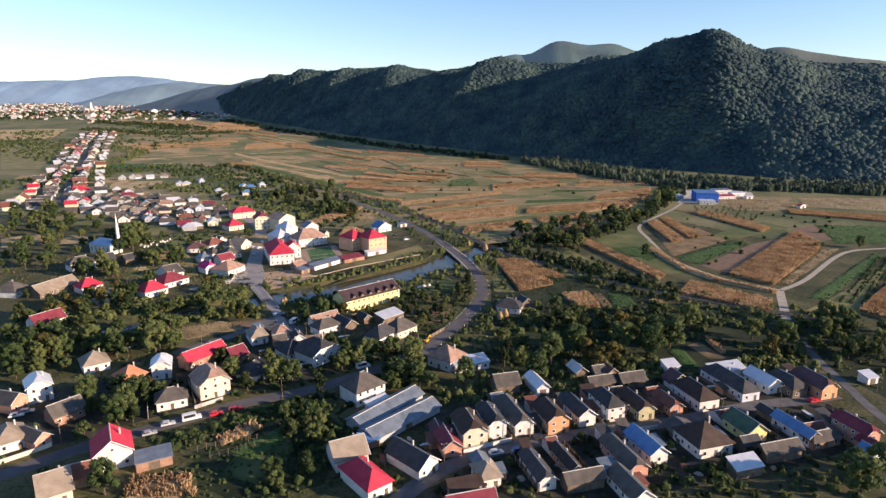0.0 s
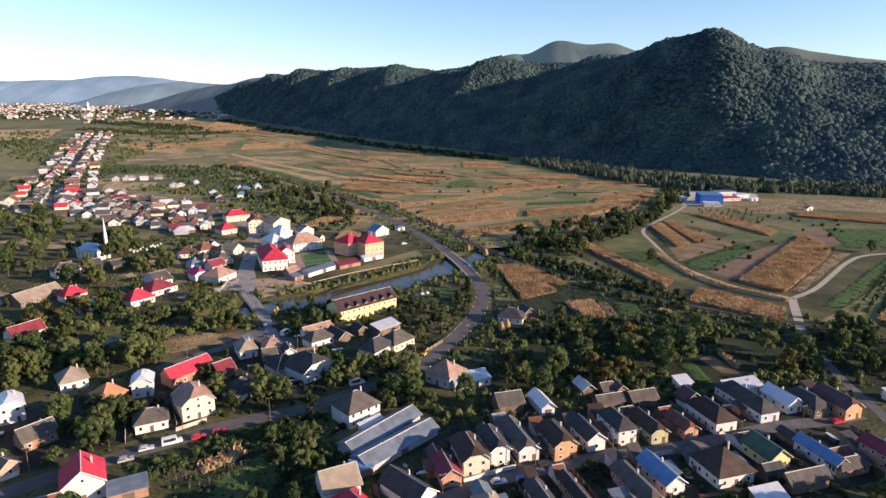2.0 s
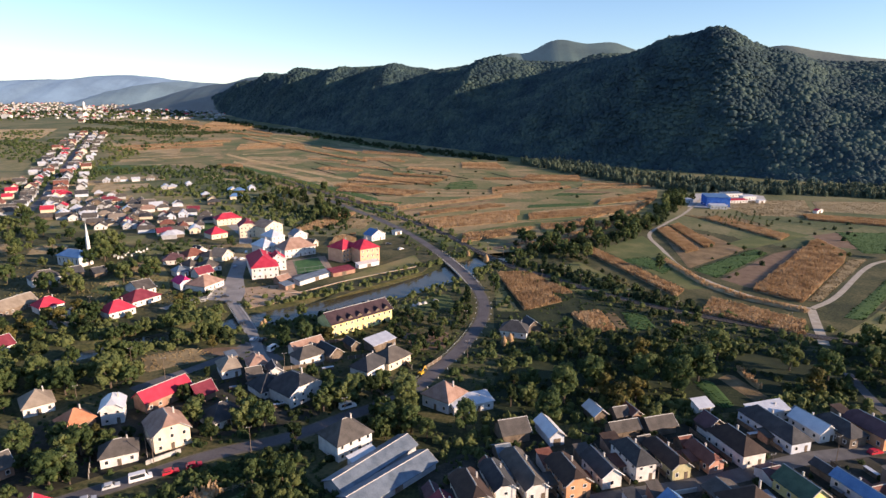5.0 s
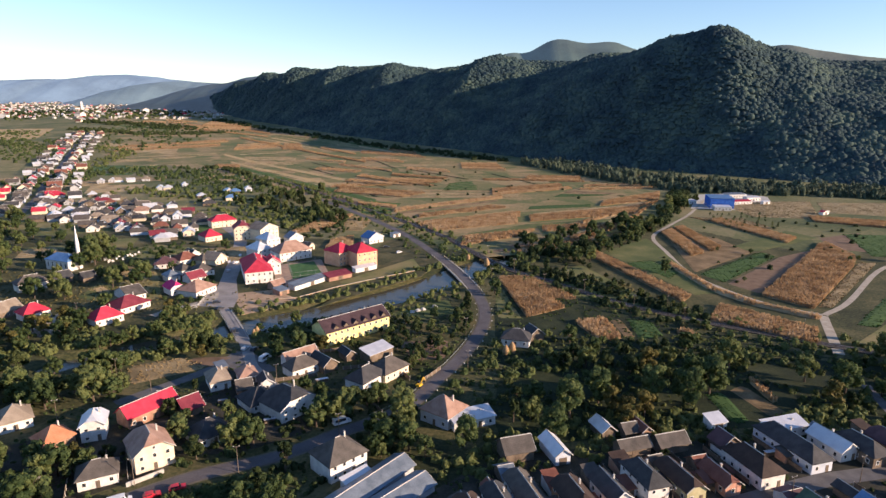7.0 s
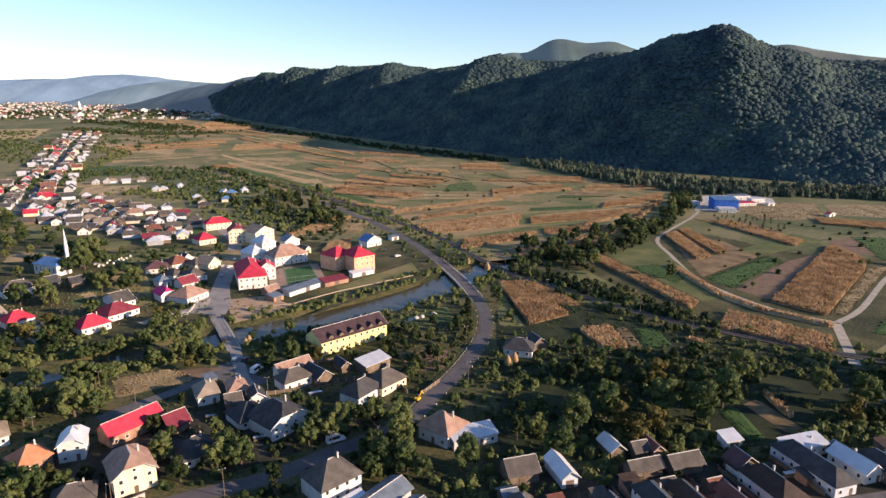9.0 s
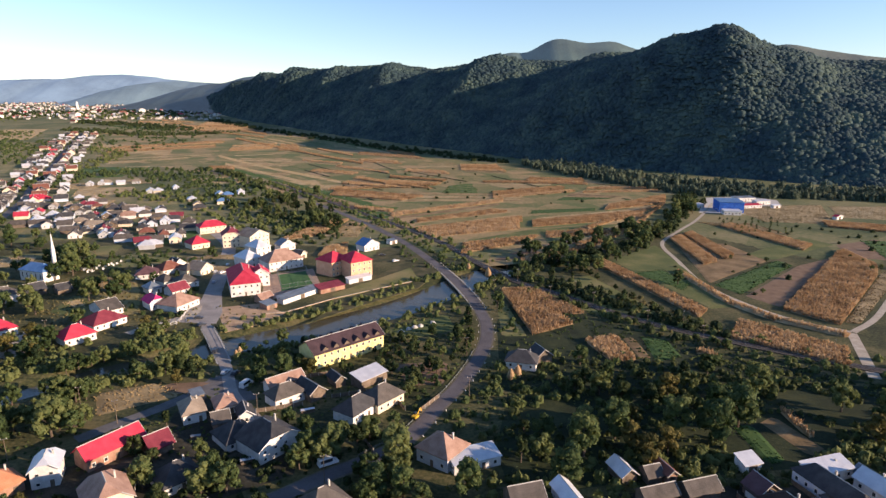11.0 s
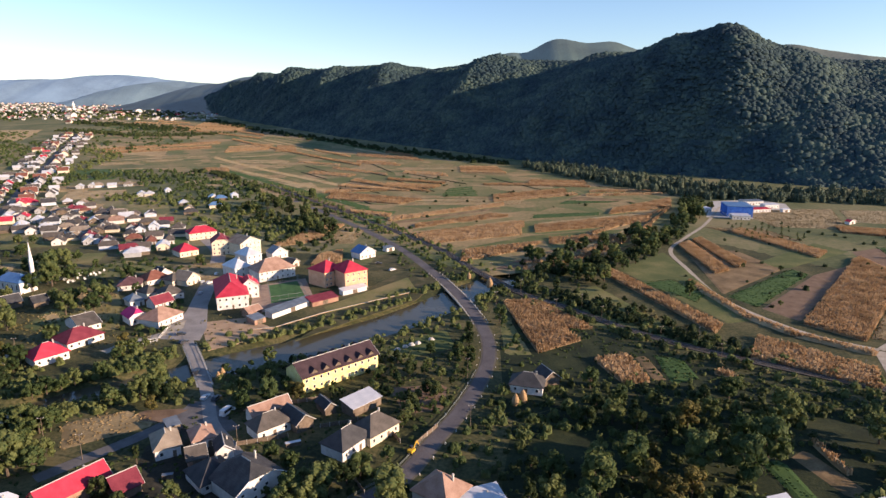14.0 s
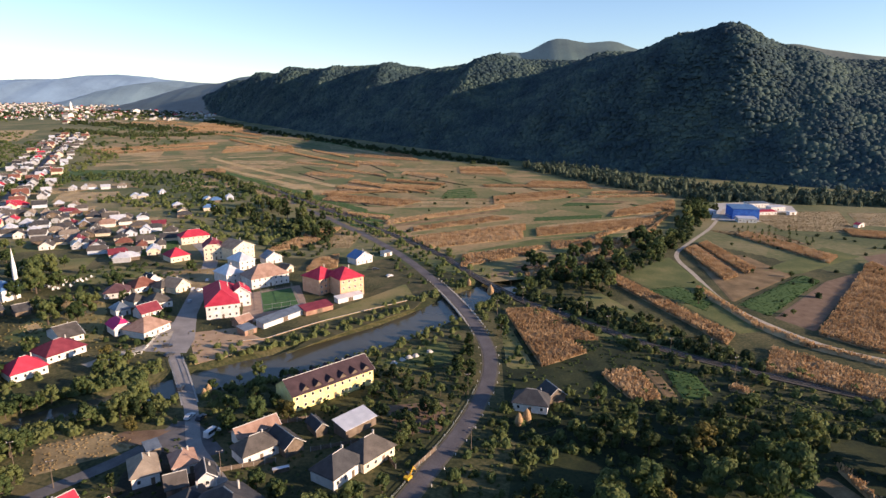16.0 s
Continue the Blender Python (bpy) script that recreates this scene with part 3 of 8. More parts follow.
def house(x, y, turn, w, d, e, roof, rise, wall, tiles, floors, category="house", windows=True, chimney=True, text="", sides=True, trim=True):
    """A house whose front stands at x, y: width, depth, eave height, roof form (g, w gables; j half hip; h hip; s single slope)."""
    # no roof steeper than about 38 degrees; the walls under it stand higher instead
    half = min(w, d) / 2 if roof in "h" else (d if roof == "w" else w) / 2
    flatter = min(rise, 0.78 * half) if roof in "gwjh" else rise
    e, rise = e + 0.45 * (rise - flatter), flatter
    m = pose(x, y, 0, 0, 0, turn) @ Matrix.Translation((0, d / 2, 0))
    c = m.translation
    TAKEN.append((c.x, c.y, math.hypot(w, d) / 2 * 0.85))
    look_of = "%s %s %s with a %s roof" % ({1: "single-storey", 2: "two-storey", 3: "three-storey"}[floors], WORDS.get(wall, wall) + "-walled", category, WORDS.get(tiles, tiles))
    root = tagged(new(category.replace(" ", "_")), text or look_of, category)
    root.matrix_basis = m
    swap = roof == "w" or (roof == "h" and w > d)
    W, D = (d, w) if swap else (w, d)
    turn_uv = (lambda u, v, z: (-v, u, z)) if swap else (lambda u, v, z: (u, v, z))
    o, a, b, R = 0.55, W / 2, D / 2, e + rise
    k = rise / a
    wm = M["wall_" + wall]
    lo = e - o * k
    if roof == "s":
        R = e + rise
        Vw = [(-w / 2, -d / 2, -0.1), (w / 2, -d / 2, -0.1), (w / 2, d / 2, -0.1), (-w / 2, d / 2, -0.1), (-w / 2, -d / 2, e), (w / 2, -d / 2, e), (w / 2, d / 2, R), (-w / 2, d / 2, R)]
        Fw = [(0, 1, 5, 4), (1, 2, 6, 5), (2, 3, 7, 6), (3, 0, 4, 7), (4, 5, 6, 7)]
        s = rise / d
        polys = [[(-w / 2 - 0.3, -d / 2 - 0.4, e - 0.4 * s + 0.2), (w / 2 + 0.3, -d / 2 - 0.4, e - 0.4 * s + 0.2), (w / 2 + 0.3, d / 2 + 0.4, R + 0.4 * s + 0.2), (-w / 2 - 0.3, d / 2 + 0.4, R + 0.4 * s + 0.2)]]
    else:
        base = [(-a, -b, -0.1), (a, -b, -0.1), (a, b, -0.1), (-a, b, -0.1), (-a, -b, e), (a, -b, e), (a, b, e), (-a, b, e)]
        Fw = [(0, 1, 5, 4), (1, 2, 6, 5), (2, 3, 7, 6), (3, 0, 4, 7)]
        if roof in "gw":
            base += [(0, -b, R), (0, b, R)]
            Fw += [(4, 5, 8), (6, 7, 9)]
            polys = [[(-a - o, -b - o, lo), (0, -b - o, R), (0, b + o, R), (-a - o, b + o, lo)][::-1], [(a + o, -b - o, lo), (0, -b - o, R), (0, b + o, R), (a + o, b + o, lo)]]
            polys = [[(p[0], p[1], p[2] + 0.18) for p in q] for q in polys]
        elif roof == "j":
            t = 0.5
            zc, xc, back = e + rise * t, a * (1 - t), a * 0.55
            base += [(-xc, -b, zc), (xc, -b, zc), (-xc, b, zc), (xc, b, zc)]
            Fw += [(4, 5, 9, 8), (6, 7, 10, 11)]
            left = [(-a - o, -b - o, lo), (-xc, -b - o, zc), (0, -b + back, R), (0, b - back, R), (-xc, b + o, zc), (-a - o, b + o, lo)]
            polys = [left[::-1], [(-p[0], p[1], p[2]) for p in left], [(-xc, -b - o, zc), (xc, -b - o, zc), (0, -b + back, R)], [(xc, b + o, zc), (-xc, b + o, zc), (0, b - back, R)]]
            polys = [[(p[0], p[1], p[2] + 0.18) for p in q] for q in polys]
        else:
            back = min(a, b * 0.98)
            left = [(-a - o, -b - o, lo), (0, -b + back, R), (0, b - back, R), (-a - o, b + o, lo)]
            polys = [left[::-1], [(-p[0], p[1], p[2]) for p in left], [(-a - o, -b - o, lo), (a + o, -b - o, lo), (0, -b + back, R)], [(a + o, b + o, lo), (-a - o, b + o, lo), (0, b - back, R)]]
            polys = [[(p[0], p[1], p[2] + 0.18) for p in q] for q in polys]
        Vw = [turn_uv(*p) for p in base]
        polys = [[turn_uv(*p) for p in q] for q in polys]
    child("wall", mesh("wall", Vw, Fw, wm), root)
    Vr, Fr = slab(polys, 0.18)
    roof_ob = child("roof", mesh("roof", Vr, Fr, M["roof_" + tiles]), root)
    if trim and roof != "s":
        ends = (-b - 0.55, b + 0.55) if roof in "gw" else (-b + back, b - back)
        if ends[1] - ends[0] > 0.5:
            bar = [(-0.16, ends[0], R + 0.10), (0.0, ends[0], R + 0.27), (0.16, ends[0], R + 0.10), (-0.16, ends[1], R + 0.10), (0.0, ends[1], R + 0.27), (0.16, ends[1], R + 0.10)]
            child("ridge_cap", mesh("ridge_cap", [turn_uv(*p) for p in bar], [(0, 1, 4, 3), (1, 2, 5, 4), (0, 2, 1), (3, 4, 5)], M["concrete"]), roof_ob, "pale ridge tiles")
        if roof in "gwj":
            zt, xt = (R, 0.0) if roof in "gw" else (zc, xc)
            for s in (-1, 1):
                for yv in (-b - 0.6,):
                    y1 = yv - 0.1 if yv > 0 else yv + 0.1
                    q = [(s * (a + 0.58), yv, lo - 0.06), (s * xt, yv, zt - 0.06), (s * xt, yv, zt + 0.24), (s * (a + 0.58), yv, lo + 0.24)]
                    q += [(x, y1, z) for x, _, z in q]
                    child("verge_board", mesh("verge_board", [turn_uv(*p) for p in q], [(0, 1, 2, 3), (7, 6, 5, 4), (0, 4, 5, 1), (1, 5, 6, 2), (2, 6, 7, 3), (3, 7, 4, 0)], M["whitepaint"] if wall == "white" else M["concrete"]), roof_ob, "pale verge board")
    if windows and category not in ("barn", "shed", "long shed"):
        sh = e / floors
        for f in range(floors):
            z0 = f * sh + min(1.0, sh * 0.3)
            hh = 1.3 if sh > 2.7 else 1.0
            for side, L, half in ((0, w, d / 2), (-90 if x > 0 else 90, d, w / 2))[:2 if sides else 1]:
                n = max(1, int(L / 2.9))
                for i in range(n):
                    s = -L / 2 + L * (i + 0.5) / n
                    if side == 0 and f == 0 and i == n // 2 and n > 1:
                        V, F = boxes([(s - 0.5, -half - 0.08, 0, s + 0.5, -half + 0.02, 2.1)])
                        child("door", mesh("door", V, F, M["timber"]), root, "brown wooden door")
                    elif side == 0:
                        add_window(root, s, -half, z0, 0, 1.1, hh)
                    elif side == 90:
                        add_window(root, half, s, z0, 90, 1.1, hh)
                    else:
                        add_window(root, -half, s, z0, -90, 1.1, hh)
        if roof in "gj" and rise > 3.3 and not swap:
            add_window(root, 0, -d / 2, e + 0.5, 0, 0.9, 1.0)
    if chimney and category not in ("barn", "shed", "long shed", "works hall"):
        px, py = (0.25 * w, 0.12 * d)
        zt = R + 0.25
        V, F = boxes([(px - 0.22, py - 0.25, e, px + 0.22, py + 0.25, zt)])
        child("chimney", mesh("chimney", V, F, M["concrete"]), root, "grey rendered chimney")
    if category in ("barn", "shed", "long shed"):
        V, F = boxes([(-min(1.4, w / 4), -d / 2 - 0.08, 0, min(1.4, w / 4), -d / 2 + 0.02, min(2.3, e - 0.2))])
        child("door", mesh("door", V, F, M["timber"]), root, "plank door")
    return root


def barn(*a, **k):
    return house(*a, category="barn", **k)


def shed(*a, **k):
    return house(*a, category="shed", **k)


def long_shed(*a, **k):
    return house(*a, category="long shed", **k)


def school(*a, **k):
    return house(*a, category="school", **k)


def school_wing(*a, **k):
    return house(*a, category="school wing", **k)


def block(*a, **k):
    return house(*a, category="apartment block", **k)


def works_hall(*a, **k):
    return house(*a, category="works hall", **k)


def inn(x, y, turn, w, d, e, roof, rise, wall, tiles, floors):
    root = house(x, y, turn, w, d, e, roof, rise, wall, tiles, floors, category="guest house", text="long yellow guest house with a dark dormered roof")
    n, k = 6, rise / (d / 2)
    for i in range(n):
        for s in (-1, 1):
            cx = -w / 2 + w * (i + 1.0) / (n + 0.6)
            fy = s * (d / 2 - 0.3)
            top, hw = e + 2.2, 1.6
            yb = s * (d / 2 - (top - e) / k - 0.1)
            V = [(cx - hw * 0.75, fy, e), (cx + hw * 0.75, fy, e), (cx + hw * 0.75, fy, e + 0.9), (cx, fy, top - 0.25), (cx - hw * 0.75, fy, e + 0.9),
                 (cx - hw * 0.75, yb, e + 0.9), (cx + hw * 0.75, yb, e + 0.9), (cx, yb, top - 0.25)]
            dormer = child("dormer", mesh("dormer", V, [(0, 1, 2, 3, 4), (4, 5, 0), (2, 1, 6)], M["timber"]), root, "dark timber dormer")
            P = [[(cx - hw, fy - 0.4 * s * 1, e + 0.7), (cx, fy - 0.4 * s * -1, top), (cx, yb - s * 0.6, top), (cx - hw, yb, e + 0.7)], [(cx + hw, fy + 0.4 * s, e + 0.7), (cx, fy + 0.4 * s, top), (cx, yb - s * 0.6, top), (cx + hw, yb, e + 0.7)]]
            P[0][0] = (cx - hw, fy + 0.4 * s, e + 0.7)
            P[0][1] = (cx, fy + 0.4 * s, top)
            Vr, Fr = slab([[(q[0], q[1], q[2] + 0.12) for q in p] for p in P], 0.14)
            child("dormer_roof", mesh("dormer_roof", Vr, Fr, M["roof_" + tiles]), dormer)
    return root


def cottage(x, y, turn, tiles):
    r = random.Random(int(x * 7 + y))
    w, d = r.uniform(6.5, 9), r.uniform(8.5, 12.5)
    return house(x, y, turn, w, d, r.uniform(2.6, 3.3), r.choice("hgjhg"), r.uniform(2.4, 3.2), r.choice(["white", "cream", "palemetalwall", "paleblue", "boards", "palemetalwall"]), tiles, 1, sides=False, trim=False)


# the row on the far side of the street, gables to the road
house(-0.2, 153.5, 18.0, 5.5, 9.4, 3.0, 'g', 2.9, 'salmon', 'maroon', 1)
shed(-4.1, 162.4, 18.0, 3.5, 5.7, 2.5, 'g', 1.9, 'boards', 'plum', 1)
shed(-5.8, 157.5, 18.0, 2.5, 4.4, 2.3, 's', 0.7, 'brick', 'redbrown', 1)
house(6.5, 158.1, 18.0, 7.5, 11.7, 5.0, 'j', 3.9, 'cream', 'brown', 2)
shed(3.6, 169.8, 18.0, 5.9, 4.9, 2.5, 'g', 1.3, 'boards', 'greybrown', 1)
shed(-0.1, 161.4, 18.0, 2.8, 4.5, 2.3, 's', 0.7, 'boards', 'slate', 1)
house(13.4, 163.6, 18.0, 5.5, 11.7, 5.0, 'j', 2.8, 'white', 'slate', 2)
shed(10.7, 175.3, 18.0, 3.3, 5.0, 2.5, 'g', 1.8, 'white', 'redbrown', 1)
shed(7.5, 168.7, 18.0, 2.4, 4.8, 2.3, 's', 0.7, 'boards', 'redbrown', 1)
house(21.7, 166.2, 18.0, 6.1, 17.2, 3.5, 'j', 3.2, 'white', 'greybrown', 1)
shed(15.1, 182.5, 18.0, 3.6, 6.6, 2.5, 'w', 1.8, 'boards', 'zinc', 1)
shed(15.2, 171.3, 18.0, 2.9, 3.0, 2.3, 's', 0.7, 'boards', 'zinc', 1)
house(32.3, 167.2, 18.0, 7.0, 11.7, 4.5, 'j', 3.6, 'orange', 'brown', 2)
shed(27.1, 178.1, 18.0, 3.9, 5.8, 2.5, 's', 1.6, 'white', 'redbrown', 1)
shed(26.2, 169.8, 18.0, 2.7, 4.2, 2.3, 's', 0.7, 'boards', 'greybrown', 1)
house(42.1, 172.1, 18.0, 5.7, 10.9, 3.5, 'g', 3.0, 'white', 'slate', 1)
shed(37.8, 182.5, 18.0, 3.9, 4.6, 2.5, 's', 1.4, 'boards', 'greybrown', 1)
house(52.0, 175.6, 18.0, 6.1, 12.5, 5.0, 'h', 3.2, 'white', 'slate', 2)
shed(47.4, 187.6, 18.0, 4.7, 5.5, 2.5, 's', 1.6, 'brick', 'brown', 1)
shed(46.2, 178.7, 18.0, 2.9, 4.8, 2.3, 's', 0.7, 'white', 'redbrown', 1)
house(61.9, 176.5, 18.0, 5.8, 13.3, 3.5, 'j', 3.0, 'olive', 'brown', 1)
shed(56.6, 189.1, 18.0, 3.5, 5.0, 2.5, 'w', 1.8, 'brick', 'greybrown', 1)
shed(56.2, 180.5, 18.0, 2.4, 4.6, 2.3, 's', 0.7, 'white', 'slate', 1)
house(72.5, 179.6, 18.0, 4.9, 10.1, 3.0, 'j', 2.6, 'salmon', 'redbrown', 1)
shed(68.7, 189.3, 18.0, 3.7, 4.8, 2.5, 'w', 1.8, 'boards', 'redbrown', 1)
shed(67.7, 181.9, 18.0, 2.7, 4.3, 2.3, 's', 0.7, 'boards', 'redbrown', 1)
house(84.4, 183.0, 18.0, 7.7, 14.8, 4.0, 'h', 4.0, 'white', 'brown', 1)
shed(80.5, 197.6, 18.0, 6.1, 5.8, 2.5, 'g', 1.7, 'white', 'brown', 1)
house(101.5, 190.5, 18.0, 7.2, 21.0, 3.5, 'h', 3.4, 'paleblue', 'slate', 1)
shed(94.8, 194.9, 18.0, 2.2, 3.8, 2.3, 's', 0.7, 'brick', 'greybrown', 1)
house(112.6, 196.5, 18.0, 6.0, 11.5, 3.4, 'g', 2.3, 'white', 'palemetal', 1)
house(102.2, 208.6, 18.0, 14.0, 4.6, 3.2, 's', 1.2, 'white', 'palemetal', 1)
house(119.8, 193.6, 18.0, 6.4, 13.3, 3.6, 'h', 3.2, 'boards', 'slate', 1)
shed(112.9, 205.4, 18.0, 4.2, 6.5, 2.5, 'g', 1.3, 'boards', 'zinc', 1)
shed(120.9, 200.5, 18.0, 2.3, 4.2, 2.3, 's', 0.7, 'white', 'greybrown', 1)
house(129.3, 192.8, 18.0, 6.8, 13.3, 4.0, 'j', 3.6, 'orange', 'plum', 1)
shed(126.5, 206.2, 18.0, 3.8, 6.9, 2.5, 's', 1.4, 'boards', 'brown', 1)
shed(132.0, 199.4, 18.0, 2.3, 3.3, 2.3, 's', 0.7, 'boards', 'redbrown', 1)
house(123.3, 161.1, 18.0, 5.2, 11.7, 5.0, 'j', 2.7, 'salmon', 'maroon', 2)
shed(118.8, 172.2, 18.0, 3.5, 5.6, 2.5, 's', 1.7, 'brick', 'slate', 1)
shed(122.1, 156.8, 18.0, 3.8, 5.5, 3.2, 'j', 2.0, 'salmon', 'maroon', 1)
# behind the row: sheds and barns
barn(19.0, 193.6, 18.0, 8.5, 7.2, 3.0, 'w', 3.7, 'boards', 'greybrown', 1)
barn(30.9, 192.5, 18.0, 4.6, 10.4, 3.0, 'g', 2.4, 'paleblue', 'palemetal', 1)
barn(47.1, 206.4, 18.0, 4.5, 7.2, 2.6, 'g', 2.3, 'boards', 'palemetal', 1)
shed(54.1, 206.6, 18.0, 4.3, 4.8, 2.4, 'w', 2.2, 'boards', 'greybrown', 1)
barn(58.5, 206.5, 18.0, 3.0, 6.4, 3.0, 'g', 1.6, 'brick', 'redbrown', 1)
barn(52.8, 197.3, 18.0, 9.4, 4.8, 2.5, 'w', 2.5, 'boards', 'greybrown', 1)
barn(64.4, 199.3, 18.0, 9.3, 5.6, 2.6, 'w', 2.8, 'boards', 'greybrown', 1)
shed(82.7, 212.5, 18.0, 5.7, 4.0, 2.6, 's', 1.2, 'white', 'palemetal', 1)
barn(80.8, 199.5, 18.0, 6.6, 5.6, 2.8, 'g', 3.0, 'boards', 'plum', 1)
shed(152.0, 204.9, 18.0, 4.9, 4.0, 2.6, 's', 1.0, 'white', 'palemetal', 1)
# the near side of the street
house(10.0, 138.9, 18.0, 5.8, 7.3, 3.2, 'h', 3.0, 'white', 'tan', 1)
shed(8.3, 146.3, 18.0, 4.4, 5.1, 2.5, 'g', 1.2, 'boards', 'zinc', 1)
shed(13.2, 142.8, 18.0, 2.5, 3.4, 2.3, 's', 0.7, 'brick', 'zinc', 1)
house(25.0, 138.7, 18.0, 4.7, 13.4, 3.0, 'j', 2.5, 'white', 'slate', 1)
shed(21.8, 152.1, 18.0, 2.6, 4.7, 2.5, 's', 1.6, 'boards', 'brown', 1)
house(33.4, 143.4, 18.0, 3.4, 12.3, 3.2, 'g', 1.8, 'orange', 'brown', 1)
shed(29.1, 155.2, 18.0, 2.5, 5.3, 2.5, 'w', 2.0, 'white', 'redbrown', 1)
barn(35.0, 138.7, 18.0, 10.8, 4.5, 3.0, 'w', 2.3, 'boards', 'greybrown', 1)
house(50.4, 144.5, 18.0, 5.5, 15.7, 3.2, 'j', 2.9, 'salmon', 'greybrown', 1)
shed(46.6, 160.1, 18.0, 3.2, 6.6, 2.5, 's', 1.4, 'white', 'slate', 1)
house(58.0, 151.6, 18.0, 5.7, 12.9, 3.2, 'g', 3.0, 'white', 'bluemetal', 1)
shed(52.7, 163.8, 18.0, 3.2, 4.8, 2.5, 's', 2.0, 'brick', 'greybrown', 1)
shed(60.5, 157.8, 18.0, 2.7, 4.7, 2.3, 's', 0.7, 'boards', 'zinc', 1)
house(75.7, 156.0, 18.0, 11.5, 11.8, 3.2, 'h', 6.0, 'white', 'brown', 1)
shed(70.5, 167.0, 18.0, 8.5, 4.5, 2.5, 'g', 1.6, 'boards', 'greybrown', 1)
shed(80.8, 162.8, 18.0, 2.2, 4.7, 2.3, 's', 0.7, 'brick', 'zinc', 1)
house(91.2, 164.1, 18.0, 7.0, 10.6, 3.2, 'g', 3.6, 'yellow', 'greenmetal', 1)
shed(86.9, 174.2, 18.0, 5.0, 6.1, 2.5, 'w', 1.2, 'white', 'plum', 1)
shed(80.6, 145.8, 18.0, 8.8, 3.9, 3.0, 's', 1.5, 'boards', 'palemetal', 1)
barn(94.2, 154.1, 18.0, 12.4, 5.0, 2.8, 'w', 2.6, 'boards', 'greybrown', 1)
barn(87.0, 157.8, 18.0, 5.4, 4.5, 2.8, 'w', 2.3, 'boards', 'slate', 1)
house(107.0, 162.0, 18.0, 4.2, 14.0, 3.2, 'g', 2.2, 'paleblue', 'bluemetal', 1)
shed(103.0, 175.7, 18.0, 3.3, 6.8, 2.5, 'g', 1.2, 'boards', 'slate', 1)
shed(108.4, 168.9, 18.0, 2.6, 4.7, 2.3, 's', 0.7, 'white', 'redbrown', 1)
house(110.4, 161.5, 18.0, 10.3, 4.5, 2.6, 'h', 2.3, 'brick', 'greybrown', 1)
shed(110.8, 166.7, 18.0, 6.4, 5.0, 2.5, 'w', 1.7, 'boards', 'redbrown', 1)
shed(116.0, 165.4, 18.0, 2.5, 3.3, 2.3, 's', 0.7, 'brick', 'greybrown', 1)
shed(119.1, 152.7, 18.0, 5.4, 4.5, 2.6, 'g', 2.8, 'white', 'bluemetal', 1)
house(47.8, 131.7, 18.0, 5.8, 12.3, 3.0, 'g', 3.0, 'white', 'greybrown', 1)
shed(43.2, 143.4, 18.0, 4.2, 5.0, 2.5, 's', 1.3, 'boards', 'zinc', 1)
shed(49.9, 138.7, 18.0, 2.4, 3.7, 2.3, 's', 0.7, 'boards', 'redbrown', 1)
house(5.5, 124.5, 18.0, 11.8, 7.3, 3.5, 'w', 3.8, 'cream', 'maroon', 1)
shed(4.5, 132.2, 18.0, 9.0, 5.7, 2.5, 's', 1.6, 'boards', 'brown', 1)
shed(-2.1, 124.7, 18.0, 2.3, 4.8, 2.3, 's', 0.7, 'boards', 'greybrown', 1)
house(-18.6, 134.2, 40.9, 7.3, 14.0, 3.5, 'h', 3.8, 'white', 'crimson', 1)
house(-28.0, 147.0, 29.0, 9.4, 9.0, 3.5, 'w', 4.0, 'white', 'tan', 1)
house(-6.6, 144.4, 47.0, 7.3, 13.5, 3.0, 'g', 3.7, 'white', 'slate', 1)
# two long grey sheds and a small canopy
long_shed(-14.0, 169.1, 48.7, 28.0, 7.5, 2.4, 'w', 1.8, 'palemetalwall', 'zinc', 1)
long_shed(-19.4, 176.8, 52.8, 28.4, 7.5, 2.4, 'w', 1.8, 'palemetalwall', 'zinc', 1)
shed(-24.0, 157.4, 31.5, 4.9, 5.0, 2.4, 's', 0.6, 'boards', 'bluemetal', 1)
# between the two roads
house(-28.2, 186.1, 44.5, 11.9, 10.2, 5.0, 'h', 5.0, 'white', 'greybrown', 2)
shed(-24.7, 181.4, 47.6, 8.6, 2.5, 2.4, 's', 0.7, 'white', 'palemetal', 1)
house(-49.8, 218.2, 51.3, 14.1, 11.9, 4.5, 'j', 4.4, 'white', 'slate', 2)
house(-55.0, 248.5, 44.2, 11.1, 7.6, 3.5, 'h', 3.3, 'white', 'greybrown', 1)
house(-59.0, 259.3, 43.7, 13.2, 5.1, 3.0, 'w', 2.7, 'white', 'oldtile', 1)
house(-28.3, 239.8, 57.6, 12.3, 8.5, 3.5, 'h', 3.9, 'white', 'slate', 1)
house(-20.9, 247.2, 51.5, 12.3, 9.3, 3.5, 'h', 3.9, 'cream', 'greybrown', 1)
barn(-28.7, 264.7, 49.4, 12.3, 6.0, 3.0, 's', 1.3, 'boards', 'palemetal', 1)
barn(-46.4, 251.8, 44.9, 6.1, 10.2, 2.8, 'g', 3.2, 'boards', 'slate', 1)
house(-6.1, 213.4, -35.8, 10.9, 10.2, 4.5, 'h', 3.9, 'paleblue', 'oldtile', 1)
house(6.8, 211.9, 22.7, 14.1, 6.0, 3.0, 's', 0.9, 'white', 'palemetal', 1)
house(25.4, 278.0, -14.3, 11.5, 8.2, 3.4, 'h', 3.2, 'white', 'slate', 1)
barn(35.5, 284.8, 23.3, 7.0, 6.8, 2.6, 'g', 3.3, 'boards', 'slate', 1)
house(-82.2, 235.7, 31.5, 6.9, 10.2, 3.2, 'h', 3.6, 'white', 'tan', 1)
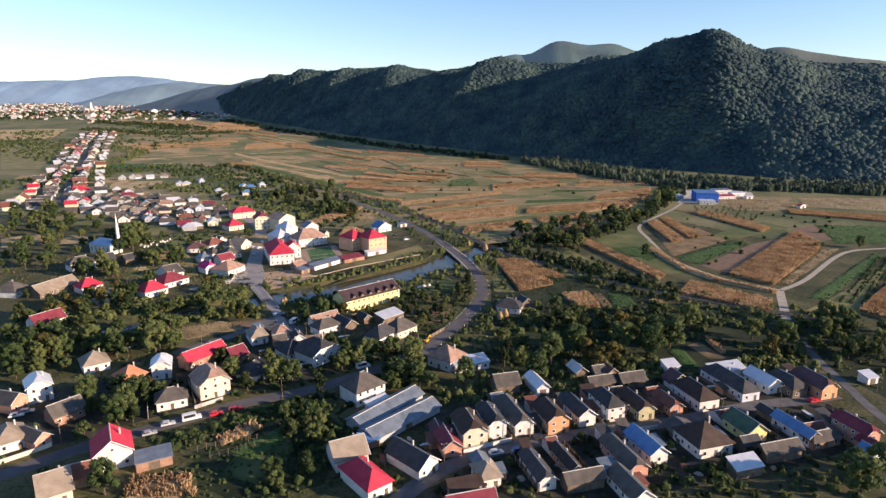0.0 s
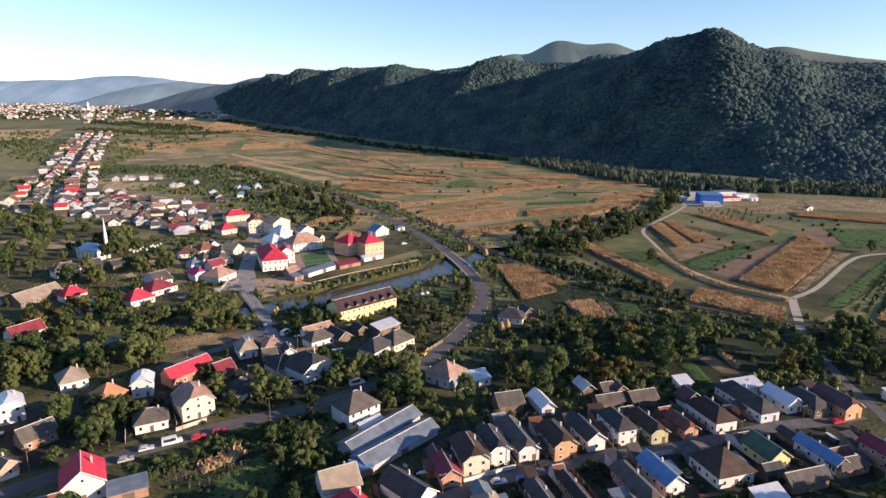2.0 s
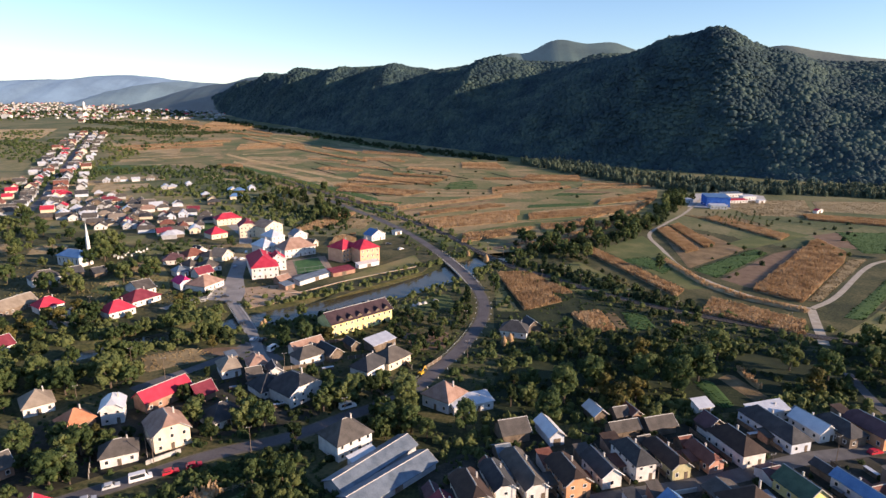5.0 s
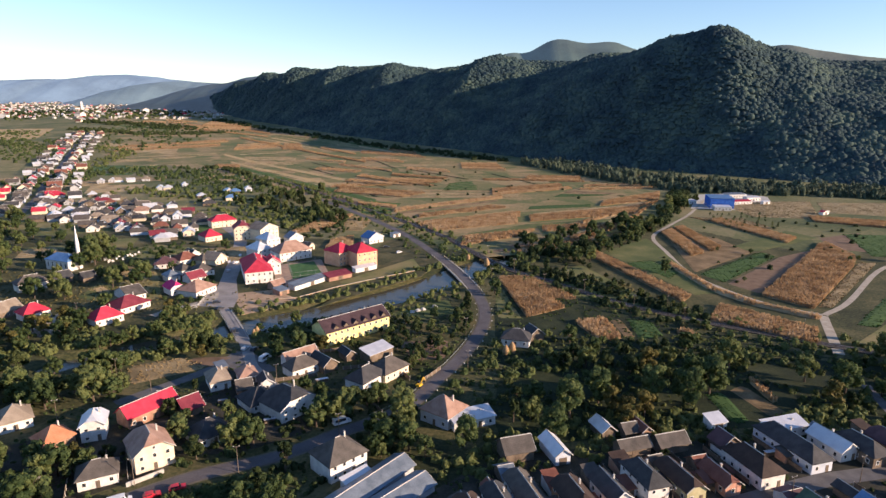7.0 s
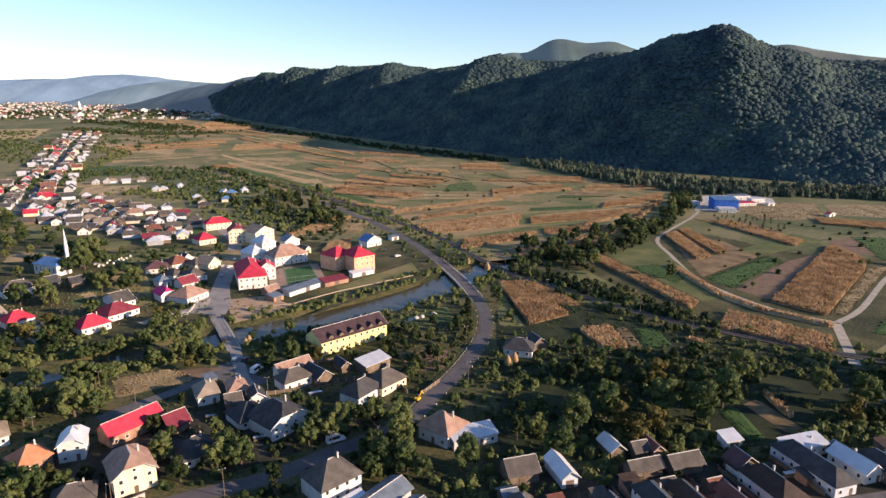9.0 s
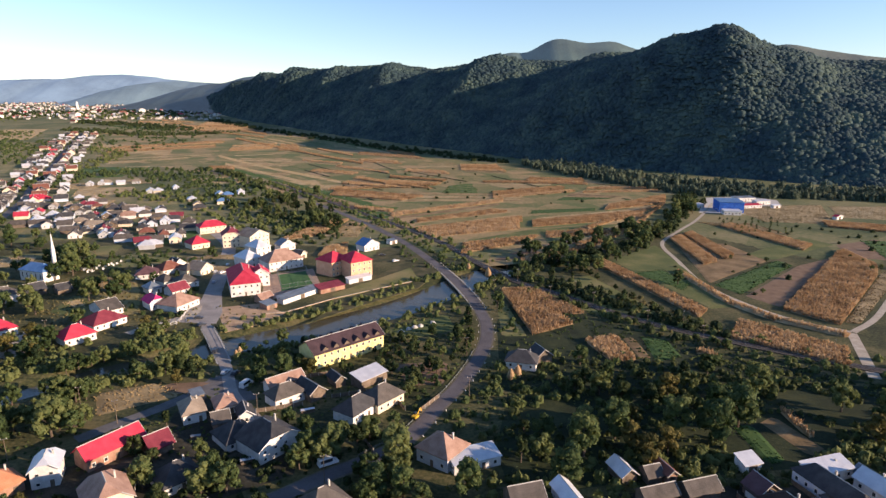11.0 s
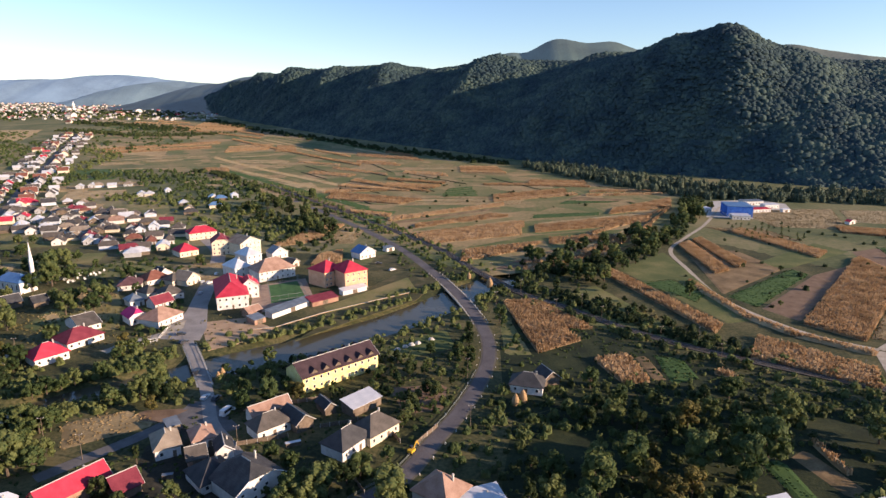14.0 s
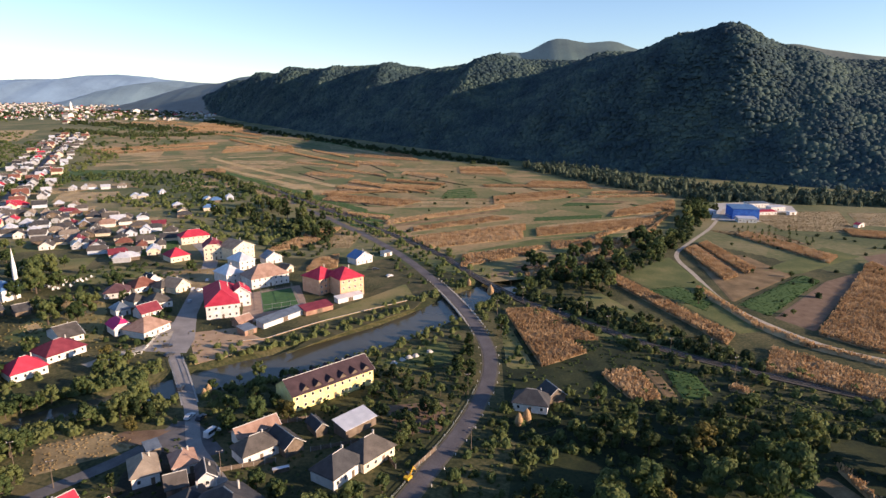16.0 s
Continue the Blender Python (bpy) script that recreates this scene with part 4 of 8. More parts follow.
house(-73.9, 241.2, 32.2, 6.2, 7.6, 3.0, 'h', 3.1, 'white', 'oldtile', 1)
house(-70.7, 201.4, 47.2, 10.5, 9.3, 3.0, 'h', 3.5, 'white', 'slate', 1)
house(-62.3, 222.1, 45.1, 9.7, 10.2, 3.0, 'h', 3.5, 'white', 'slate', 1)
barn(-72.0, 231.5, 29.8, 4.9, 6.0, 2.8, 'w', 2.6, 'brick', 'greybrown', 1)
house(-65.5, 235.3, 26.9, 4.5, 6.8, 2.8, 'g', 2.4, 'white', 'slate', 1)
shed(-86.8, 249.8, 40.3, 3.7, 4.2, 2.4, 's', 0.7, 'boards', 'zinc', 1)
barn(-40.5, 262.1, 38.3, 3.8, 6.8, 2.6, 'g', 2.0, 'boards', 'slate', 1)
barn(-84.1, 217.8, 50.7, 6.5, 7.6, 2.8, 'w', 2.9, 'boards', 'maroon', 1)
# along the road beside the river
house(-93.9, 144.7, 32.0, 9.7, 10.4, 4.5, 'g', 5.1, 'white', 'crimson', 1)
shed(-82.9, 145.4, 29.8, 9.2, 5.6, 2.8, 's', 0.7, 'brick', 'zinc', 1)
house(-93.5, 179.2, 28.2, 9.5, 7.2, 3.2, 'h', 3.5, 'white', 'greybrown', 1)
house(-82.3, 187.9, 39.4, 10.2, 11.2, 5.5, 'j', 4.4, 'cream', 'oldtile', 2)
house(-95.9, 215.2, 57.4, 16.7, 7.2, 3.5, 'w', 3.7, 'brick', 'crimson', 1)
house(-107.7, 201.4, 23.2, 6.5, 8.0, 5.0, 'j', 3.4, 'white', 'palemetal', 2)
house(-114.9, 197.0, 56.4, 8.4, 8.0, 3.0, 'h', 4.0, 'brick', 'orangetile', 1)
house(-135.0, 206.9, 40.6, 8.8, 9.6, 3.4, 'h', 3.7, 'white', 'tan', 1)
house(-140.3, 182.9, 40.1, 7.2, 8.8, 5.5, 'j', 3.7, 'white', 'palemetal', 2)
house(-143.1, 176.8, 76.1, 6.3, 8.8, 3.5, 'g', 3.3, 'salmon', 'slate', 1)
house(-122.3, 170.2, 56.2, 9.2, 7.2, 3.0, 'w', 3.7, 'brick', 'greybrown', 1)
house(-128.5, 152.9, 43.9, 8.0, 10.4, 3.2, 'h', 3.7, 'white', 'tan', 1)
house(-120.6, 154.9, 65.0, 4.8, 8.0, 3.0, 'g', 2.5, 'salmon', 'greybrown', 1)
house(-99.8, 128.9, 38.3, 7.1, 9.6, 3.5, 'w', 4.0, 'cream', 'tan', 1)
barn(-98.1, 136.5, 29.8, 5.2, 6.4, 3.0, 'w', 2.6, 'brick', 'redbrown', 1)
house(-152.9, 172.9, 46.0, 9.0, 9.6, 5.0, 'h', 4.4, 'white', 'palemetal', 2)
# across the river
house(-195.0, 305.5, 56.3, 11.2, 9.0, 3.5, 'h', 4.0, 'white', 'crimson', 1)
house(-157.7, 300.2, 54.1, 12.3, 9.9, 3.5, 'h', 4.0, 'white', 'crimson', 1)
house(-155.4, 318.9, 60.0, 15.3, 12.6, 3.2, 'h', 3.7, 'white', 'maroon', 1)
house(-182.7, 252.6, 63.4, 13.0, 8.1, 3.5, 'w', 3.3, 'white', 'maroon', 1)
house(-228.8, 299.4, 85.4, 10.9, 12.6, 3.5, 'h', 3.7, 'white', 'greybrown', 1)
house(-211.9, 303.7, 73.7, 23.2, 9.0, 3.2, 'w', 3.7, 'boards', 'tan', 1)
house(-227.3, 349.8, 47.3, 14.6, 9.0, 4.5, 'h', 3.3, 'white', 'greybrown', 1)
barn(-219.6, 364.2, 53.3, 9.0, 9.0, 3.0, 'w', 3.1, 'boards', 'slate', 1)
house(-145.7, 380.1, 43.4, 10.3, 10.8, 3.5, 'h', 3.5, 'white', 'greybrown', 1)
house(-131.3, 345.3, 69.7, 14.7, 12.6, 3.5, 'h', 4.0, 'white', 'oldtile', 1)
house(-145.8, 344.2, 47.1, 7.6, 9.9, 3.5, 'j', 3.9, 'white', 'magenta', 1)
house(-177.3, 395.7, 20.4, 11.7, 10.8, 3.2, 'h', 3.3, 'white', 'plum', 1)
house(-167.3, 409.0, 53.1, 13.2, 10.8, 3.2, 'h', 3.7, 'white', 'redbrown', 1)
house(-147.0, 407.9, 66.7, 10.1, 10.8, 3.5, 'g', 3.7, 'cream', 'tan', 1)
house(-158.1, 383.8, 59.1, 7.3, 9.0, 3.0, 'h', 3.3, 'white', 'greybrown', 1)
house(-162.9, 334.9, 52.6, 8.9, 16.2, 3.0, 'w', 3.3, 'white', 'greybrown', 1)
house(-144.8, 367.7, 56.4, 9.7, 8.1, 3.0, 'w', 3.1, 'white', 'maroon', 1)
house(-159.2, 369.0, 47.5, 6.7, 8.1, 3.2, 'h', 3.1, 'white', 'zinc', 1)
house(-155.7, 407.1, 61.8, 7.0, 8.1, 3.0, 'h', 3.1, 'cream', 'greybrown', 1)
house(-168.4, 419.5, 56.2, 8.1, 8.1, 3.0, 'g', 3.1, 'white', 'slate', 1)
barn(-207.3, 367.8, 48.9, 6.5, 7.2, 2.6, 'w', 2.6, 'boards', 'slate', 1)
house(-176.8, 472.3, 46.0, 12.4, 12.6, 4.0, 'h', 4.4, 'cream', 'crimson', 1)
house(-188.4, 524.5, 35.7, 19.8, 12.6, 5.5, 'h', 3.9, 'cream', 'crimson', 2)
house(-156.7, 476.5, 23.5, 11.8, 16.2, 8.5, 'j', 4.4, 'cream', 'maroon', 3)
house(-137.4, 478.6, 55.9, 16.5, 14.4, 8.5, 'g', 3.9, 'cream', 'tan', 3)
# the school quarter
school(-109.8, 366.6, 23.5, 15.0, 33.0, 7.0, 'h', 5.0, 'white', 'crimson', 2)
school_wing(-107.0, 384.0, 23.5, 9.0, 10.0, 7.0, 'g', 3.4, 'white', 'crimson', 2)
house(-102.6, 419.6, 41.0, 22.2, 15.0, 6.0, 'h', 5.5, 'white', 'oldtile', 2)
house(-124.3, 424.5, 49.3, 10.6, 14.0, 6.0, 'h', 3.9, 'white', 'palemetal', 2)
house(-127.2, 454.2, 49.9, 10.6, 14.0, 6.0, 'h', 3.9, 'white', 'palemetal', 2)
house(-114.9, 468.9, 42.2, 11.0, 9.0, 4.0, 'g', 3.4, 'white', 'zinc', 1)
shed(-98.9, 447.2, 61.6, 5.8, 7.0, 3.0, 'g', 2.2, 'cream', 'greybrown', 1)
block(-54.0, 403.0, 38.3, 14.0, 16.0, 10.0, 'h', 4.4, 'peach', 'crimson', 3)
block(-67.0, 408.4, 52.3, 14.5, 14.0, 9.0, 'h', 4.4, 'peach', 'crimson', 3)
shed(-53.4, 394.1, 41.2, 15.0, 4.0, 2.3, 's', 0.7, 'white', 'palemetal', 1)
long_shed(-79.1, 363.4, 56.9, 26.0, 5.0, 2.5, 's', 1.0, 'white', 'zinc', 1)
long_shed(-65.5, 375.3, 42.5, 15.1, 7.0, 2.4, 's', 1.1, 'brick', 'maroon', 1)
shed(-90.0, 346.1, 52.5, 6.0, 6.0, 2.4, 's', 0.7, 'brick', 'zinc', 1)
shed(-95.3, 355.9, 54.1, 7.3, 6.0, 2.8, 'w', 2.0, 'brick', 'oldtile', 1)
house(-57.0, 470.0, 44.3, 12.5, 10.0, 4.2, 'g', 3.6, 'white', 'bluemetal', 1)
shed(-44.0, 490.0, 43.6, 6.5, 4.5, 2.6, 's', 0.5, 'white', 'zinc', 1)
inn(-41.1, 287.4, 43.4, 32.5, 12.0, 6.0, 'w', 3.7, 'yellow', 'darkplum', 2)
# the valley works
works_hall(258.8, 630.0, -8.0, 22.0, 22.0, 9.5, 's', 0.8, 'bluewall', 'bluemetal', 1)
works_hall(254.0, 616.0, -8.0, 15.0, 9.0, 3.6, 's', 0.6, 'white', 'palemetal', 1)
works_hall(290.0, 654.0, 12.0, 20.0, 7.0, 3.2, 's', 0.6, 'white', 'crimson', 1)
works_hall(312.0, 678.0, 14.0, 16.0, 7.0, 3.5, 's', 0.6, 'white', 'palemetal', 1)
works_hall(303.0, 697.0, 10.0, 22.0, 9.0, 4.0, 's', 0.6, 'white', 'zinc', 1)
works_hall(240.0, 655.0, 20.0, 9.0, 7.0, 3.4, 's', 0.6, 'white', 'palemetal', 1)
shed(314.0, 655.0, 18.0, 8.0, 4.0, 2.8, 's', 0.5, 'white', 'palemetal', 1)
shed(340.0, 598.0, 30.0, 9.0, 4.0, 2.6, 'g', 1.2, 'white', 'crimson', 1)
# the old quarter beyond the church
cottage(-377, 597, 23, 'crimson')
cottage(-388, 607, 25, 'greybrown')
cottage(-354, 581, 14, 'palemetal')
cottage(-341, 572, 20, 'slate')
cottage(-346, 590, 30, 'greybrown')
cottage(-343, 574, 20, 'slate')
cottage(-339, 598, 19, 'greybrown')
cottage(-334, 582, 110, 'slate')
cottage(-319, 586, 23, 'maroon')
cottage(-310, 574, 110, 'greybrown')
cottage(-305, 582, 27, 'palemetal')
cottage(-319, 581, 25, 'slate')
cottage(-297, 592, 113, 'greybrown')
cottage(-285, 585, 110, 'greybrown')
cottage(-282, 587, 113, 'oldtile')
cottage(-287, 603, 25, 'palemetal')
cottage(-273, 597, 118, 'greybrown')
cottage(-286, 603, 25, 'slate')
cottage(-253, 583, 116, 'greybrown')
cottage(-240, 588, 110, 'maroon')
cottage(-236, 572, 117, 'slate')
cottage(-242, 557, 20, 'palemetal')
cottage(-349, 552, 29, 'palemetal')
cottage(-352, 568, 110, 'palemetal')
cottage(-337, 550, 121, 'greybrown')
cottage(-350, 544, 110, 'greybrown')
cottage(-329, 554, 25, 'palemetal')
cottage(-328, 537, 25, 'greybrown')
cottage(-311, 544, 106, 'greybrown')
cottage(-297, 547, 110, 'greybrown')
cottage(-306, 557, 115, 'tan')
cottage(-312, 572, 110, 'slate')
cottage(-287, 545, 106, 'tan')
cottage(-299, 554, 20, 'slate')
cottage(-283, 558, 25, 'greybrown')
cottage(-267, 552, 106, 'slate')
cottage(-279, 542, 25, 'greybrown')
cottage(-257, 552, 22, 'redbrown')
cottage(-270, 557, 110, 'greybrown')
cottage(-294, 523, 113, 'greybrown')
cottage(-281, 521, 115, 'slate')
cottage(-283, 518, 14, 'tan')
cottage(-284, 501, 25, 'greybrown')
cottage(-273, 518, 29, 'greybrown')
cottage(-279, 534, 20, 'greybrown')
cottage(-259, 506, 26, 'slate')
cottage(-271, 516, 25, 'maroon')
cottage(-249, 503, 22, 'slate')
cottage(-263, 504, 25, 'palemetal')
cottage(-237, 495, 112, 'greybrown')
cottage(-250, 503, 25, 'maroon')
cottage(-248, 530, 19, 'slate')
cottage(-248, 547, 25, 'slate')
cottage(-233, 521, 113, 'redbrown')
cottage(-220, 527, 110, 'greybrown')
cottage(-218, 504, 28, 'redbrown')
cottage(-220, 488, 122, 'maroon')
cottage(-208, 480, 123, 'palemetal')
cottage(-219, 491, 115, 'slate')
cottage(-202, 488, 24, 'palemetal')
cottage(-210, 474, 110, 'palemetal')
cottage(-206, 506, 25, 'greybrown')
cottage(-212, 491, 110, 'greybrown')
cottage(-412, 637, 116, 'greybrown')
cottage(-398, 634, 25, 'greybrown')
cottage(-397, 631, 118, 'greybrown')
cottage(-383, 628, 20, 'tan')
cottage(-388, 637, 122, 'slate')
cottage(-401, 640, 115, 'palemetal')
cottage(-370, 632, 31, 'tan')
cottage(-358, 624, 20, 'slate')
cottage(-360, 638, 20, 'maroon')
cottage(-358, 622, 25, 'greybrown')
cottage(-342, 630, 21, 'redbrown')
cottage(-349, 645, 115, 'maroon')
cottage(-326, 625, 15, 'greybrown')
cottage(-338, 615, 115, 'slate')
cottage(-312, 623, 34, 'greybrown')
cottage(-321, 635, 20, 'slate')
cottage(-300, 626, 105, 'tan')
cottage(-314, 621, 115, 'slate')
cottage(-283, 618, 110, 'greybrown')
cottage(-297, 619, 115, 'greybrown')
cottage(-221, 553, 15, 'greybrown')
cottage(-207, 537, 112, 'slate')
cottage(-284, 607, 120, 'palemetal')
cottage(-272, 614, 25, 'slate')
cottage(-270, 618, 115, 'palemetal')
cottage(-283, 612, 110, 'tan')
cottage(-445, 680, 30, 'greybrown')
cottage(-432, 680, 24, 'palemetal')
cottage(-419, 680, 114, 'crimson')
cottage(-402, 678, 112, 'greybrown')
cottage(-390, 681, 25, 'palemetal')
cottage(-372, 675, 19, 'tan')
cottage(-350, 663, 116, 'greybrown')
cottage(-444, 791, 22, 'palemetal')
cottage(-435, 801, 21, 'palemetal')
cottage(-426, 811, 121, 'tan')
cottage(-411, 812, 117, 'palemetal')
cottage(-400, 817, 22, 'tan')
cottage(-341, 734, 25, 'palemetal')
cottage(-331, 742, 109, 'palemetal')
cottage(-327, 768, 31, 'palemetal')
cottage(-270, 678, 29, 'palemetal')
cottage(-249, 641, 24, 'tan')
cottage(-237, 632, 115, 'slate')
cottage(-253, 714, 34, 'palemetal')
cottage(-242, 718, 118, 'bluemetal')
cottage(-237, 730, 29, 'palemetal')
cottage(-227, 667, 111, 'bluemetal')

# ---- church, sports ground ----
def church(x, y, turn):
    root = house(x, y, turn, 19, 9.5, 6.5, "h", 3.4, "white", "bluemetal", 1, category="church", windows=False, chimney=False, text="white village church with a blue metal roof and a slim spire")
    for k in range(5):
        add_window(root, -7.2 + 3.6 * k, -4.75, 2.0, 0, 1.1, 3.0)
    def prism(name, r0, z0, r1, z1, mat, text):
        V, F, n = [], [], 8
        for r, z in ((r0, z0), (r1, z1)):
            for k in range(n):
                a = (k + 0.5) * 2 * math.pi / n
                V.append((4.0 + r * math.cos(a), 7.0 + r * math.sin(a), z))
        F = [(k, (k + 1) % n, n + (k + 1) % n, n + k) for k in range(n)] + [tuple(range(n, 2 * n))]
        return child(name, mesh(name, V, F, mat), root, text)
    prism("tower", 1.2, -0.1, 1.15, 15, M["wall_white"], "white church tower")
    prism("spire", 1.1, 15, 0.1, 25.9, M["whitepaint"], "slim pale spire")
    V, F = boxes([(3.94, 6.94, 25.8, 4.06, 7.06, 27.2), (3.6, 6.95, 26.5, 4.4, 7.05, 26.65)])
    child("cross", mesh("cross", V, F, M["steel"]), root)


church(*(-240.1, 389.9), -20)


def flat_patch(name, poly, z, mat, text, category):
    V = [(p[0], p[1], z) for p in poly]
    c = sum((V[i][0] * V[(i + 1) % len(V)][1] - V[(i + 1) % len(V)][0] * V[i][1]) for i in range(len(V)))
    Vs, F = slab([V if c > 0 else V[::-1]], 0.3)
    return tagged(new(name, mesh(name, Vs, F, mat)), text, category, kind="structure")


M["sand"] = material("bare_sandy_earth", [(0.30, 0.20, 0.12), (0.46, 0.33, 0.21)], 0.2, 0.95, bump=0.5, bump_scale=1.5, fine=10)
M["turf"] = material("artificial_turf", [(0.035, 0.10, 0.035), (0.06, 0.15, 0.05)], 0.3, 0.95)
M["paving"] = material("red_brown_yard", [(0.24, 0.17, 0.13), (0.36, 0.27, 0.21)], 0.3, 0.95, bump=0.2)
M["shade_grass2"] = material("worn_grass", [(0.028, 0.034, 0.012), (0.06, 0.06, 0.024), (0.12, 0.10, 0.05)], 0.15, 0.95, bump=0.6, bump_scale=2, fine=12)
M["wire"] = material("fence_steel", [(0.16, 0.18, 0.17), (0.24, 0.26, 0.25)], 1.0, 0.6, metal=0.4)
flat_patch("court_yard", [(-98.9, 358.0), (-112.1, 405.1), (-87.0, 421.5), (-70.9, 376.8)], 0.06, M["paving"], "brown paved school yard", "yard")
flat_patch("sports_court", [(-93.5, 375.4), (-104.5, 406.3), (-90.4, 416.0), (-77.8, 384.3)], 0.10, M["turf"], "small green artificial-turf football court", "sports court")
flat_patch("yard_station", [(-54.5, 439.6), (-52.7, 477.0), (-38.9, 487.8), (-25.2, 452.9), (-34.2, 437.7)], 0.05, M["shade_grass2"], "worn grass yard beside the road", "yard")
flat_patch("school_lawn", [(-51.2, 393.9), (-32.3, 437.0), (-5.6, 430.0), (-19.8, 382.4), (-49.5, 348.9), (-68.5, 325.3), (-52.7, 369.9)], 0.04, M["shade_grass2"], "worn olive lawn beside the flats", "lawn")
flat_patch("river_yard", [(-191.6, 288.2), (-197.4, 302.9), (-188.7, 314.5), (-175.0, 303.5), (-174.5, 281.7)], 0.05, M["gravel"], "pale gravel yard by the river houses", "yard")
flat_patch("works_yard", [(228.0, 628.0), (270.0, 722.0), (322.0, 735.0), (340.0, 706.0), (324.0, 664.0), (272.0, 620.0)], 0.05, M["concrete"], "pale concrete yard round the blue hall", "yard")
flat_patch("junction_bank", [(-118.0, 346.8), (-99.0, 354.3), (-81.6, 339.6), (-92.1, 321.2), (-101.7, 313.9)], 0.05, M["sand"], "pale bare earth bank above the river", "bank")
flat_patch("junction_street", [(-129.2, 326.2), (-132.0, 368.8), (-130.2, 385.8), (-112.7, 340.2), (-109.8, 324.8)], 0.065, M["dusty"], "wide dusty street junction", "junction")
flat_patch("road_end", [(-91.9, 252.1), (-90.0, 270.2), (-82.2, 269.3), (-67.0, 252.6), (-72.4, 249.6), (-83.6, 252.3)], 0.065, M["asphalt"], "asphalt turning place by the bridge", "junction")


def fence(line, height, mat, text, gap=3.0, category="fence"):
    """Posts and rails along a plan line."""
    p = [Vector(q) for q in line]
    root = tagged(new(category.replace(" ", "_")), text, category)
    root.location = (p[0].x, p[0].y, 0)
    o = p[0]
    V, F = boxes([(-0.06, -0.06, -0.1, 0.06, 0.06, height)])
    post = mesh("post", V, F, mat)
    for a, b in zip(p[:-1], p[1:]):
        n = max(1, int((b - a).length / gap))
        for i in range(n + (b is p[-1])):
            q = a.lerp(b, i / n)
            child("post", post, root).location = (q.x - o.x, q.y - o.y, 0)
        d = (b - a)
        t = math.degrees(math.atan2(d.y, d.x))
        for z in (height * 0.35, height * 0.9):
            V, F = boxes([(0, -0.03, z - 0.06, d.length, 0.03, z + 0.06)])
            r = child("rail", mesh("rail", V, F, mat), root)
            r.matrix_basis = pose(a.x - o.x, a.y - o.y, 0, 0, 0, t)


def wall_run(line, height, mat, text, thick=0.25):
    p = [Vector(q) for q in line]
    for a, b in zip(p[:-1], p[1:]):
        d = b - a
        V, F = boxes([(0, -thick / 2, -0.1, d.length, thick / 2, height)])
        root = tagged(new("garden_wall", mesh("garden_wall", V, F, mat)), text, "garden wall")
        root.matrix_basis = pose(a.x, a.y, 0, 0, 0, math.degrees(math.atan2(d.y, d.x)))
        C, G = boxes([(0, -thick / 2 - 0.06, height, d.length, thick / 2 + 0.06, height + 0.08)])
        child("coping", mesh("coping", C, G, M["concrete"]), root)


fence([(-93.5, 375.4), (-104.5, 406.3), (-90.4, 416.0), (-77.8, 384.3), (-93.5, 375.4)], 4.0, M["wire"], "tall steel mesh fence frame round the sports court", 4.0)
fence([(-141.4, 314.6), (-133.4, 318.6), (-127.7, 323.3)], 1.6, M["whitepaint"], "white railing beside the street", 2.0)
fence([(-127.6, 323.9), (-129.9, 339.8), (-131.6, 357.2)], 1.4, M["whitepaint"], "white railing beside the street", 2.0)
# the dirt path along the bank, built as a low sandy wall
wall_run([(-91.9, 337.5), (-81.9, 340.9), (-64.1, 361.0), (-45.3, 377.4), (-24.3, 394.7)], 0.35, M["sand"], "tan dirt path above the river bank, built as a low bar")
wall_run([(45.4, 166.3), (55.6, 168.9), (64.1, 171.2)], 1.2, M["concrete"], "low rendered garden wall along the street")
wall_run([(2.9, 155.5), (9.9, 159.0), (17.4, 162.6)], 1.2, M["wall_white"], "low white garden wall along the street")
wall_run([(-127.5, 146.3), (-121.9, 152.2), (-119.0, 155.9)], 1.3, M["wall_tan"] if "wall_tan" in M else M["wall_cream"], "pale rendered garden wall along the road")
wall_run([(-79.3, 186.1), (-86.3, 179.5)], 1.2, M["concrete"], "low concrete garden wall along the road")

# Yard earth, with the houses' shade put into its dark base colour.
M["yard"] = material("shade_darkened_yard_earth", [(0.014, 0.016, 0.010), (0.032, 0.032, 0.022), (0.078, 0.068, 0.052)], 0.12, 0.95, bump=0.4, bump_scale=2, fine=10)
flat_patch("yard_row", [(-5.1, 149.8), (-10.1, 175.8), (13.2, 196.5), (48.6, 203.0), (95.9, 209.1), (128.2, 199.9), (99.7, 185.8), (44.8, 167.6), (11.1, 155.4)], 0.03, M["yard"], "trodden earth yards between the houses, house shade put into their dark colour", "yard")
flat_patch("yard_front", [(-11.8, 133.7), (12.7, 155.7), (44.7, 166.9), (99.3, 185.0), (128.7, 190.6), (115.4, 159.6), (76.2, 144.7), (40.5, 135.2), (2.7, 129.6)], 0.035, M["yard"], "trodden earth yards between the houses, house shade put into their dark colour", "yard")
flat_patch("yard_river", [(-81.1, 193.7), (-91.7, 241.6), (-83.6, 255.6), (-47.3, 227.6), (-43.7, 208.9), (-61.7, 196.5)], 0.03, M["yard"], "trodden earth yards between the houses, house shade put into their dark colour", "yard")
flat_patch("yard_west", [(-132.1, 152.5), (-152.0, 179.2), (-146.2, 187.5), (-120.4, 206.6), (-88.0, 218.0), (-78.8, 187.4), (-100.1, 171.3), (-115.3, 157.5)], 0.03, M["yard"], "trodden earth yards between the houses, house shade put into their dark colour", "yard")

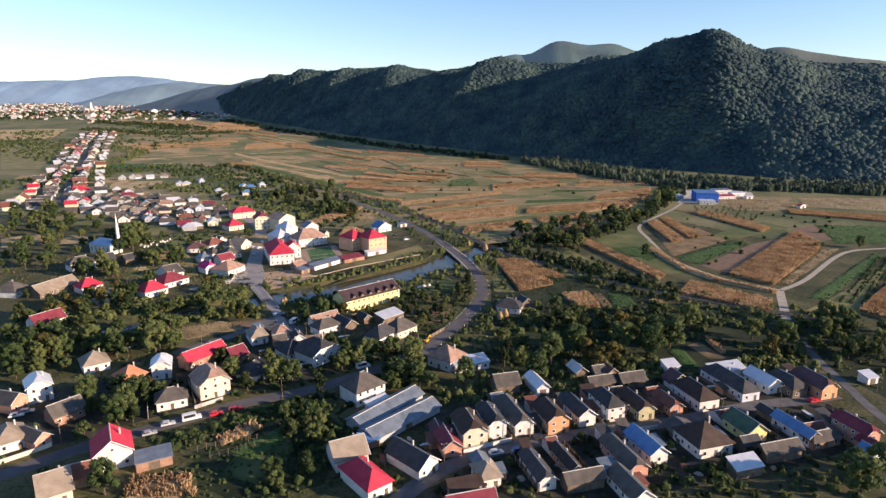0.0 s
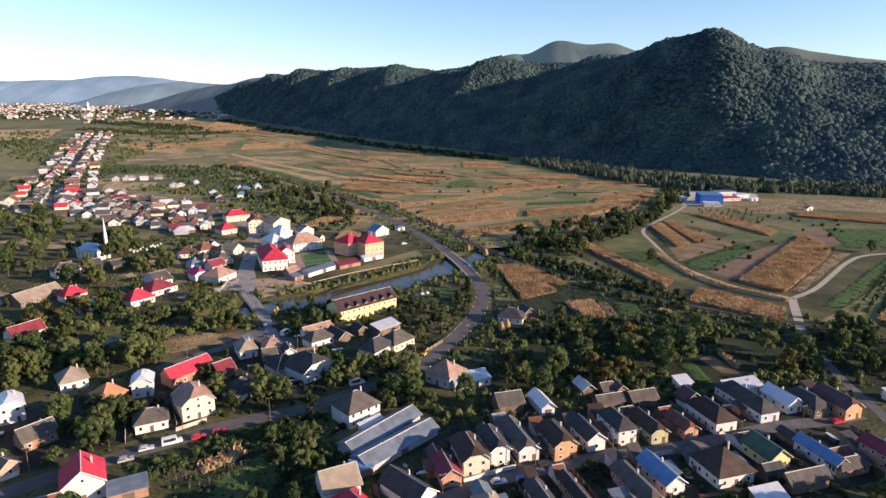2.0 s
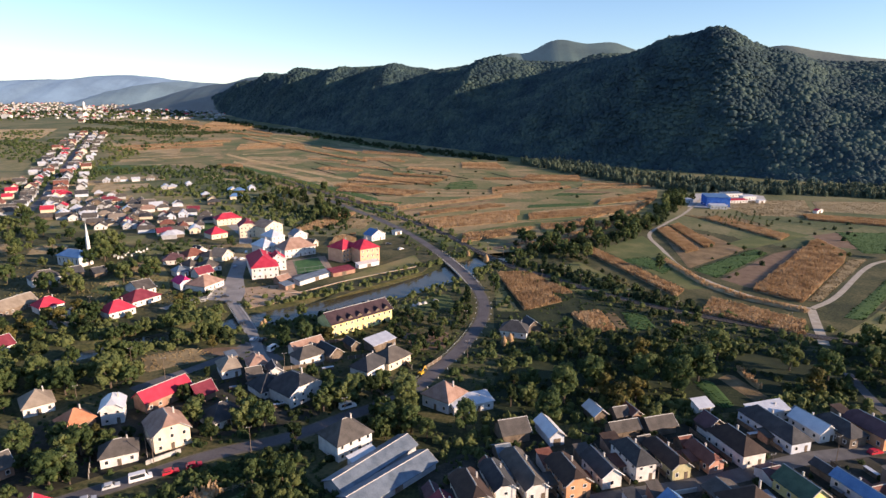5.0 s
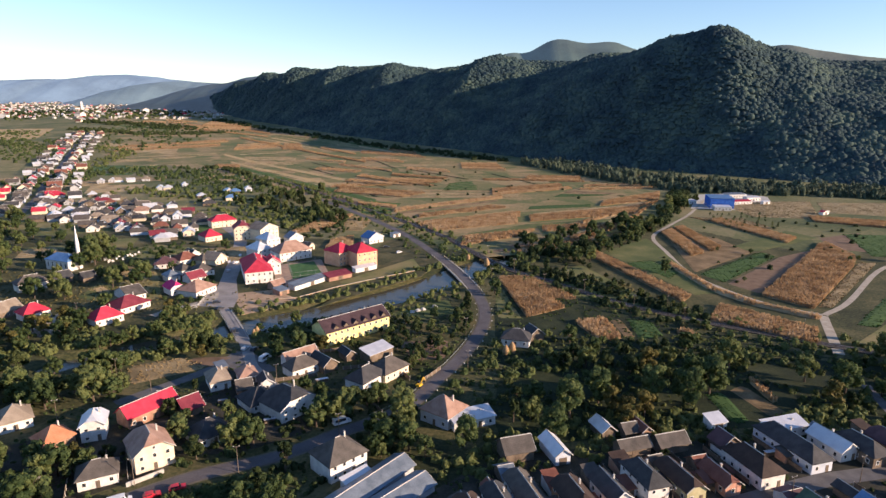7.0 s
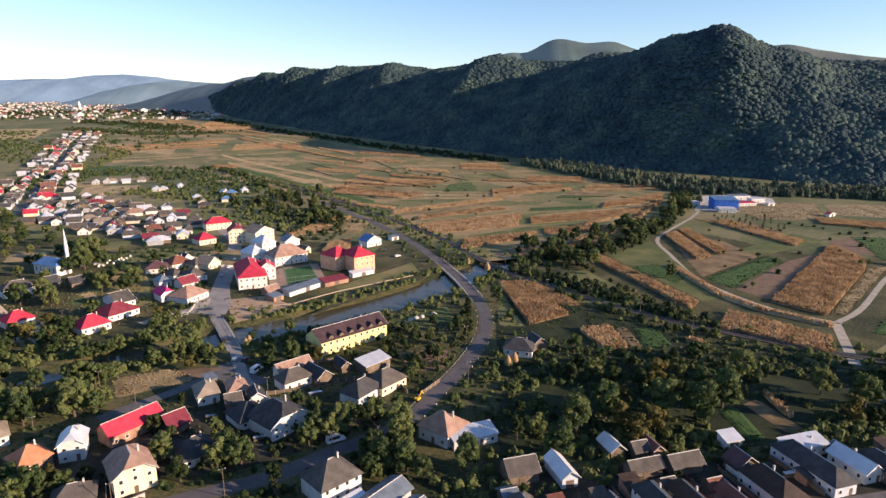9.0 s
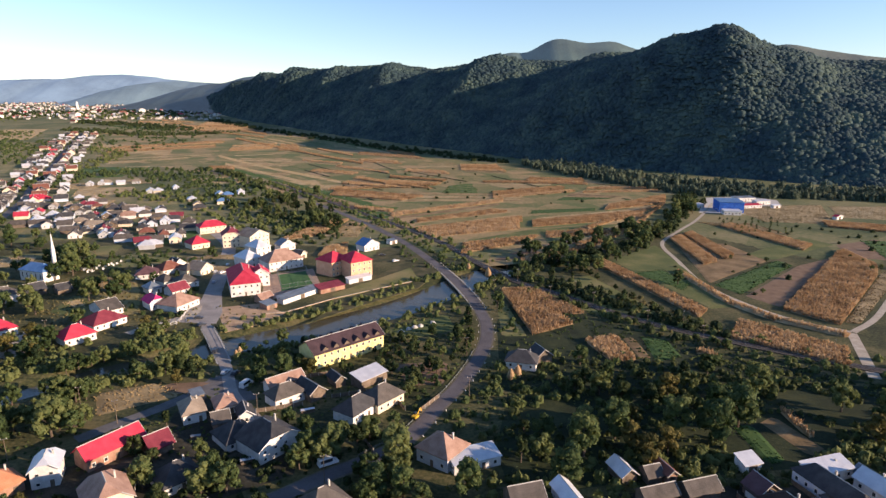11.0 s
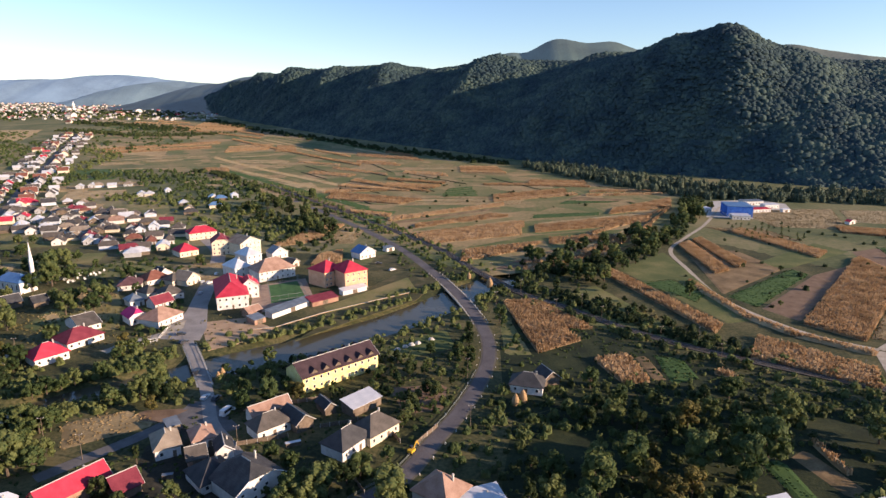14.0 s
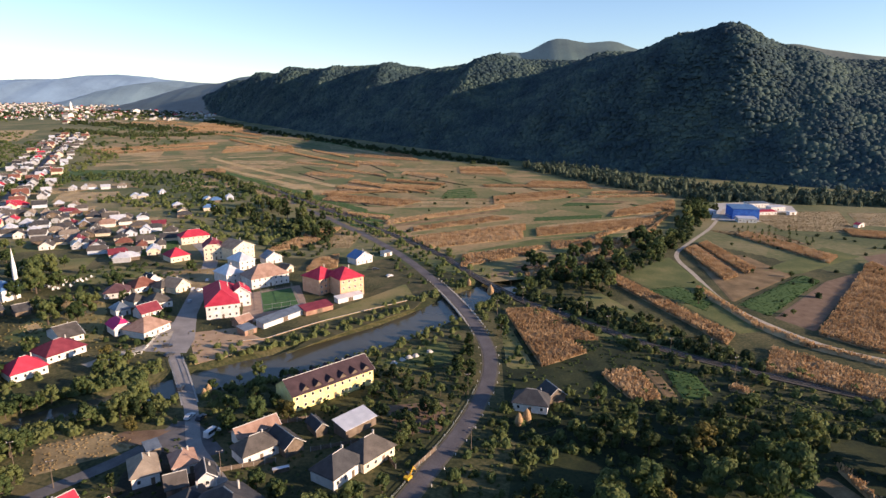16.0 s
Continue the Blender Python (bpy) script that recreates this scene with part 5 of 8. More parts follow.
# Green grass darkened in its base colour for the shade between trees.
M["shade_grass"] = material("shade_darkened_grass", [(0.006, 0.013, 0.004), (0.015, 0.026, 0.008), (0.038, 0.046, 0.015)], 0.08, 0.95, bump=0.9, bump_scale=1.8, fine=12, grain=0.6)
flat_patch("orchard_ground", [(12.3, 221.0), (19.0, 258.8), (53.2, 279.1), (105.4, 272.7), (149.8, 266.5), (199.9, 257.3), (151.6, 188.1), (145.4, 208.7), (139.1, 219.5), (102.9, 215.8), (49.5, 207.8), (15.5, 200.2)], 0.02, M["shade_grass"], "green orchard grass, tree shade put into its dark colour", "orchard grass")
flat_patch("front_ground", [(-5.8, 129.4), (40.2, 134.0), (75.7, 143.4), (114.5, 158.1), (127.9, 154.2), (102.5, 117.7), (25.0, 112.0)], 0.02, M["shade_grass2"], "worn olive garden grass", "garden grass")
flat_patch("river_garden", [(-76.2, 154.1), (-45.8, 180.3), (-31.2, 166.4), (-34.8, 139.0), (-54.8, 131.3), (-67.8, 138.1)], 0.02, M["shade_grass"], "green garden grass, shade put into its dark colour", "garden grass")

M["lawn"] = material("garden_lawn", [(0.030, 0.052, 0.014), (0.060, 0.085, 0.024), (0.10, 0.11, 0.04)], 0.12, 0.95, bump=0.5, bump_scale=2, fine=14)
flat_patch("garden_lawn", [(-63.5, 143.3), (-62.8, 156.0), (-54.2, 170.2), (-47.1, 157.9), (-49.7, 138.1)], 0.045, M["lawn"], "green garden lawn between hedges", "lawn")
flat_patch("rail_ground", [(16.6, 262.3), (19.9, 331.1), (32.9, 369.1), (63.3, 339.4), (107.0, 293.6), (153.6, 268.8), (105.7, 273.5), (53.3, 279.9), (19.6, 259.5)], 0.015, M["shade_grass"], "green rough grass beside the railway, shade put into its dark colour", "rough grass")
# ---- trees ----
def tree_meshes(seed, height, spread, leaf, n_clumps=20, leaves=44, size=0.46):
    r = random.Random(seed)
    V, F = [], []
    def limb(p, q, ra, rb):
        p, q = Vector(p), Vector(q)
        d = (q - p).normalized()
        s = d.orthogonal().normalized()
        t = d.cross(s)
        n = len(V)
        for c, rr in ((p, ra), (q, rb)):
            for k in range(6):
                an = k * math.pi / 3
                V.append(tuple(c + (s * math.cos(an) + t * math.sin(an)) * rr))
        F.extend((n + k, n + (k + 1) % 6, n + 6 + (k + 1) % 6, n + 6 + k) for k in range(6))
    fork = height * 0.36
    limb((0, 0, -0.2), (0.1, 0, fork), 0.035 * height, 0.024 * height)
    clumps = []
    for k in range(n_clumps):
        an, lift = r.uniform(0, 2 * math.pi), r.random()
        z = height * (0.30 + 0.62 * lift)
        wide = spread * math.sqrt(max(0.05, 1 - ((lift - 0.35) / 0.72) ** 2))
        rr = wide * math.sqrt(r.uniform(0.05, 1.0)) * 0.85
        clumps.append((Vector((rr * math.cos(an), rr * math.sin(an), z)), r.uniform(0.26, 0.42) * spread))
    for c, _ in clumps[:7]:
        limb((0.1, 0, fork * r.uniform(0.75, 1)), c, 0.014 * height, 0.004 * height)
    trunk = mesh("trunk", V, F, M["bark"])
    LV, LF = [], []
    for c, cr in clumps:
        n = len(LV)
        rings = ((0.0, 0.78), (0.62, 0.48), (0.74, -0.1), (0.45, -0.55))
        LV.append((c.x, c.y, c.z + cr * 0.78))
        for rr, zz in rings[1:]:
            for q in range(6):
                an, w = q * math.pi / 3 + zz, r.uniform(0.8, 1.15)
                LV.append((c.x + cr * rr * w * math.cos(an), c.y + cr * rr * w * math.sin(an), c.z + cr * zz * w))
        LF += [(n, n + 1 + q, n + 1 + (q + 1) % 6) for q in range(6)]
        LF += [(n + 1 + 6 * g + q, n + 7 + 6 * g + q, n + 7 + 6 * g + (q + 1) % 6, n + 1 + 6 * g + (q + 1) % 6) for g in range(2) for q in range(6)]
        for _ in range(leaves):
            dv = Vector((r.gauss(0, 1), r.gauss(0, 1), r.gauss(0.25, 0.9))).normalized()
            p = c + dv * cr * r.uniform(0.55, 1.08)
            nrm = (dv + Vector((r.gauss(0, 0.3), r.gauss(0, 0.3), r.gauss(0, 0.3)))).normalized()
            s = nrm.orthogonal().normalized() * size * r.uniform(0.6, 1.2)
            t = nrm.cross(s) * r.uniform(0.6, 1.0)
            n = len(LV)
            LV += [tuple(p - s), tuple(p - t * 0.7 + nrm * 0.1), tuple(p + s), tuple(p + t * 0.8 - nrm * 0.1)]
            LF.append((n, n + 1, n + 2, n + 3))
    crown = mesh("crown", LV, LF, M[leaf])
    return trunk, crown


def plant(meshes, x, y, size, turn, text, category="tree"):
    root = tagged(new(category.replace(" ", "_")), text, category)
    root.matrix_basis = pose(x, y, float(rise_of(y)), 0, 0, turn) @ Matrix.Scale(size, 4)
    child("trunk", meshes[0], root)
    child("crown", meshes[1], root)
    return root


KINDS = [(tree_meshes(1, 9, 3.6, "leaf", 22), "round green garden tree", "garden tree"), (tree_meshes(2, 8, 3.2, "leaf_dark", 20), "dark green fruit tree", "fruit tree"), (tree_meshes(3, 11, 4.4, "leaf", 26), "broad green walnut tree", "walnut tree"),
         (tree_meshes(4, 7, 2.8, "leaf_dark", 16), "small dark green plum tree", "plum tree"), (tree_meshes(5, 9, 3.4, "leaf_autumn", 20), "garden tree turning yellow-brown", "garden tree"), (tree_meshes(6, 12, 2.6, "leaf_dark", 22), "tall slim dark green tree", "poplar"),
         (tree_meshes(7, 8, 3.5, "leaf", 18), "spreading green apple tree", "apple tree"), (tree_meshes(8, 6, 2.6, "leaf", 14), "low green fruit tree", "fruit tree")]
ROOM = [(ROADS["road_highway"], 7), (ROADS["road_street"], 6), (ROADS["road_lane"], 4), (ROADS["road_main_street"], 8), (ROADS["road_bridge_street"], 6), (ROADS["road_river_road"], 5), (RAIL_L, 5), (RIVER_L, 14), (ROADS["road_track_fields"], 5), (ROADS["road_track_east"], 5), (ROADS["road_track_short"], 5)]
PLANTED = []


def free(x, y, gap):
    for cx, cy, r in TAKEN:
        if (x - cx) ** 2 + (y - cy) ** 2 < (r + gap) ** 2:
            return False
    for line, wdt in ROOM:
        if distance_to(line[::3], np.array(x), np.array(y)) < wdt:
            return False
    return all((x - a) ** 2 + (y - b) ** 2 > gap * gap * 1.6 for a, b in PLANTED)


def inside(x, y, poly):
    hit = False
    for (ax, ay), (bx, by) in zip(poly, poly[1:] + poly[:1]):
        if (ay > y) != (by > y) and x < (bx - ax) * (y - ay) / (by - ay) + ax:
            hit = not hit
    return hit


def grove(poly, count, seed, kinds=(0, 1, 2, 3, 6, 7), scale=(0.75, 1.15), gap=2.2):
    r = random.Random(seed)
    xs, ys = [p[0] for p in poly], [p[1] for p in poly]
    made = 0
    for _ in range(count * 6):
        if made >= count:
            break
        x, y = r.uniform(min(xs), max(xs)), r.uniform(min(ys), max(ys))
        if inside(x, y, poly) and free(x, y, gap):
            k = r.choice(kinds)
            PLANTED.append((x, y))
            plant(KINDS[k][0], x, y, r.uniform(*scale), r.uniform(0, 360), KINDS[k][1], KINDS[k][2])
            made += 1


# single trees of the gardens and river banks
for p, size, k in (((-126.4, 186.0), 0.95, 0), ((-106.7, 168.7), 0.95, 2), ((-102.1, 170.2), 0.8, 1), ((-106.1, 189.5), 0.7, 4), ((-59.2, 200.3), 1.0, 0), ((-90.3, 133.6), 0.9, 2), ((-91.6, 216.8), 0.8, 1), ((-128.7, 162.6), 0.6, 7), ((-113.5, 163.0), 0.6, 6), ((-165.4, 205.3), 1.1, 2), ((-161.3, 217.9), 1.25, 4),
                   ((-158.9, 227.2), 1.0, 0), ((-122.1, 225.9), 1.15, 2), ((-119.7, 230.7), 1.0, 0), ((-148.1, 245.2), 1.0, 6), ((-164.1, 249.5), 1.0, 1), ((105.7, 138.2), 1.1, 2), ((69.9, 138.1), 0.7, 0), ((55.3, 218.0), 0.95, 4), ((68.0, 231.7), 1.2, 2), ((85.1, 240.7), 1.15, 2), ((167.1, 252.2), 1.0, 0), ((148.6, 236.5), 0.9, 6),
                   ((-145.4, 270.1), 0.8, 6), ((-143.4, 274.6), 0.75, 0), ((-140.2, 277.8), 0.7, 6), ((-137.3, 281.0), 0.75, 0), ((-134.3, 284.4), 0.7, 7), ((-131.8, 289.5), 0.75, 6), ((-128.3, 294.1), 0.6, 7), ((-108.1, 270.9), 1.0, 0), ((-105.2, 273.9), 0.85, 2), ((-105.5, 281.7), 0.75, 5), ((-99.9, 262.0), 0.7, 4), ((-98.2, 271.1), 0.75, 1),
                   ((-126.0, 250.2), 0.85, 0), ((-128.4, 248.4), 0.8, 2), ((-72.5, 302.8), 0.72, 0), ((-85.9, 291.4), 0.6, 6), ((-78.9, 298.9), 0.45, 7), ((-70.4, 264.0), 0.85, 0), ((-62.1, 266.9), 0.9, 2), ((-56.0, 273.5), 0.65, 4), ((-171.3, 320.6), 0.95, 0), ((-136.9, 314.7), 0.8, 4), ((-131.2, 311.6), 0.7, 0), ((-129.0, 316.0), 0.6, 6),
                   ((-52.1, 234.6), 0.7, 0), ((-45.7, 230.7), 0.8, 6), ((-90.0, 232.8), 0.5, 5), ((-116.5, 232.3), 0.85, 0), ((-159.9, 449.5), 0.8, 0), ((-46.1, 187.5), 0.85, 5), ((-42.3, 217.9), 0.9, 0), ((-25.8, 208.3), 0.6, 6), ((-13.5, 202.4), 0.8, 1), ((-8.0, 195.3), 0.75, 0), ((-25.8, 231.3), 0.55, 4), ((-18.8, 234.4), 0.6, 0), ((-49.0, 218.6), 0.5, 7), ((30.7, 207.4), 1.0, 2), ((3.6, 200.6), 0.9, 2), ((38.2, 162.3), 0.4, 0), ((54.5, 212.0), 0.8, 4), ((-86.2, 225.8), 0.55, 7), ((-85.0, 213.3), 0.6, 1), ((19.1, 216.1), 0.7, 5), ((-92.6, 223.7), 0.5, 0), ((-116.1, 227.2), 0.9, 0), ((-122.4, 230.2), 0.85, 2), ((-53.2, 271.4), 0.75, 4), ((-48.4, 277.1), 0.32, 7), ((-43.2, 281.9), 0.38, 3), ((-37.5, 286.9), 0.34, 7), ((-32.4, 292.6), 0.36, 3), ((-22.3, 289.4), 0.6, 1), ((-116.3, 308.3), 0.5, 6), ((125.7, 393.3), 0.8, 2), ((285.8, 425.6), 0.8, 2), ((-236.5, 420.0), 1.3, 2), ((-224.5, 402.6), 1.35, 2), ((-228.0, 392.0), 1.2, 0), ((-236.8, 434.0), 1.25, 2), ((-218.0, 412.0), 1.15, 0), ((78.5, 227.5), 1.3, 2), ((62.0, 220.5), 1.0, 4), ((89.5, 237.0), 1.25, 2), ((26.7, 224.8), 1.1, 0), ((37.5, 219.5), 1.2, 2), ((104.9, 257.6), 1.15, 2), ((128.2, 247.7), 1.1, 0), ((49.0, 283.0), 0.9, 0)):
    PLANTED.append(tuple(p))
    plant(KINDS[k][0], p[0], p[1], size, p[0] * 37 % 360, KINDS[k][1], KINDS[k][2])
TAKEN += [(*(-111.7, 248.7), 13), (*(-102.7, 256.5), 13), (*(-116.3, 244.4), 10), (*(-95.8, 259.8), 8), (*(-31.1, 239.5), 10), (*(-22.8, 241.0), 7), (*(-146.2, 291.0), 9), (*(-146.8, 305.1), 9), (*(93.3, 227.9), 12), (*(106.3, 234.0), 12), (*(128.6, 248.4), 9), (*(121.6, 254.9), 8), (*(35.3, 245.5), 7), (*(145.8, 248.9), 8)]
grove([(-3.7, 156.2), (11.0, 192.1), (130.7, 204.5), (101.0, 188.6), (45.4, 170.3)], 9, 21, (3, 7), (0.4, 0.65), 1.2)
grove([(11.7, 137.9), (15.9, 153.8), (98.3, 182.7), (128.7, 187.4), (112.1, 159.5), (76.2, 144.7)], 14, 22, (3, 7), (0.4, 0.7), 1.0)
grove([(157.9, 272.0), (207.5, 268.3), (178.0, 226.0), (151.1, 225.2)], 18, 23, (2, 1, 0), (0.7, 1.1))
grove([(107.0, 150.8), (126.0, 151.4), (113.8, 133.9), (92.4, 133.3)], 2, 24, (2, 0), (0.8, 1.0))
# tall growth on the inner verge of the bend and beside the bridge
for p, size, k in (((6.2, 336.0), 0.6, 7), ((6.6, 330.5), 0.7, 5), ((6.4, 325.0), 0.6, 1), ((6.9, 319.0), 0.65, 5), ((6.6, 313.5), 0.62, 7), ((7.0, 308.0), 0.7, 3), ((6.4, 302.5), 0.62, 1), ((5.2, 297.0), 0.66, 7), ((3.8, 291.0), 0.6, 3), ((2.4, 318.0), 0.55, 7), ((1.6, 308.0), 0.6, 6), ((21.5, 351.0), 0.95, 0), ((23.0, 345.5), 0.7, 7)):
    PLANTED.append(p)
    plant(KINDS[k][0], p[0], p[1], size, 47 * p[1], KINDS[k][1], KINDS[k][2])
# orchard between the highway, the row of houses and the railway
grove([(15.7, 244.9), (52.5, 275.0), (93.2, 276.3), (144.3, 255.6), (142.1, 224.9), (106.1, 218.5), (76.3, 220.2), (43.5, 221.9), (16.2, 213.2)], 30, 1, (1, 3, 7, 2, 6, 4, 1, 0), (0.55, 1.15), 4.6)
# gardens left of the road
grove([(-46.9, 213.9), (-16.5, 250.6), (-11.6, 191.5), (-23.0, 195.5)], 26, 2)
grove([(-54.8, 154.7), (-51.9, 182.1), (-32.3, 168.1), (-36.3, 139.0), (-47.6, 136.2)], 13, 3, (3, 7, 1, 6), (0.6, 0.9))
grove([(-196.2, 238.4), (-173.4, 249.3), (-113.5, 295.8), (-98.9, 270.3), (-116.0, 240.9), (-161.1, 191.4)], 50, 4, (0, 6, 7, 1, 2), (0.7, 1.05))
grove([(-243.1, 301.4), (-148.5, 314.7), (-121.2, 326.5), (-110.5, 295.9), (-178.4, 249.1), (-196.2, 238.4)], 42, 5, (0, 6, 7, 4, 1), (0.6, 0.95))
grove([(-427.5, 548.8), (-379.8, 566.4), (-197.1, 425.5), (-144.6, 363.2), (-155.7, 331.1), (-194.7, 324.1), (-258.5, 322.0)], 95, 6, (0, 2, 6, 7), (0.7, 1.25))
grove([(-85.0, 278.9), (-58.1, 284.0), (10.6, 330.8), (3.7, 273.5), (-16.5, 250.6), (-39.6, 272.1)], 40, 7, (3, 7, 7, 1), (0.5, 0.9))
grove([(-130.7, 175.9), (-109.2, 192.9), (-97.1, 197.8), (-68.0, 218.6), (-50.1, 199.1), (-99.2, 169.6)], 26, 8)
grove([(-225.7, 645.2), (-153.0, 741.3), (-87.7, 546.4), (-125.8, 530.7), (-173.4, 590.9)], 50, 9, (2, 1, 5))
grove([(30.9, 452.9), (181.8, 587.6), (222.7, 684.1), (257.9, 685.5), (151.9, 501.6), (84.4, 417.2), (32.6, 415.4)], 90, 10, (1, 0, 3, 2))
grove([(32.6, 415.4), (80.4, 417.1), (119.3, 313.0), (112.7, 293.8), (66.3, 356.8)], 40, 11, (3, 7), (0.4, 0.8))

# ---- crops and meadows ----
def crop_mesh(name, corner, nu, nv, height, mat, jitter, seed):
    """A bumpy bed over a four-cornered plan (a, b, c, d), its edges dropping to the ground."""
    r = np.random.default_rng(seed)
    a, b, c, d = [np.array(q, float) for q in corner]
    u, v = np.meshgrid(np.linspace(0, 1, nu), np.linspace(0, 1, nv))
    X = (a[0] * (1 - u) + b[0] * u) * (1 - v) + (d[0] * (1 - u) + c[0] * u) * v
    Y = (a[1] * (1 - u) + b[1] * u) * (1 - v) + (d[1] * (1 - u) + c[1] * u) * v
    edge = np.minimum(np.minimum(np.arange(nu), np.arange(nu)[::-1])[None, :], np.minimum(np.arange(nv), np.arange(nv)[::-1])[:, None])
    Z = rise_of(Y) + np.where(edge == 0, -0.05, height + r.uniform(-jitter, jitter, X.shape) * height)
    X = X + r.uniform(-0.3, 0.3, X.shape) * (jitter > 0.2)
    Y = Y + r.uniform(-0.3, 0.3, X.shape) * (jitter > 0.2)
    i = np.arange(nu * nv).reshape(nv, nu)
    q = np.stack([i[:-1, :-1], i[:-1, 1:], i[1:, 1:], i[1:, :-1]], -1).reshape(-1, 4)
    area = (b[0] - a[0]) * (d[1] - a[1]) - (b[1] - a[1]) * (d[0] - a[0])
    if area < 0:
        q = q[:, ::-1]
    return np_mesh(name, np.stack([X, Y, Z], -1).reshape(-1, 3), q, mat)


CROPS = {"corn": (1.15, 0.2, "strip of dry orange-brown standing corn", "corn field"), "meadow": (0.12, 0.05, "mown green and straw-coloured meadow strip", "meadow"),
         "lush": (0.25, 0.1, "strip of bright green clover", "green crop"), "soil": (0.10, 0.08, "bare ploughed brown strip of earth", "ploughed field"), "straw": (0.15, 0.08, "dry straw-coloured stubble strip", "stubble field")}
M["straw"] = material("stubble", [(0.19, 0.14, 0.068), (0.30, 0.225, 0.115), (0.40, 0.31, 0.17)], 0.08, 0.95, bump=0.3, bump_scale=2, spread=0.3, fine=16)
CROPS["dry"] = (0.12, 0.05, "dry brown meadow plot", "meadow")
M["dry"] = material("dry_meadow", [(0.090, 0.068, 0.032), (0.180, 0.122, 0.060), (0.27, 0.190, 0.100)], 0.10, 0.95, bump=0.5, bump_scale=2, spread=0.2, fine=14)
# low, uneven dark strip along plot edges
CROPS["ditch"] = (0.7, 0.35, "narrow dark strip between two fields", "ditch")
M["ditch"] = material("dark_field_strip", [(0.020, 0.026, 0.010), (0.042, 0.046, 0.018), (0.075, 0.070, 0.030)], 0.3, 0.95, bump=0.6, bump_scale=2, fine=10)
FIELD_NO = [0]


def field(kind, corner, cell=1.4):
    h, jit, text, cat = CROPS[kind]
    a, b, c, d = [Vector(q[:2]) for q in corner]
    L, W = max((b - a).length, (c - d).length), max((d - a).length, (c - b).length)
    FIELD_NO[0] += 1
    nu, nv = int(min(90, max(5, L / 3))), int(min(40, max(5, W / 3)))
    me = crop_mesh(cat.replace(" ", "_"), corner, nu, nv, h, M["cornbed" if kind == "corn" else kind], jit, FIELD_NO[0])
    if kind in ("corn", "straw", "lush"):
        r = np.random.default_rng(FIELD_NO[0])
        tall, wide, gap = {"corn": (2.0, 0.3, 0.8), "straw": (0.45, 0.45, 1.9), "lush": (0.4, 0.5, 1.7)}[kind]
        gap *= cell / 1.4
        n = int(min(6000, L * W / (gap * gap)))
        u, v = r.random(n), r.random(n)
        v = (np.floor(v * max(2, W / 1.6)) + 0.5 + r.uniform(-0.2, 0.2, n)) / max(2, int(W / 1.6) + 1)
        A, B, C, D = [np.array(q[:2], float) for q in corner]
        p = ((A * (1 - u[:, None]) + B * u[:, None]) * (1 - v[:, None]) + (D * (1 - u[:, None]) + C * u[:, None]) * v[:, None])
        an = r.uniform(0, math.pi, n)
        hh, ww = tall * r.uniform(0.7, 1.2, n), wide * r.uniform(0.7, 1.3, n) * (cell / 1.4) ** 0.5
        z0 = rise_of(p[:, 1])
        V = []
        for s in (0, math.pi / 2):
            cx, cy = np.cos(an + s) * ww, np.sin(an + s) * ww
            lx, ly = r.normal(0, 0.2, n) * tall, r.normal(0, 0.2, n) * tall
            V.append(np.stack([np.stack([p[:, 0] - cx * 0.5, p[:, 1] - cy * 0.5, z0], -1), np.stack([p[:, 0] + cx * 0.5, p[:, 1] + cy * 0.5, z0], -1), np.stack([p[:, 0] + cx + lx, p[:, 1] + cy + ly, z0 + hh * 0.8], -1),
                               np.stack([p[:, 0] - cx * 0.6 + lx, p[:, 1] - cy * 0.6 + ly, z0 + hh], -1)], 1))
        V = np.concatenate(V).reshape(-1, 3)
        old = np.empty(len(me.vertices) * 3, np.float32)
        me.vertices.foreach_get("co", old)
        idx = np.empty(len(me.loops), np.int32)
        me.loops.foreach_get("vertex_index", idx)
        k = len(old) // 3
        nf = len(idx) // 4
        me = np_mesh(cat.replace(" ", "_"), np.concatenate([old.reshape(-1, 3), V]), np.concatenate([idx.reshape(-1, 4), np.arange(len(V)).reshape(-1, 4) + k]), M["cornbed" if kind == "corn" else kind])
        me.materials.append(M[kind])
        me.polygons.foreach_set("material_index", np.concatenate([np.zeros(nf, np.int32), np.ones(len(V) // 4, np.int32)]))
    return tagged(new(cat.replace(" ", "_"), me), text, cat, kind="stuff")


M["cornbed"] = material("corn_litter", [(0.19, 0.125, 0.066), (0.30, 0.205, 0.108), (0.40, 0.29, 0.16)], 0.2, 0.95, bump=0.6, bump_scale=2.0, spread=0.2, fine=14)


def plot(kind, corner, cell):
    """A plot ploughed in several long strips with narrow grassy balks between them."""
    a, b, c, d = [Vector(q) for q in corner]
    wide = min((d - a).length, (c - b).length)
    n = max(1, min(5, int(wide / 13.0)))
    for k in range(n):
        v0, v1 = k / n, (k + 0.93) / n
        other = kind
        if n > 1 and pl.random() < 0.3:
            other = pl.choice(["straw", "meadow", "corn", "dry"])
        u0, u1 = pl.uniform(0, 0.05), 1 - pl.uniform(0, 0.08)
        left, right = (lambda v: a.lerp(d, v)), (lambda v: b.lerp(c, v))
        field(other, [tuple(left(v).lerp(right(v), u)) for u, v in ((u0, v0), (u1, v0), (u1, v1), (u0, v1))], cell)


pl = random.Random(23)
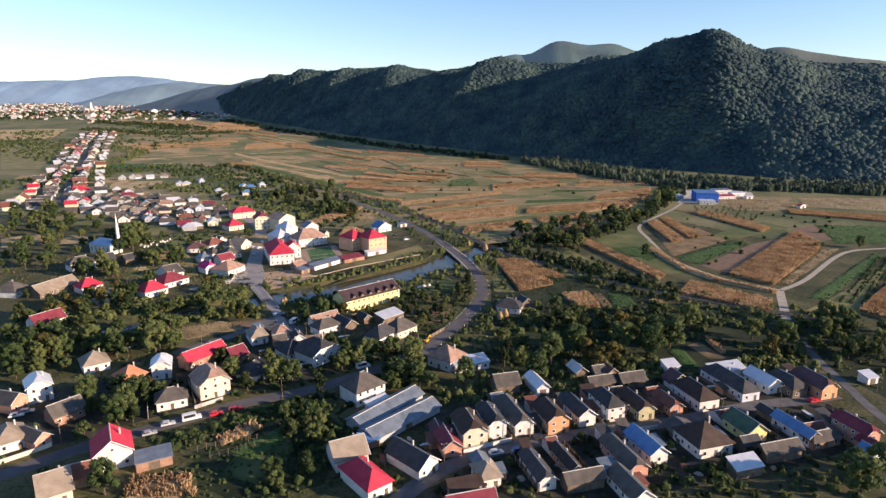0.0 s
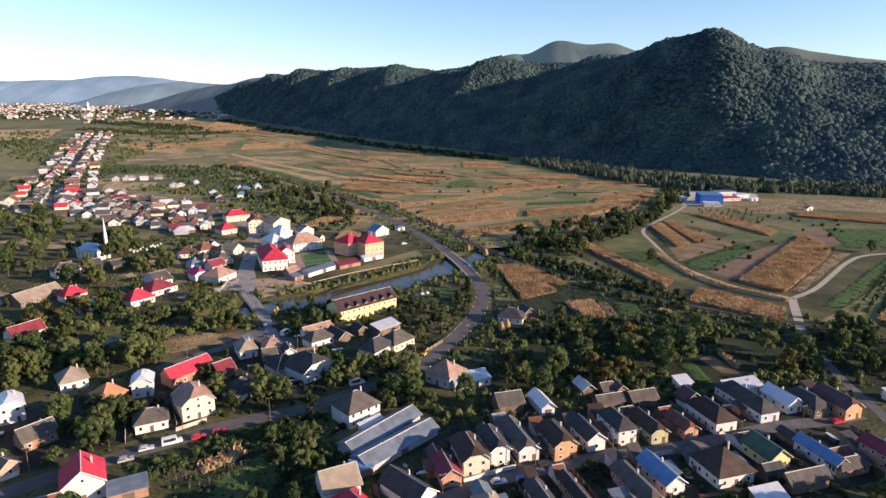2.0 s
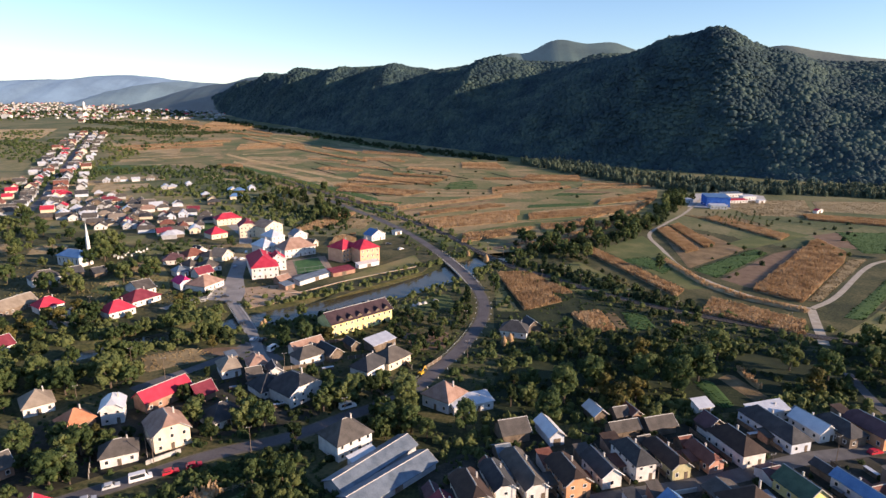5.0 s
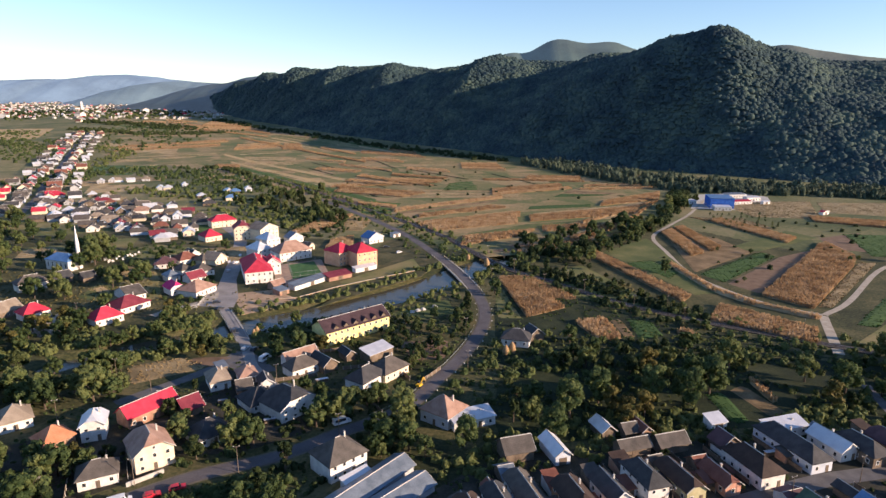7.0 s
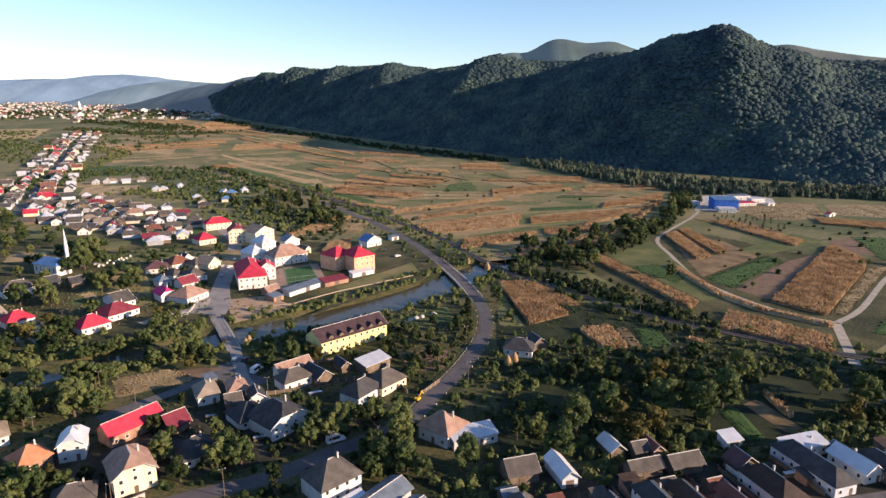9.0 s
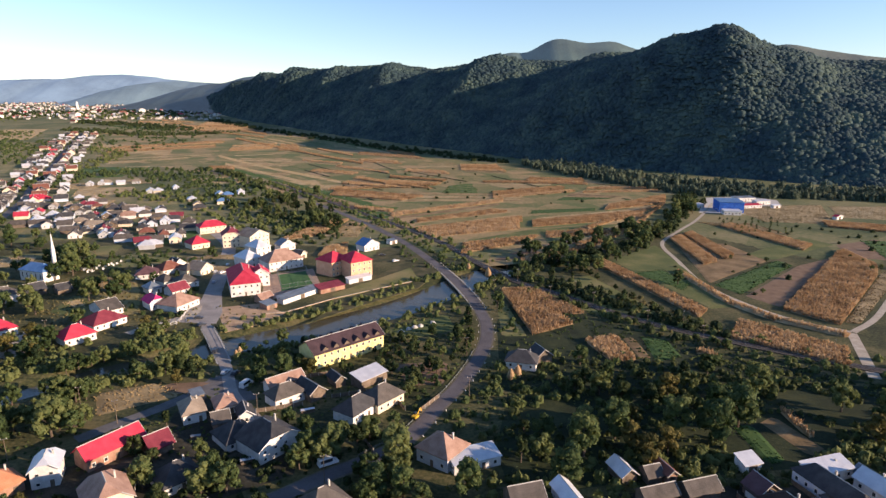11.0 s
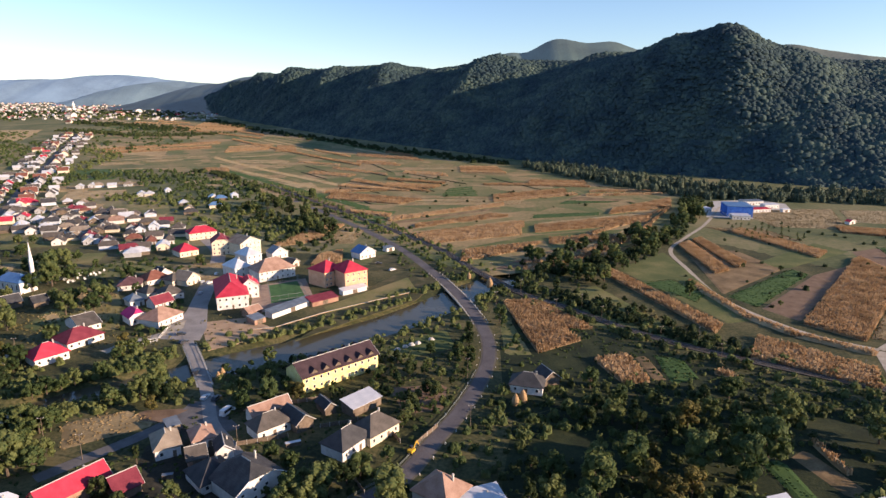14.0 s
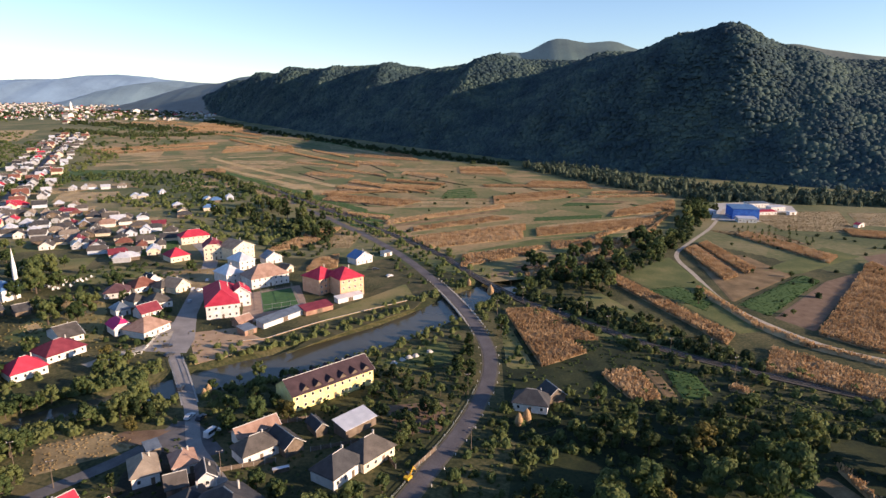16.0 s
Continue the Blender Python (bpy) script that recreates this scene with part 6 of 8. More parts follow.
# the wide strip fields between the railway and the hills
SOUTH = [(-788.9, 1279.9), (-505.9, 1060.3), (-326.5, 893.5), (-164.7, 700.6), (-62.5, 553.3), (-8.1, 455.6), (21.2, 429.3), (64.4, 446.0), (133.1, 521.2), (216.3, 683.9)]
NORTH = [(-1096.7, 2123.7), (-919.0, 2078.3), (-617.0, 1860.2), (-365.6, 1583.8), (-132.0, 1292.7), (9.8, 1135.9), (111.9, 1014.7), (178.5, 878.7), (201.8, 777.9), (226.2, 716.4)]
S_LINE, N_LINE = blend(SOUTH, 201), blend(NORTH, 201)


def between(t, s):
    k = min(200, max(0, t * 200))
    i = min(199, int(k))
    f = k - i
    p = S_LINE[i] * (1 - f) + S_LINE[i + 1] * f
    q = N_LINE[i] * (1 - f) + N_LINE[i + 1] * f
    return tuple(p * (1 - s) + q * s)


bn, bm2 = 100, 12
BV = [(*between(i / bn, k / bm2), 0.0) for k in range(bm2 + 1) for i in range(bn + 1)]
BV = [(x, y, float(rise_of(y)) + 0.07) for x, y, _ in BV]
BF = [(k * (bn + 1) + i, k * (bn + 1) + i + 1, (k + 1) * (bn + 1) + i + 1, (k + 1) * (bn + 1) + i) for k in range(bm2) for i in range(bn)]
M["margins"] = material("field_margin", [(0.098, 0.122, 0.042), (0.170, 0.155, 0.065), (0.310, 0.220, 0.112)], 0.012, 0.95, bump=0.4, bump_scale=1.2, cells=38, fine=24, grain=0.6, plots=0.42)
tagged(new("field_margins", mesh("field_margins", BV, BF, M["margins"])), "grassy margins between the strip fields", "meadow", kind="stuff")
# two stretches with plots of their own
PLOTS_NEAR = [(-141.3, 693.4), (-82.0, 568.8), (20.7, 426.7), (227.8, 696.7), (193.4, 904.0), (72.0, 1110.8), (-194.9, 1274.0), (-278.2, 1137.8)]
PLOTS_WEST = [(-557.9, 1006.7), (-298.9, 887.2), (-256.9, 1049.9), (-396.7, 1461.9), (-814.9, 1870.9), (-729.2, 1319.3)]
fr = random.Random(12)
s0 = 0.0
while s0 < 0.985:
    s1 = min(1.0, s0 + fr.uniform(0.022, 0.055))
    t0 = fr.uniform(0.0, 0.06)
    while t0 < 0.97:
        t1 = min(0.99, t0 + fr.choice([0.04, 0.06, 0.08, 0.1, 0.14, 0.2]))
        sk, sl = fr.uniform(-0.006, 0.006), fr.uniform(-0.016, 0.012)
        kind = fr.choices(["corn", "meadow", "straw", "lush", "soil"], [62, 24, 22, 8, 6] if t0 > 0.42 else [26, 34, 34, 8, 8])[0]
        mid = between((t0 + t1) / 2, (s0 + s1) / 2)
        if not inside(*mid, PLOTS_NEAR) and not inside(*mid, PLOTS_WEST):
            field(kind, [between(t0, max(0, s0 + sk)), between(t1 - 0.004, max(0, s0 + sk + sl)), between(t1 - 0.004, min(1, s1 - 0.003 + sk + sl)), between(t0, min(1, s1 - 0.003 + sk))], 3.0)
        t0 = t1
    s0 = s1

# strips and plots as they lie between the railway and the hills
plot("corn", [(-22.1, 511.4), (58.6, 547.9), (64.8, 607.9), (-36.2, 546.7)], 2.2)
plot("corn", [(-36.6, 552.2), (65.5, 614.6), (36.2, 639.1), (-36.1, 584.4)], 2.2)
plot("corn", [(61.7, 553.4), (163.2, 596.0), (206.4, 667.5), (66.2, 594.9)], 2.2)
plot("lush", [(65.5, 614.6), (139.7, 636.4), (143.7, 655.1), (71.0, 639.4)], 2.2)
plot("corn", [(139.7, 636.4), (217.5, 683.8), (236.0, 742.8), (152.3, 666.9)], 2.2)
plot("corn", [(-54.5, 581.1), (50.0, 670.0), (52.5, 703.9), (-65.6, 609.9)], 2.2)
plot("lush", [(-88.2, 593.2), (-60.4, 572.0), (-52.0, 649.4), (-103.1, 672.6)], 2.2)
plot("corn", [(-141.6, 711.3), (-67.0, 681.2), (-11.9, 726.3), (-140.8, 787.2)], 2.2)
plot("straw", [(-65.8, 681.3), (77.1, 695.3), (95.5, 741.7), (-61.0, 760.8)], 2.2)
plot("corn", [(40.0, 708.3), (139.4, 762.3), (130.0, 812.0), (42.6, 756.4)], 2.2)
plot("lush", [(-15.5, 740.8), (28.7, 751.2), (24.2, 835.6), (-9.6, 811.1)], 2.2)
plot("lush", [(102.3, 695.5), (161.8, 709.3), (192.2, 728.0), (131.6, 757.0)], 2.2)
plot("corn", [(144.3, 752.1), (237.1, 768.2), (254.3, 824.7), (163.0, 812.2)], 2.2)
plot("corn", [(-151.0, 765.3), (-84.7, 787.6), (-19.8, 777.0), (-134.2, 902.5)], 2.2)
plot("soil", [(15.2, 438.5), (83.5, 463.4), (124.8, 503.9), (69.9, 503.2)], 2.2)
plot("lush", [(3.3, 460.4), (53.4, 498.5), (65.4, 522.1), (5.7, 493.4)], 2.2)
plot("meadow", [(-3.3, 495.5), (140.8, 559.8), (144.4, 574.3), (61.1, 547.9)], 2.2)
plot("corn", [(66.5, 512.5), (128.8, 530.4), (143.1, 548.9), (69.7, 537.4)], 2.2)
plot("lush", [(177.7, 696.2), (200.3, 687.9), (202.1, 705.2), (178.9, 714.0)], 2.2)
plot("straw", [(38.8, 823.3), (131.0, 817.9), (120.3, 875.4), (33.2, 874.9)], 2.2)
plot("corn", [(-87.2, 810.6), (-20.7, 811.0), (-6.4, 861.2), (-90.3, 917.6)], 2.2)
plot("meadow", [(-6.2, 835.4), (47.6, 848.4), (60.2, 925.8), (1.5, 917.9)], 2.2)
plot("corn", [(10.3, 965.6), (78.9, 949.4), (69.2, 1067.4), (6.4, 1067.3)], 2.2)
plot("corn", [(88.5, 836.0), (172.8, 824.2), (170.3, 889.5), (98.9, 896.3)], 2.2)
plot("corn", [(-218.5, 964.8), (-140.6, 917.3), (-136.7, 948.7), (-212.4, 999.0)], 4.0)
plot("straw", [(-196.0, 1032.9), (-92.6, 940.8), (-91.4, 973.7), (-182.9, 1067.1)], 4.0)
plot("corn", [(-77.4, 965.3), (-7.0, 933.3), (-11.7, 973.9), (-76.3, 1007.8)], 4.0)
plot("meadow", [(-139.4, 1033.0), (-79.5, 990.8), (-79.5, 1050.1), (-136.4, 1084.5)], 4.0)
plot("corn", [(-267.4, 1093.2), (-178.6, 1041.5), (-180.9, 1084.5), (-265.7, 1128.8)], 4.0)
plot("corn", [(-168.8, 1102.0), (-85.6, 1067.2), (-94.2, 1110.8), (-170.4, 1146.9)], 4.0)
plot("straw", [(-64.1, 1033.2), (6.3, 1033.3), (1.6, 1093.2), (-62.9, 1093.2)], 4.0)
plot("corn", [(-352.2, 1274.6), (-305.5, 1274.4), (-338.5, 1386.6), (-376.6, 1386.8)], 4.0)
plot("corn", [(-185.7, 1213.2), (-50.0, 1137.7), (-62.7, 1184.0), (-187.6, 1263.6)], 4.0)
plot("corn", [(-665.9, 1224.2), (-495.3, 1329.4), (-522.2, 1475.9), (-717.0, 1319.2)], 4.0)
plot("straw", [(-571.7, 1049.5), (-490.3, 1119.8), (-433.8, 1223.6), (-614.6, 1128.9)], 4.0)
plot("meadow", [(-407.6, 939.6), (-361.9, 1032.7), (-405.9, 1175.1), (-456.2, 1075.6)], 4.0)
plot("corn", [(-444.4, 1254.0), (-370.1, 1317.8), (-389.6, 1411.2), (-476.6, 1363.7)], 4.0)
plot("straw", [(-357.1, 1032.7), (-262.2, 1032.8), (-278.2, 1137.8), (-388.9, 1156.3)], 4.0)
plot("meadow", [(-393.2, 1137.9), (-330.3, 1175.0), (-346.5, 1253.7), (-425.9, 1233.6)], 4.0)
plot("corn", [(-349.6, 924.1), (-303.7, 901.7), (-352.4, 1032.7), (-395.2, 1032.6)], 4.0)
plot("corn", [(-741.5, 1737.9), (-533.6, 1735.4), (-628.3, 1930.3), (-787.3, 2022.0)], 4.0)
plot("straw", [(-493.5, 1603.8), (-341.9, 1515.2), (-390.8, 1633.9), (-523.1, 1700.7)], 4.0)
# narrow dark strips between the plots
for a, b in (((-266.6, 1203.6), (-167.4, 1093.2)), ((-191.2, 1058.5), (-91.8, 932.9)), ((-138.6, 1102.0), (-91.3, 982.2)), ((-59.4, 957.1), (18.4, 848.3)), ((51.4, 918.2), (114.2, 778.0)), ((-107.3, 735.2), (-83.0, 689.6)), ((-226.8, 981.8), (-169.9, 895.0)), ((21.7, 1110.8), (59.1, 1024.9)), ((-89.6, 910.1), (-21.4, 782.5)), ((178.9, 714.0), (198.4, 692.1)), ((-116.8, 810.4), (-82.4, 765.9)), ((175.3, 836.5), (197.3, 818.3)), ((62.3, 746.4), (101.6, 736.9)), ((-241.5, 1067.1), (-172.6, 965.0))):
    side = Vector((b[1] - a[1], a[0] - b[0])).normalized() * 2.2
    field("ditch", [a, b, (b[0] + side.x, b[1] + side.y), (a[0] + side.x, a[1] + side.y)], 3.0)

# meadows up the valley beside the long street
for kind, corner in (("meadow", [(-701.6, 916.5), (-641.8, 919.3), (-927.2, 1420.9), (-1071.6, 1415.6)]), ("straw", [(-1090.9, 1441.8), (-988.3, 1473.1), (-1127.8, 1762.0), (-1295.1, 1718.5)]), ("straw", [(-729.6, 1282.0), (-529.6, 1183.3), (-572.7, 1310.5), (-775.4, 1400.3)]),
                     ("lush", [(-547.6, 923.5), (-460.1, 962.1), (-475.7, 1016.2), (-579.2, 1011.7)]), ("straw", [(-414.5, 705.0), (-353.2, 733.0), (-386.5, 788.3), (-446.2, 773.8)]), ("straw", [(-319.2, 403.4), (-301.5, 431.3), (-323.3, 450.8), (-343.3, 435.8)])):
    field(kind, corner, 4.0)

pr = random.Random(31)
for k in range(60):
    x0, y0 = pr.uniform(-2500, -350), pr.uniform(1750, 3500)
    if x0 / y0 < -0.25:
        lx, ly, sk = pr.uniform(60, 220), pr.uniform(60, 200), pr.uniform(-60, 60)
        field(pr.choice(["meadow", "straw", "meadow", "lush"]), [(x0, y0), (x0 + lx, y0 + sk), (x0 + lx, y0 + ly + sk), (x0, y0 + ly)], 14.0)

# the fields round the gravel tracks
field("corn", [(87.1, 442.9), (116.6, 337.7), (124.4, 348.6), (95.4, 453.1)])
field("corn", [(119.9, 312.0), (153.3, 283.0), (163.2, 300.9), (134.4, 335.9)])
field("meadow", [(100.6, 447.3), (127.6, 351.2), (141.0, 354.2), (145.1, 494.2)])
field("lush", [(106.3, 418.0), (124.7, 380.6), (134.5, 394.4), (128.3, 425.8)])
field("corn", [(161.5, 511.9), (157.0, 435.9), (170.4, 445.8), (175.3, 525.4)])
field("corn", [(177.6, 528.1), (176.1, 449.9), (187.6, 462.5), (187.8, 536.6)])
field("corn", [(219.8, 560.8), (242.1, 477.2), (257.2, 493.5), (234.1, 573.5)])
field("lush", [(145.3, 393.2), (153.1, 374.5), (214.3, 437.8), (210.3, 451.1)])
field("soil", [(153.6, 373.1), (163.0, 353.6), (253.1, 460.6), (215.1, 436.0)])
field("corn", [(162.6, 351.1), (177.9, 329.5), (249.5, 412.7), (258.1, 467.0)])
field("corn", [(258.8, 469.2), (251.5, 416.1), (265.7, 437.8), (270.1, 478.2)])
field("straw", [(181.5, 333.0), (188.1, 331.0), (271.9, 423.6), (259.0, 423.2)])
field("lush", [(185.0, 308.2), (192.4, 303.7), (290.4, 404.4), (285.9, 410.6)])
field("meadow", [(161.8, 278.4), (190.9, 274.6), (272.1, 377.0), (193.3, 303.7)])
field("corn", [(197.6, 285.3), (207.5, 268.3), (265.5, 333.5), (236.3, 325.0)])
field("straw", [(266.8, 664.6), (267.4, 584.3), (321.9, 573.7), (369.6, 677.0)])
field("lush", [(302.2, 512.0), (277.3, 438.2), (327.2, 439.9), (372.5, 504.7)])
field("corn", [(316.7, 586.2), (309.0, 561.1), (383.0, 519.9), (402.1, 547.3)])
field("soil", [(275.2, 496.5), (261.8, 461.0), (284.2, 449.8), (319.7, 517.6)])
field("straw", [(371.3, 668.7), (344.2, 607.2), (440.2, 572.0), (508.9, 665.9)])
field("meadow", [(186.9, 458.3), (209.4, 451.1), (275.2, 496.5), (266.4, 526.0)])
field("straw", [(207.2, 582.0), (216.7, 563.7), (261.4, 525.9), (253.7, 577.4)])
field("dry", [(161.4, 502.0), (143.9, 394.7), (204.3, 448.9), (197.6, 498.5)])
# the ground between highway and railway
field("corn", [(25.2, 379.1), (34.2, 313.7), (55.4, 328.6), (38.6, 381.9)])
field("corn", [(38.6, 381.9), (49.4, 340.7), (63.3, 343.0), (43.9, 379.5)])
field("meadow", [(21.6, 364.6), (19.5, 311.3), (33.3, 311.7), (26.6, 357.2)])
field("corn", [(55.6, 307.6), (61.9, 286.2), (72.6, 288.1), (70.6, 313.0)])
field("dry", [(72.6, 312.5), (73.9, 287.3), (79.5, 289.5), (78.6, 314.2)])
field("lush", [(80.9, 313.2), (79.2, 285.7), (92.3, 291.9), (92.4, 311.4)])
field("corn", [(98.8, 295.5), (105.9, 291.3), (105.3, 296.5), (102.5, 299.2)])
# gardens and plots in the village
field("soil", [(-25.0, 283.0), (-16.5, 262.0), (-3.0, 264.5), (-1.0, 286.5)])
field("straw", [(-116.2, 238.0), (-92.4, 254.8), (-108.9, 263.9), (-126.3, 255.0)])
field("soil", [(-102.7, 253.4), (-92.6, 255.1), (-84.8, 266.8), (-106.6, 263.6)])
field("corn", [(-84.3, 132.3), (-65.7, 132.9), (-72.1, 142.5), (-86.7, 140.5)])
field("corn", [(-68.8, 157.3), (-60.0, 166.6), (-63.1, 170.6), (-72.2, 161.6)])
field("lush", [(-66.4, 154.4), (-56.3, 148.9), (-49.1, 164.2), (-55.6, 168.8)])
field("corn", [(-129.5, 498.2), (-104.3, 515.8), (-91.7, 580.9), (-110.0, 569.1)])
field("straw", [(-103.9, 514.1), (-73.2, 511.4), (-72.2, 559.3), (-89.9, 578.6)])
field("corn", [(-90.3, 448.7), (-72.1, 458.3), (-77.5, 491.5), (-90.1, 478.9)])
field("corn", [(107.7, 247.7), (107.9, 230.6), (110.7, 231.8), (110.2, 247.8)])
field("dry", [(96.8, 241.0), (102.9, 218.4), (110.7, 224.0), (104.7, 246.4)])
field("lush", [(87.4, 237.7), (88.8, 215.4), (95.2, 218.2), (95.2, 239.7)])
field("soil", [(-186.2, 359.7), (-165.4, 339.0), (-158.3, 352.9), (-179.9, 371.7)])
field("straw", [(-201.8, 384.0), (-182.7, 371.6), (-178.5, 389.1), (-201.5, 408.0)])

M["weed"] = material("dry_weeds", [(0.045, 0.048, 0.018), (0.085, 0.08, 0.03), (0.14, 0.12, 0.05)], 0.3, 0.9, spread=0.2)
field("meadow", [(-197.3, 338.3), (-170.0, 323.5), (-171.6, 349.1), (-201.9, 367.1)])
field("meadow", [(-171.2, 352.6), (-165.3, 368.0), (-190.8, 408.3), (-204.6, 393.2)])
field("meadow", [(-232.8, 435.2), (-195.1, 418.8), (-178.3, 451.6), (-215.3, 461.4)])
field("meadow", [(-32.1, 318.1), (-21.9, 305.4), (1.7, 318.9), (-3.1, 342.8)])
field("meadow", [(-66.2, 370.3), (-61.5, 361.1), (-18.6, 397.6), (-26.9, 428.6)])
field("meadow", [(34.9, 371.9), (67.5, 344.3), (113.6, 304.9), (79.8, 413.6)])
field("meadow", [(-177.1, 329.0), (-150.1, 337.3), (-165.6, 365.2), (-191.5, 372.6)])
field("straw", [(-189.0, 342.1), (-181.7, 348.4), (-195.0, 361.0), (-200.7, 354.2)])
vr = random.Random(5)
for k in range(46):
    x0, y0 = vr.uniform(-640, -150), vr.uniform(400, 980)
    if -0.78 < x0 / y0 < -0.22:
        lx, ly, tt = vr.uniform(18, 55), vr.uniform(15, 50), vr.choice([0.3, 0.35, 0.42])
        c, s = math.cos(tt), math.sin(tt)
        field(vr.choice(["meadow", "straw", "meadow", "lush", "straw"]), [(x0, y0), (x0 + lx * c, y0 + lx * s), (x0 + lx * c - ly * s, y0 + lx * s + ly * c), (x0 - ly * s, y0 + ly * c)], 3.0)

# ---- woods, hedges and shrubs too many to count ----
def leaf_batch(name, centres, radii, heights, leaves, size, mat, text, category, seed):
    """Crowns and shrubs of many small leaf clumps in one mesh."""
    r = np.random.default_rng(seed)
    n = len(centres)
    d = r.normal(size=(n, leaves, 3))
    d[..., 2] = np.abs(d[..., 2]) * 0.9 + 0.05 * d[..., 2]
    d /= np.linalg.norm(d, axis=-1, keepdims=True)
    lump = 0.75 + 0.35 * np.sin(d[..., 0] * 5 + r.uniform(0, 6, (n, 1))) * np.sin(d[..., 1] * 5 + r.uniform(0, 6, (n, 1)))
    scale = np.stack([radii, radii, heights], -1)[:, None, :]
    p = centres[:, None, :] + d * scale * (lump * r.uniform(0.6, 1.05, (n, leaves)))[..., None]
    nr = d + r.normal(scale=0.28, size=d.shape)
    nr /= np.linalg.norm(nr, axis=-1, keepdims=True)
    s = np.cross(nr, r.normal(size=d.shape))
    s /= np.linalg.norm(s, axis=-1, keepdims=True)
    t = np.cross(nr, s)
    k = (radii[:, None] * size * r.uniform(0.6, 1.3, (n, leaves)))[..., None]
    V = np.stack([p - s * k, p - t * k * 0.8, p + s * k, p + t * k * 0.8], 2).reshape(-1, 3)
    F = np.arange(len(V)).reshape(-1, 4)
    low = centres.copy()
    low[:, 2] -= heights * 0.25
    DV, DF = dome_batch(low, radii * 0.74, heights * 0.98, r)
    DF = np.concatenate([DF, DF[:, 2:]], 1)
    tri = np.stack([DF[:, 0], DF[:, 1], DF[:, 2]], -1)
    V, F = np.concatenate([V, DV]), np.concatenate([np.stack([F[:, 0], F[:, 1], F[:, 2]], -1), np.stack([F[:, 0], F[:, 2], F[:, 3]], -1), tri + len(V)])
    return tagged(new(name, np_mesh(name, V, F, mat)), text, category, kind="stuff")


def strip_points(line, width, count, seed, clear=3.0):
    """Random places in a band along a line, off houses and roads."""
    r = random.Random(seed)
    out = []
    for _ in range(count * 4):
        if len(out) >= count:
            break
        i = r.randrange(len(line) - 1)
        p = Vector(line[i][:2]).lerp(Vector(line[i + 1][:2]), r.random())
        x, y = p.x + r.uniform(-width, width), p.y + r.uniform(-width, width)
        if all((x - cx) ** 2 + (y - cy) ** 2 > (q + 0.5) ** 2 for cx, cy, q in TAKEN) and all(distance_to(l[::3], np.array(x), np.array(y)) > w - clear for l, w in ROOM):
            out.append((x, y))
    return out


def shrubs(name, line, width, count, seed, rad, tall, mat, text, leaves=60, size=0.22, category="shrubs", clear=2.0):
    pts = strip_points(line, width, count, seed, clear)
    if not pts:
        return
    r = np.random.default_rng(seed)
    P = np.array(pts)
    R = r.uniform(*rad, len(P))
    Hh = R * r.uniform(*tall, len(P))
    C = np.stack([P[:, 0], P[:, 1], rise_of(P[:, 1]) + Hh * 0.25], -1)
    leaf_batch(name, C, R, Hh, leaves, size, M[mat], text, category, seed)


shrubs("riverside_wood", smooth_line([(121.4, 1058.9), (173.1, 939.7), (221.5, 826.6), (270.1, 748.2), (333.1, 735.5), (407.2, 723.7), (484.8, 694.6), (577.2, 668.6)], 10), 16, 420, 21, (3.0, 5.5), (1.4, 2.4), "leaf_grey", "belt of grey-green riverside trees at the foot of the hill", 70, 0.2, "riverside wood")
shrubs("hill_foot_wood", smooth_line([(150, 1075), (195, 985), (245, 905), (285, 840), (330, 795), (390, 780), (450, 755), (530, 735), (640, 700)], 10), 26, 420, 60, (3.2, 6.0), (1.2, 2.2), "leaf_grey", "grey-green trees between river and hill", 60, 0.21, "riverside wood")
shrubs("far_riverside_wood", smooth_line([(-786.0, 2083.3), (-489.4, 1711.7), (-290.8, 1498.3), (-135.4, 1326.4), (-11.9, 1202.7), (90.0, 1093.2)], 14), 22, 420, 22, (3.0, 6.0), (0.8, 1.3), "leaf_dark", "belt of dark trees along the foot of the hills", 46, 0.24, "riverside wood")
shrubs("railway_hedge", RAIL_L, 11, 420, 23, (1.0, 2.4), (0.9, 1.5), "leaf", "overgrown shrubs along the railway", 50, 0.22, "hedge", 1.5)
shrubs("railway_thicket", smooth_line([(20.6, 415.0), (56.2, 384.2), (84.2, 344.9), (113.3, 312.8)]), 14, 130, 24, (1.4, 3.2), (0.9, 1.4), "leaf_dark", "dark thicket beside the railway", 70, 0.2, "thicket", 1.5)
shrubs("river_bank_shrubs", RIVER_L, 20, 420, 25, (0.8, 2.2), (0.8, 1.4), "leaf", "wild shrubs and reeds on the river bank", 50, 0.22, "shrubs", 1.0)
shrubs("road_verge_shrubs", ROADS["road_highway"], 14, 300, 26, (0.8, 2.2), (0.8, 1.4), "leaf", "bushes along the road verge", 50, 0.22, "shrubs", 1.0)
shrubs("orchard_undergrowth", smooth_line([(18.2, 245.0), (47.6, 245.9), (84.4, 247.0), (130.4, 242.0), (155.7, 249.2)]), 40, 520, 27, (0.6, 2.0), (0.7, 1.3), "leaf_dark", "rough undergrowth between orchard trees", 46, 0.24, "undergrowth")
shrubs("orchard_bushes", smooth_line([(22.0, 232.0), (40.0, 262.0), (70.0, 270.0), (100.0, 258.0), (140.0, 250.0), (150.0, 262.0)]), 26, 170, 68, (1.0, 2.4), (0.9, 1.5), "leaf", "olive bushes and saplings in the rough orchard", 56, 0.22, "shrubs")
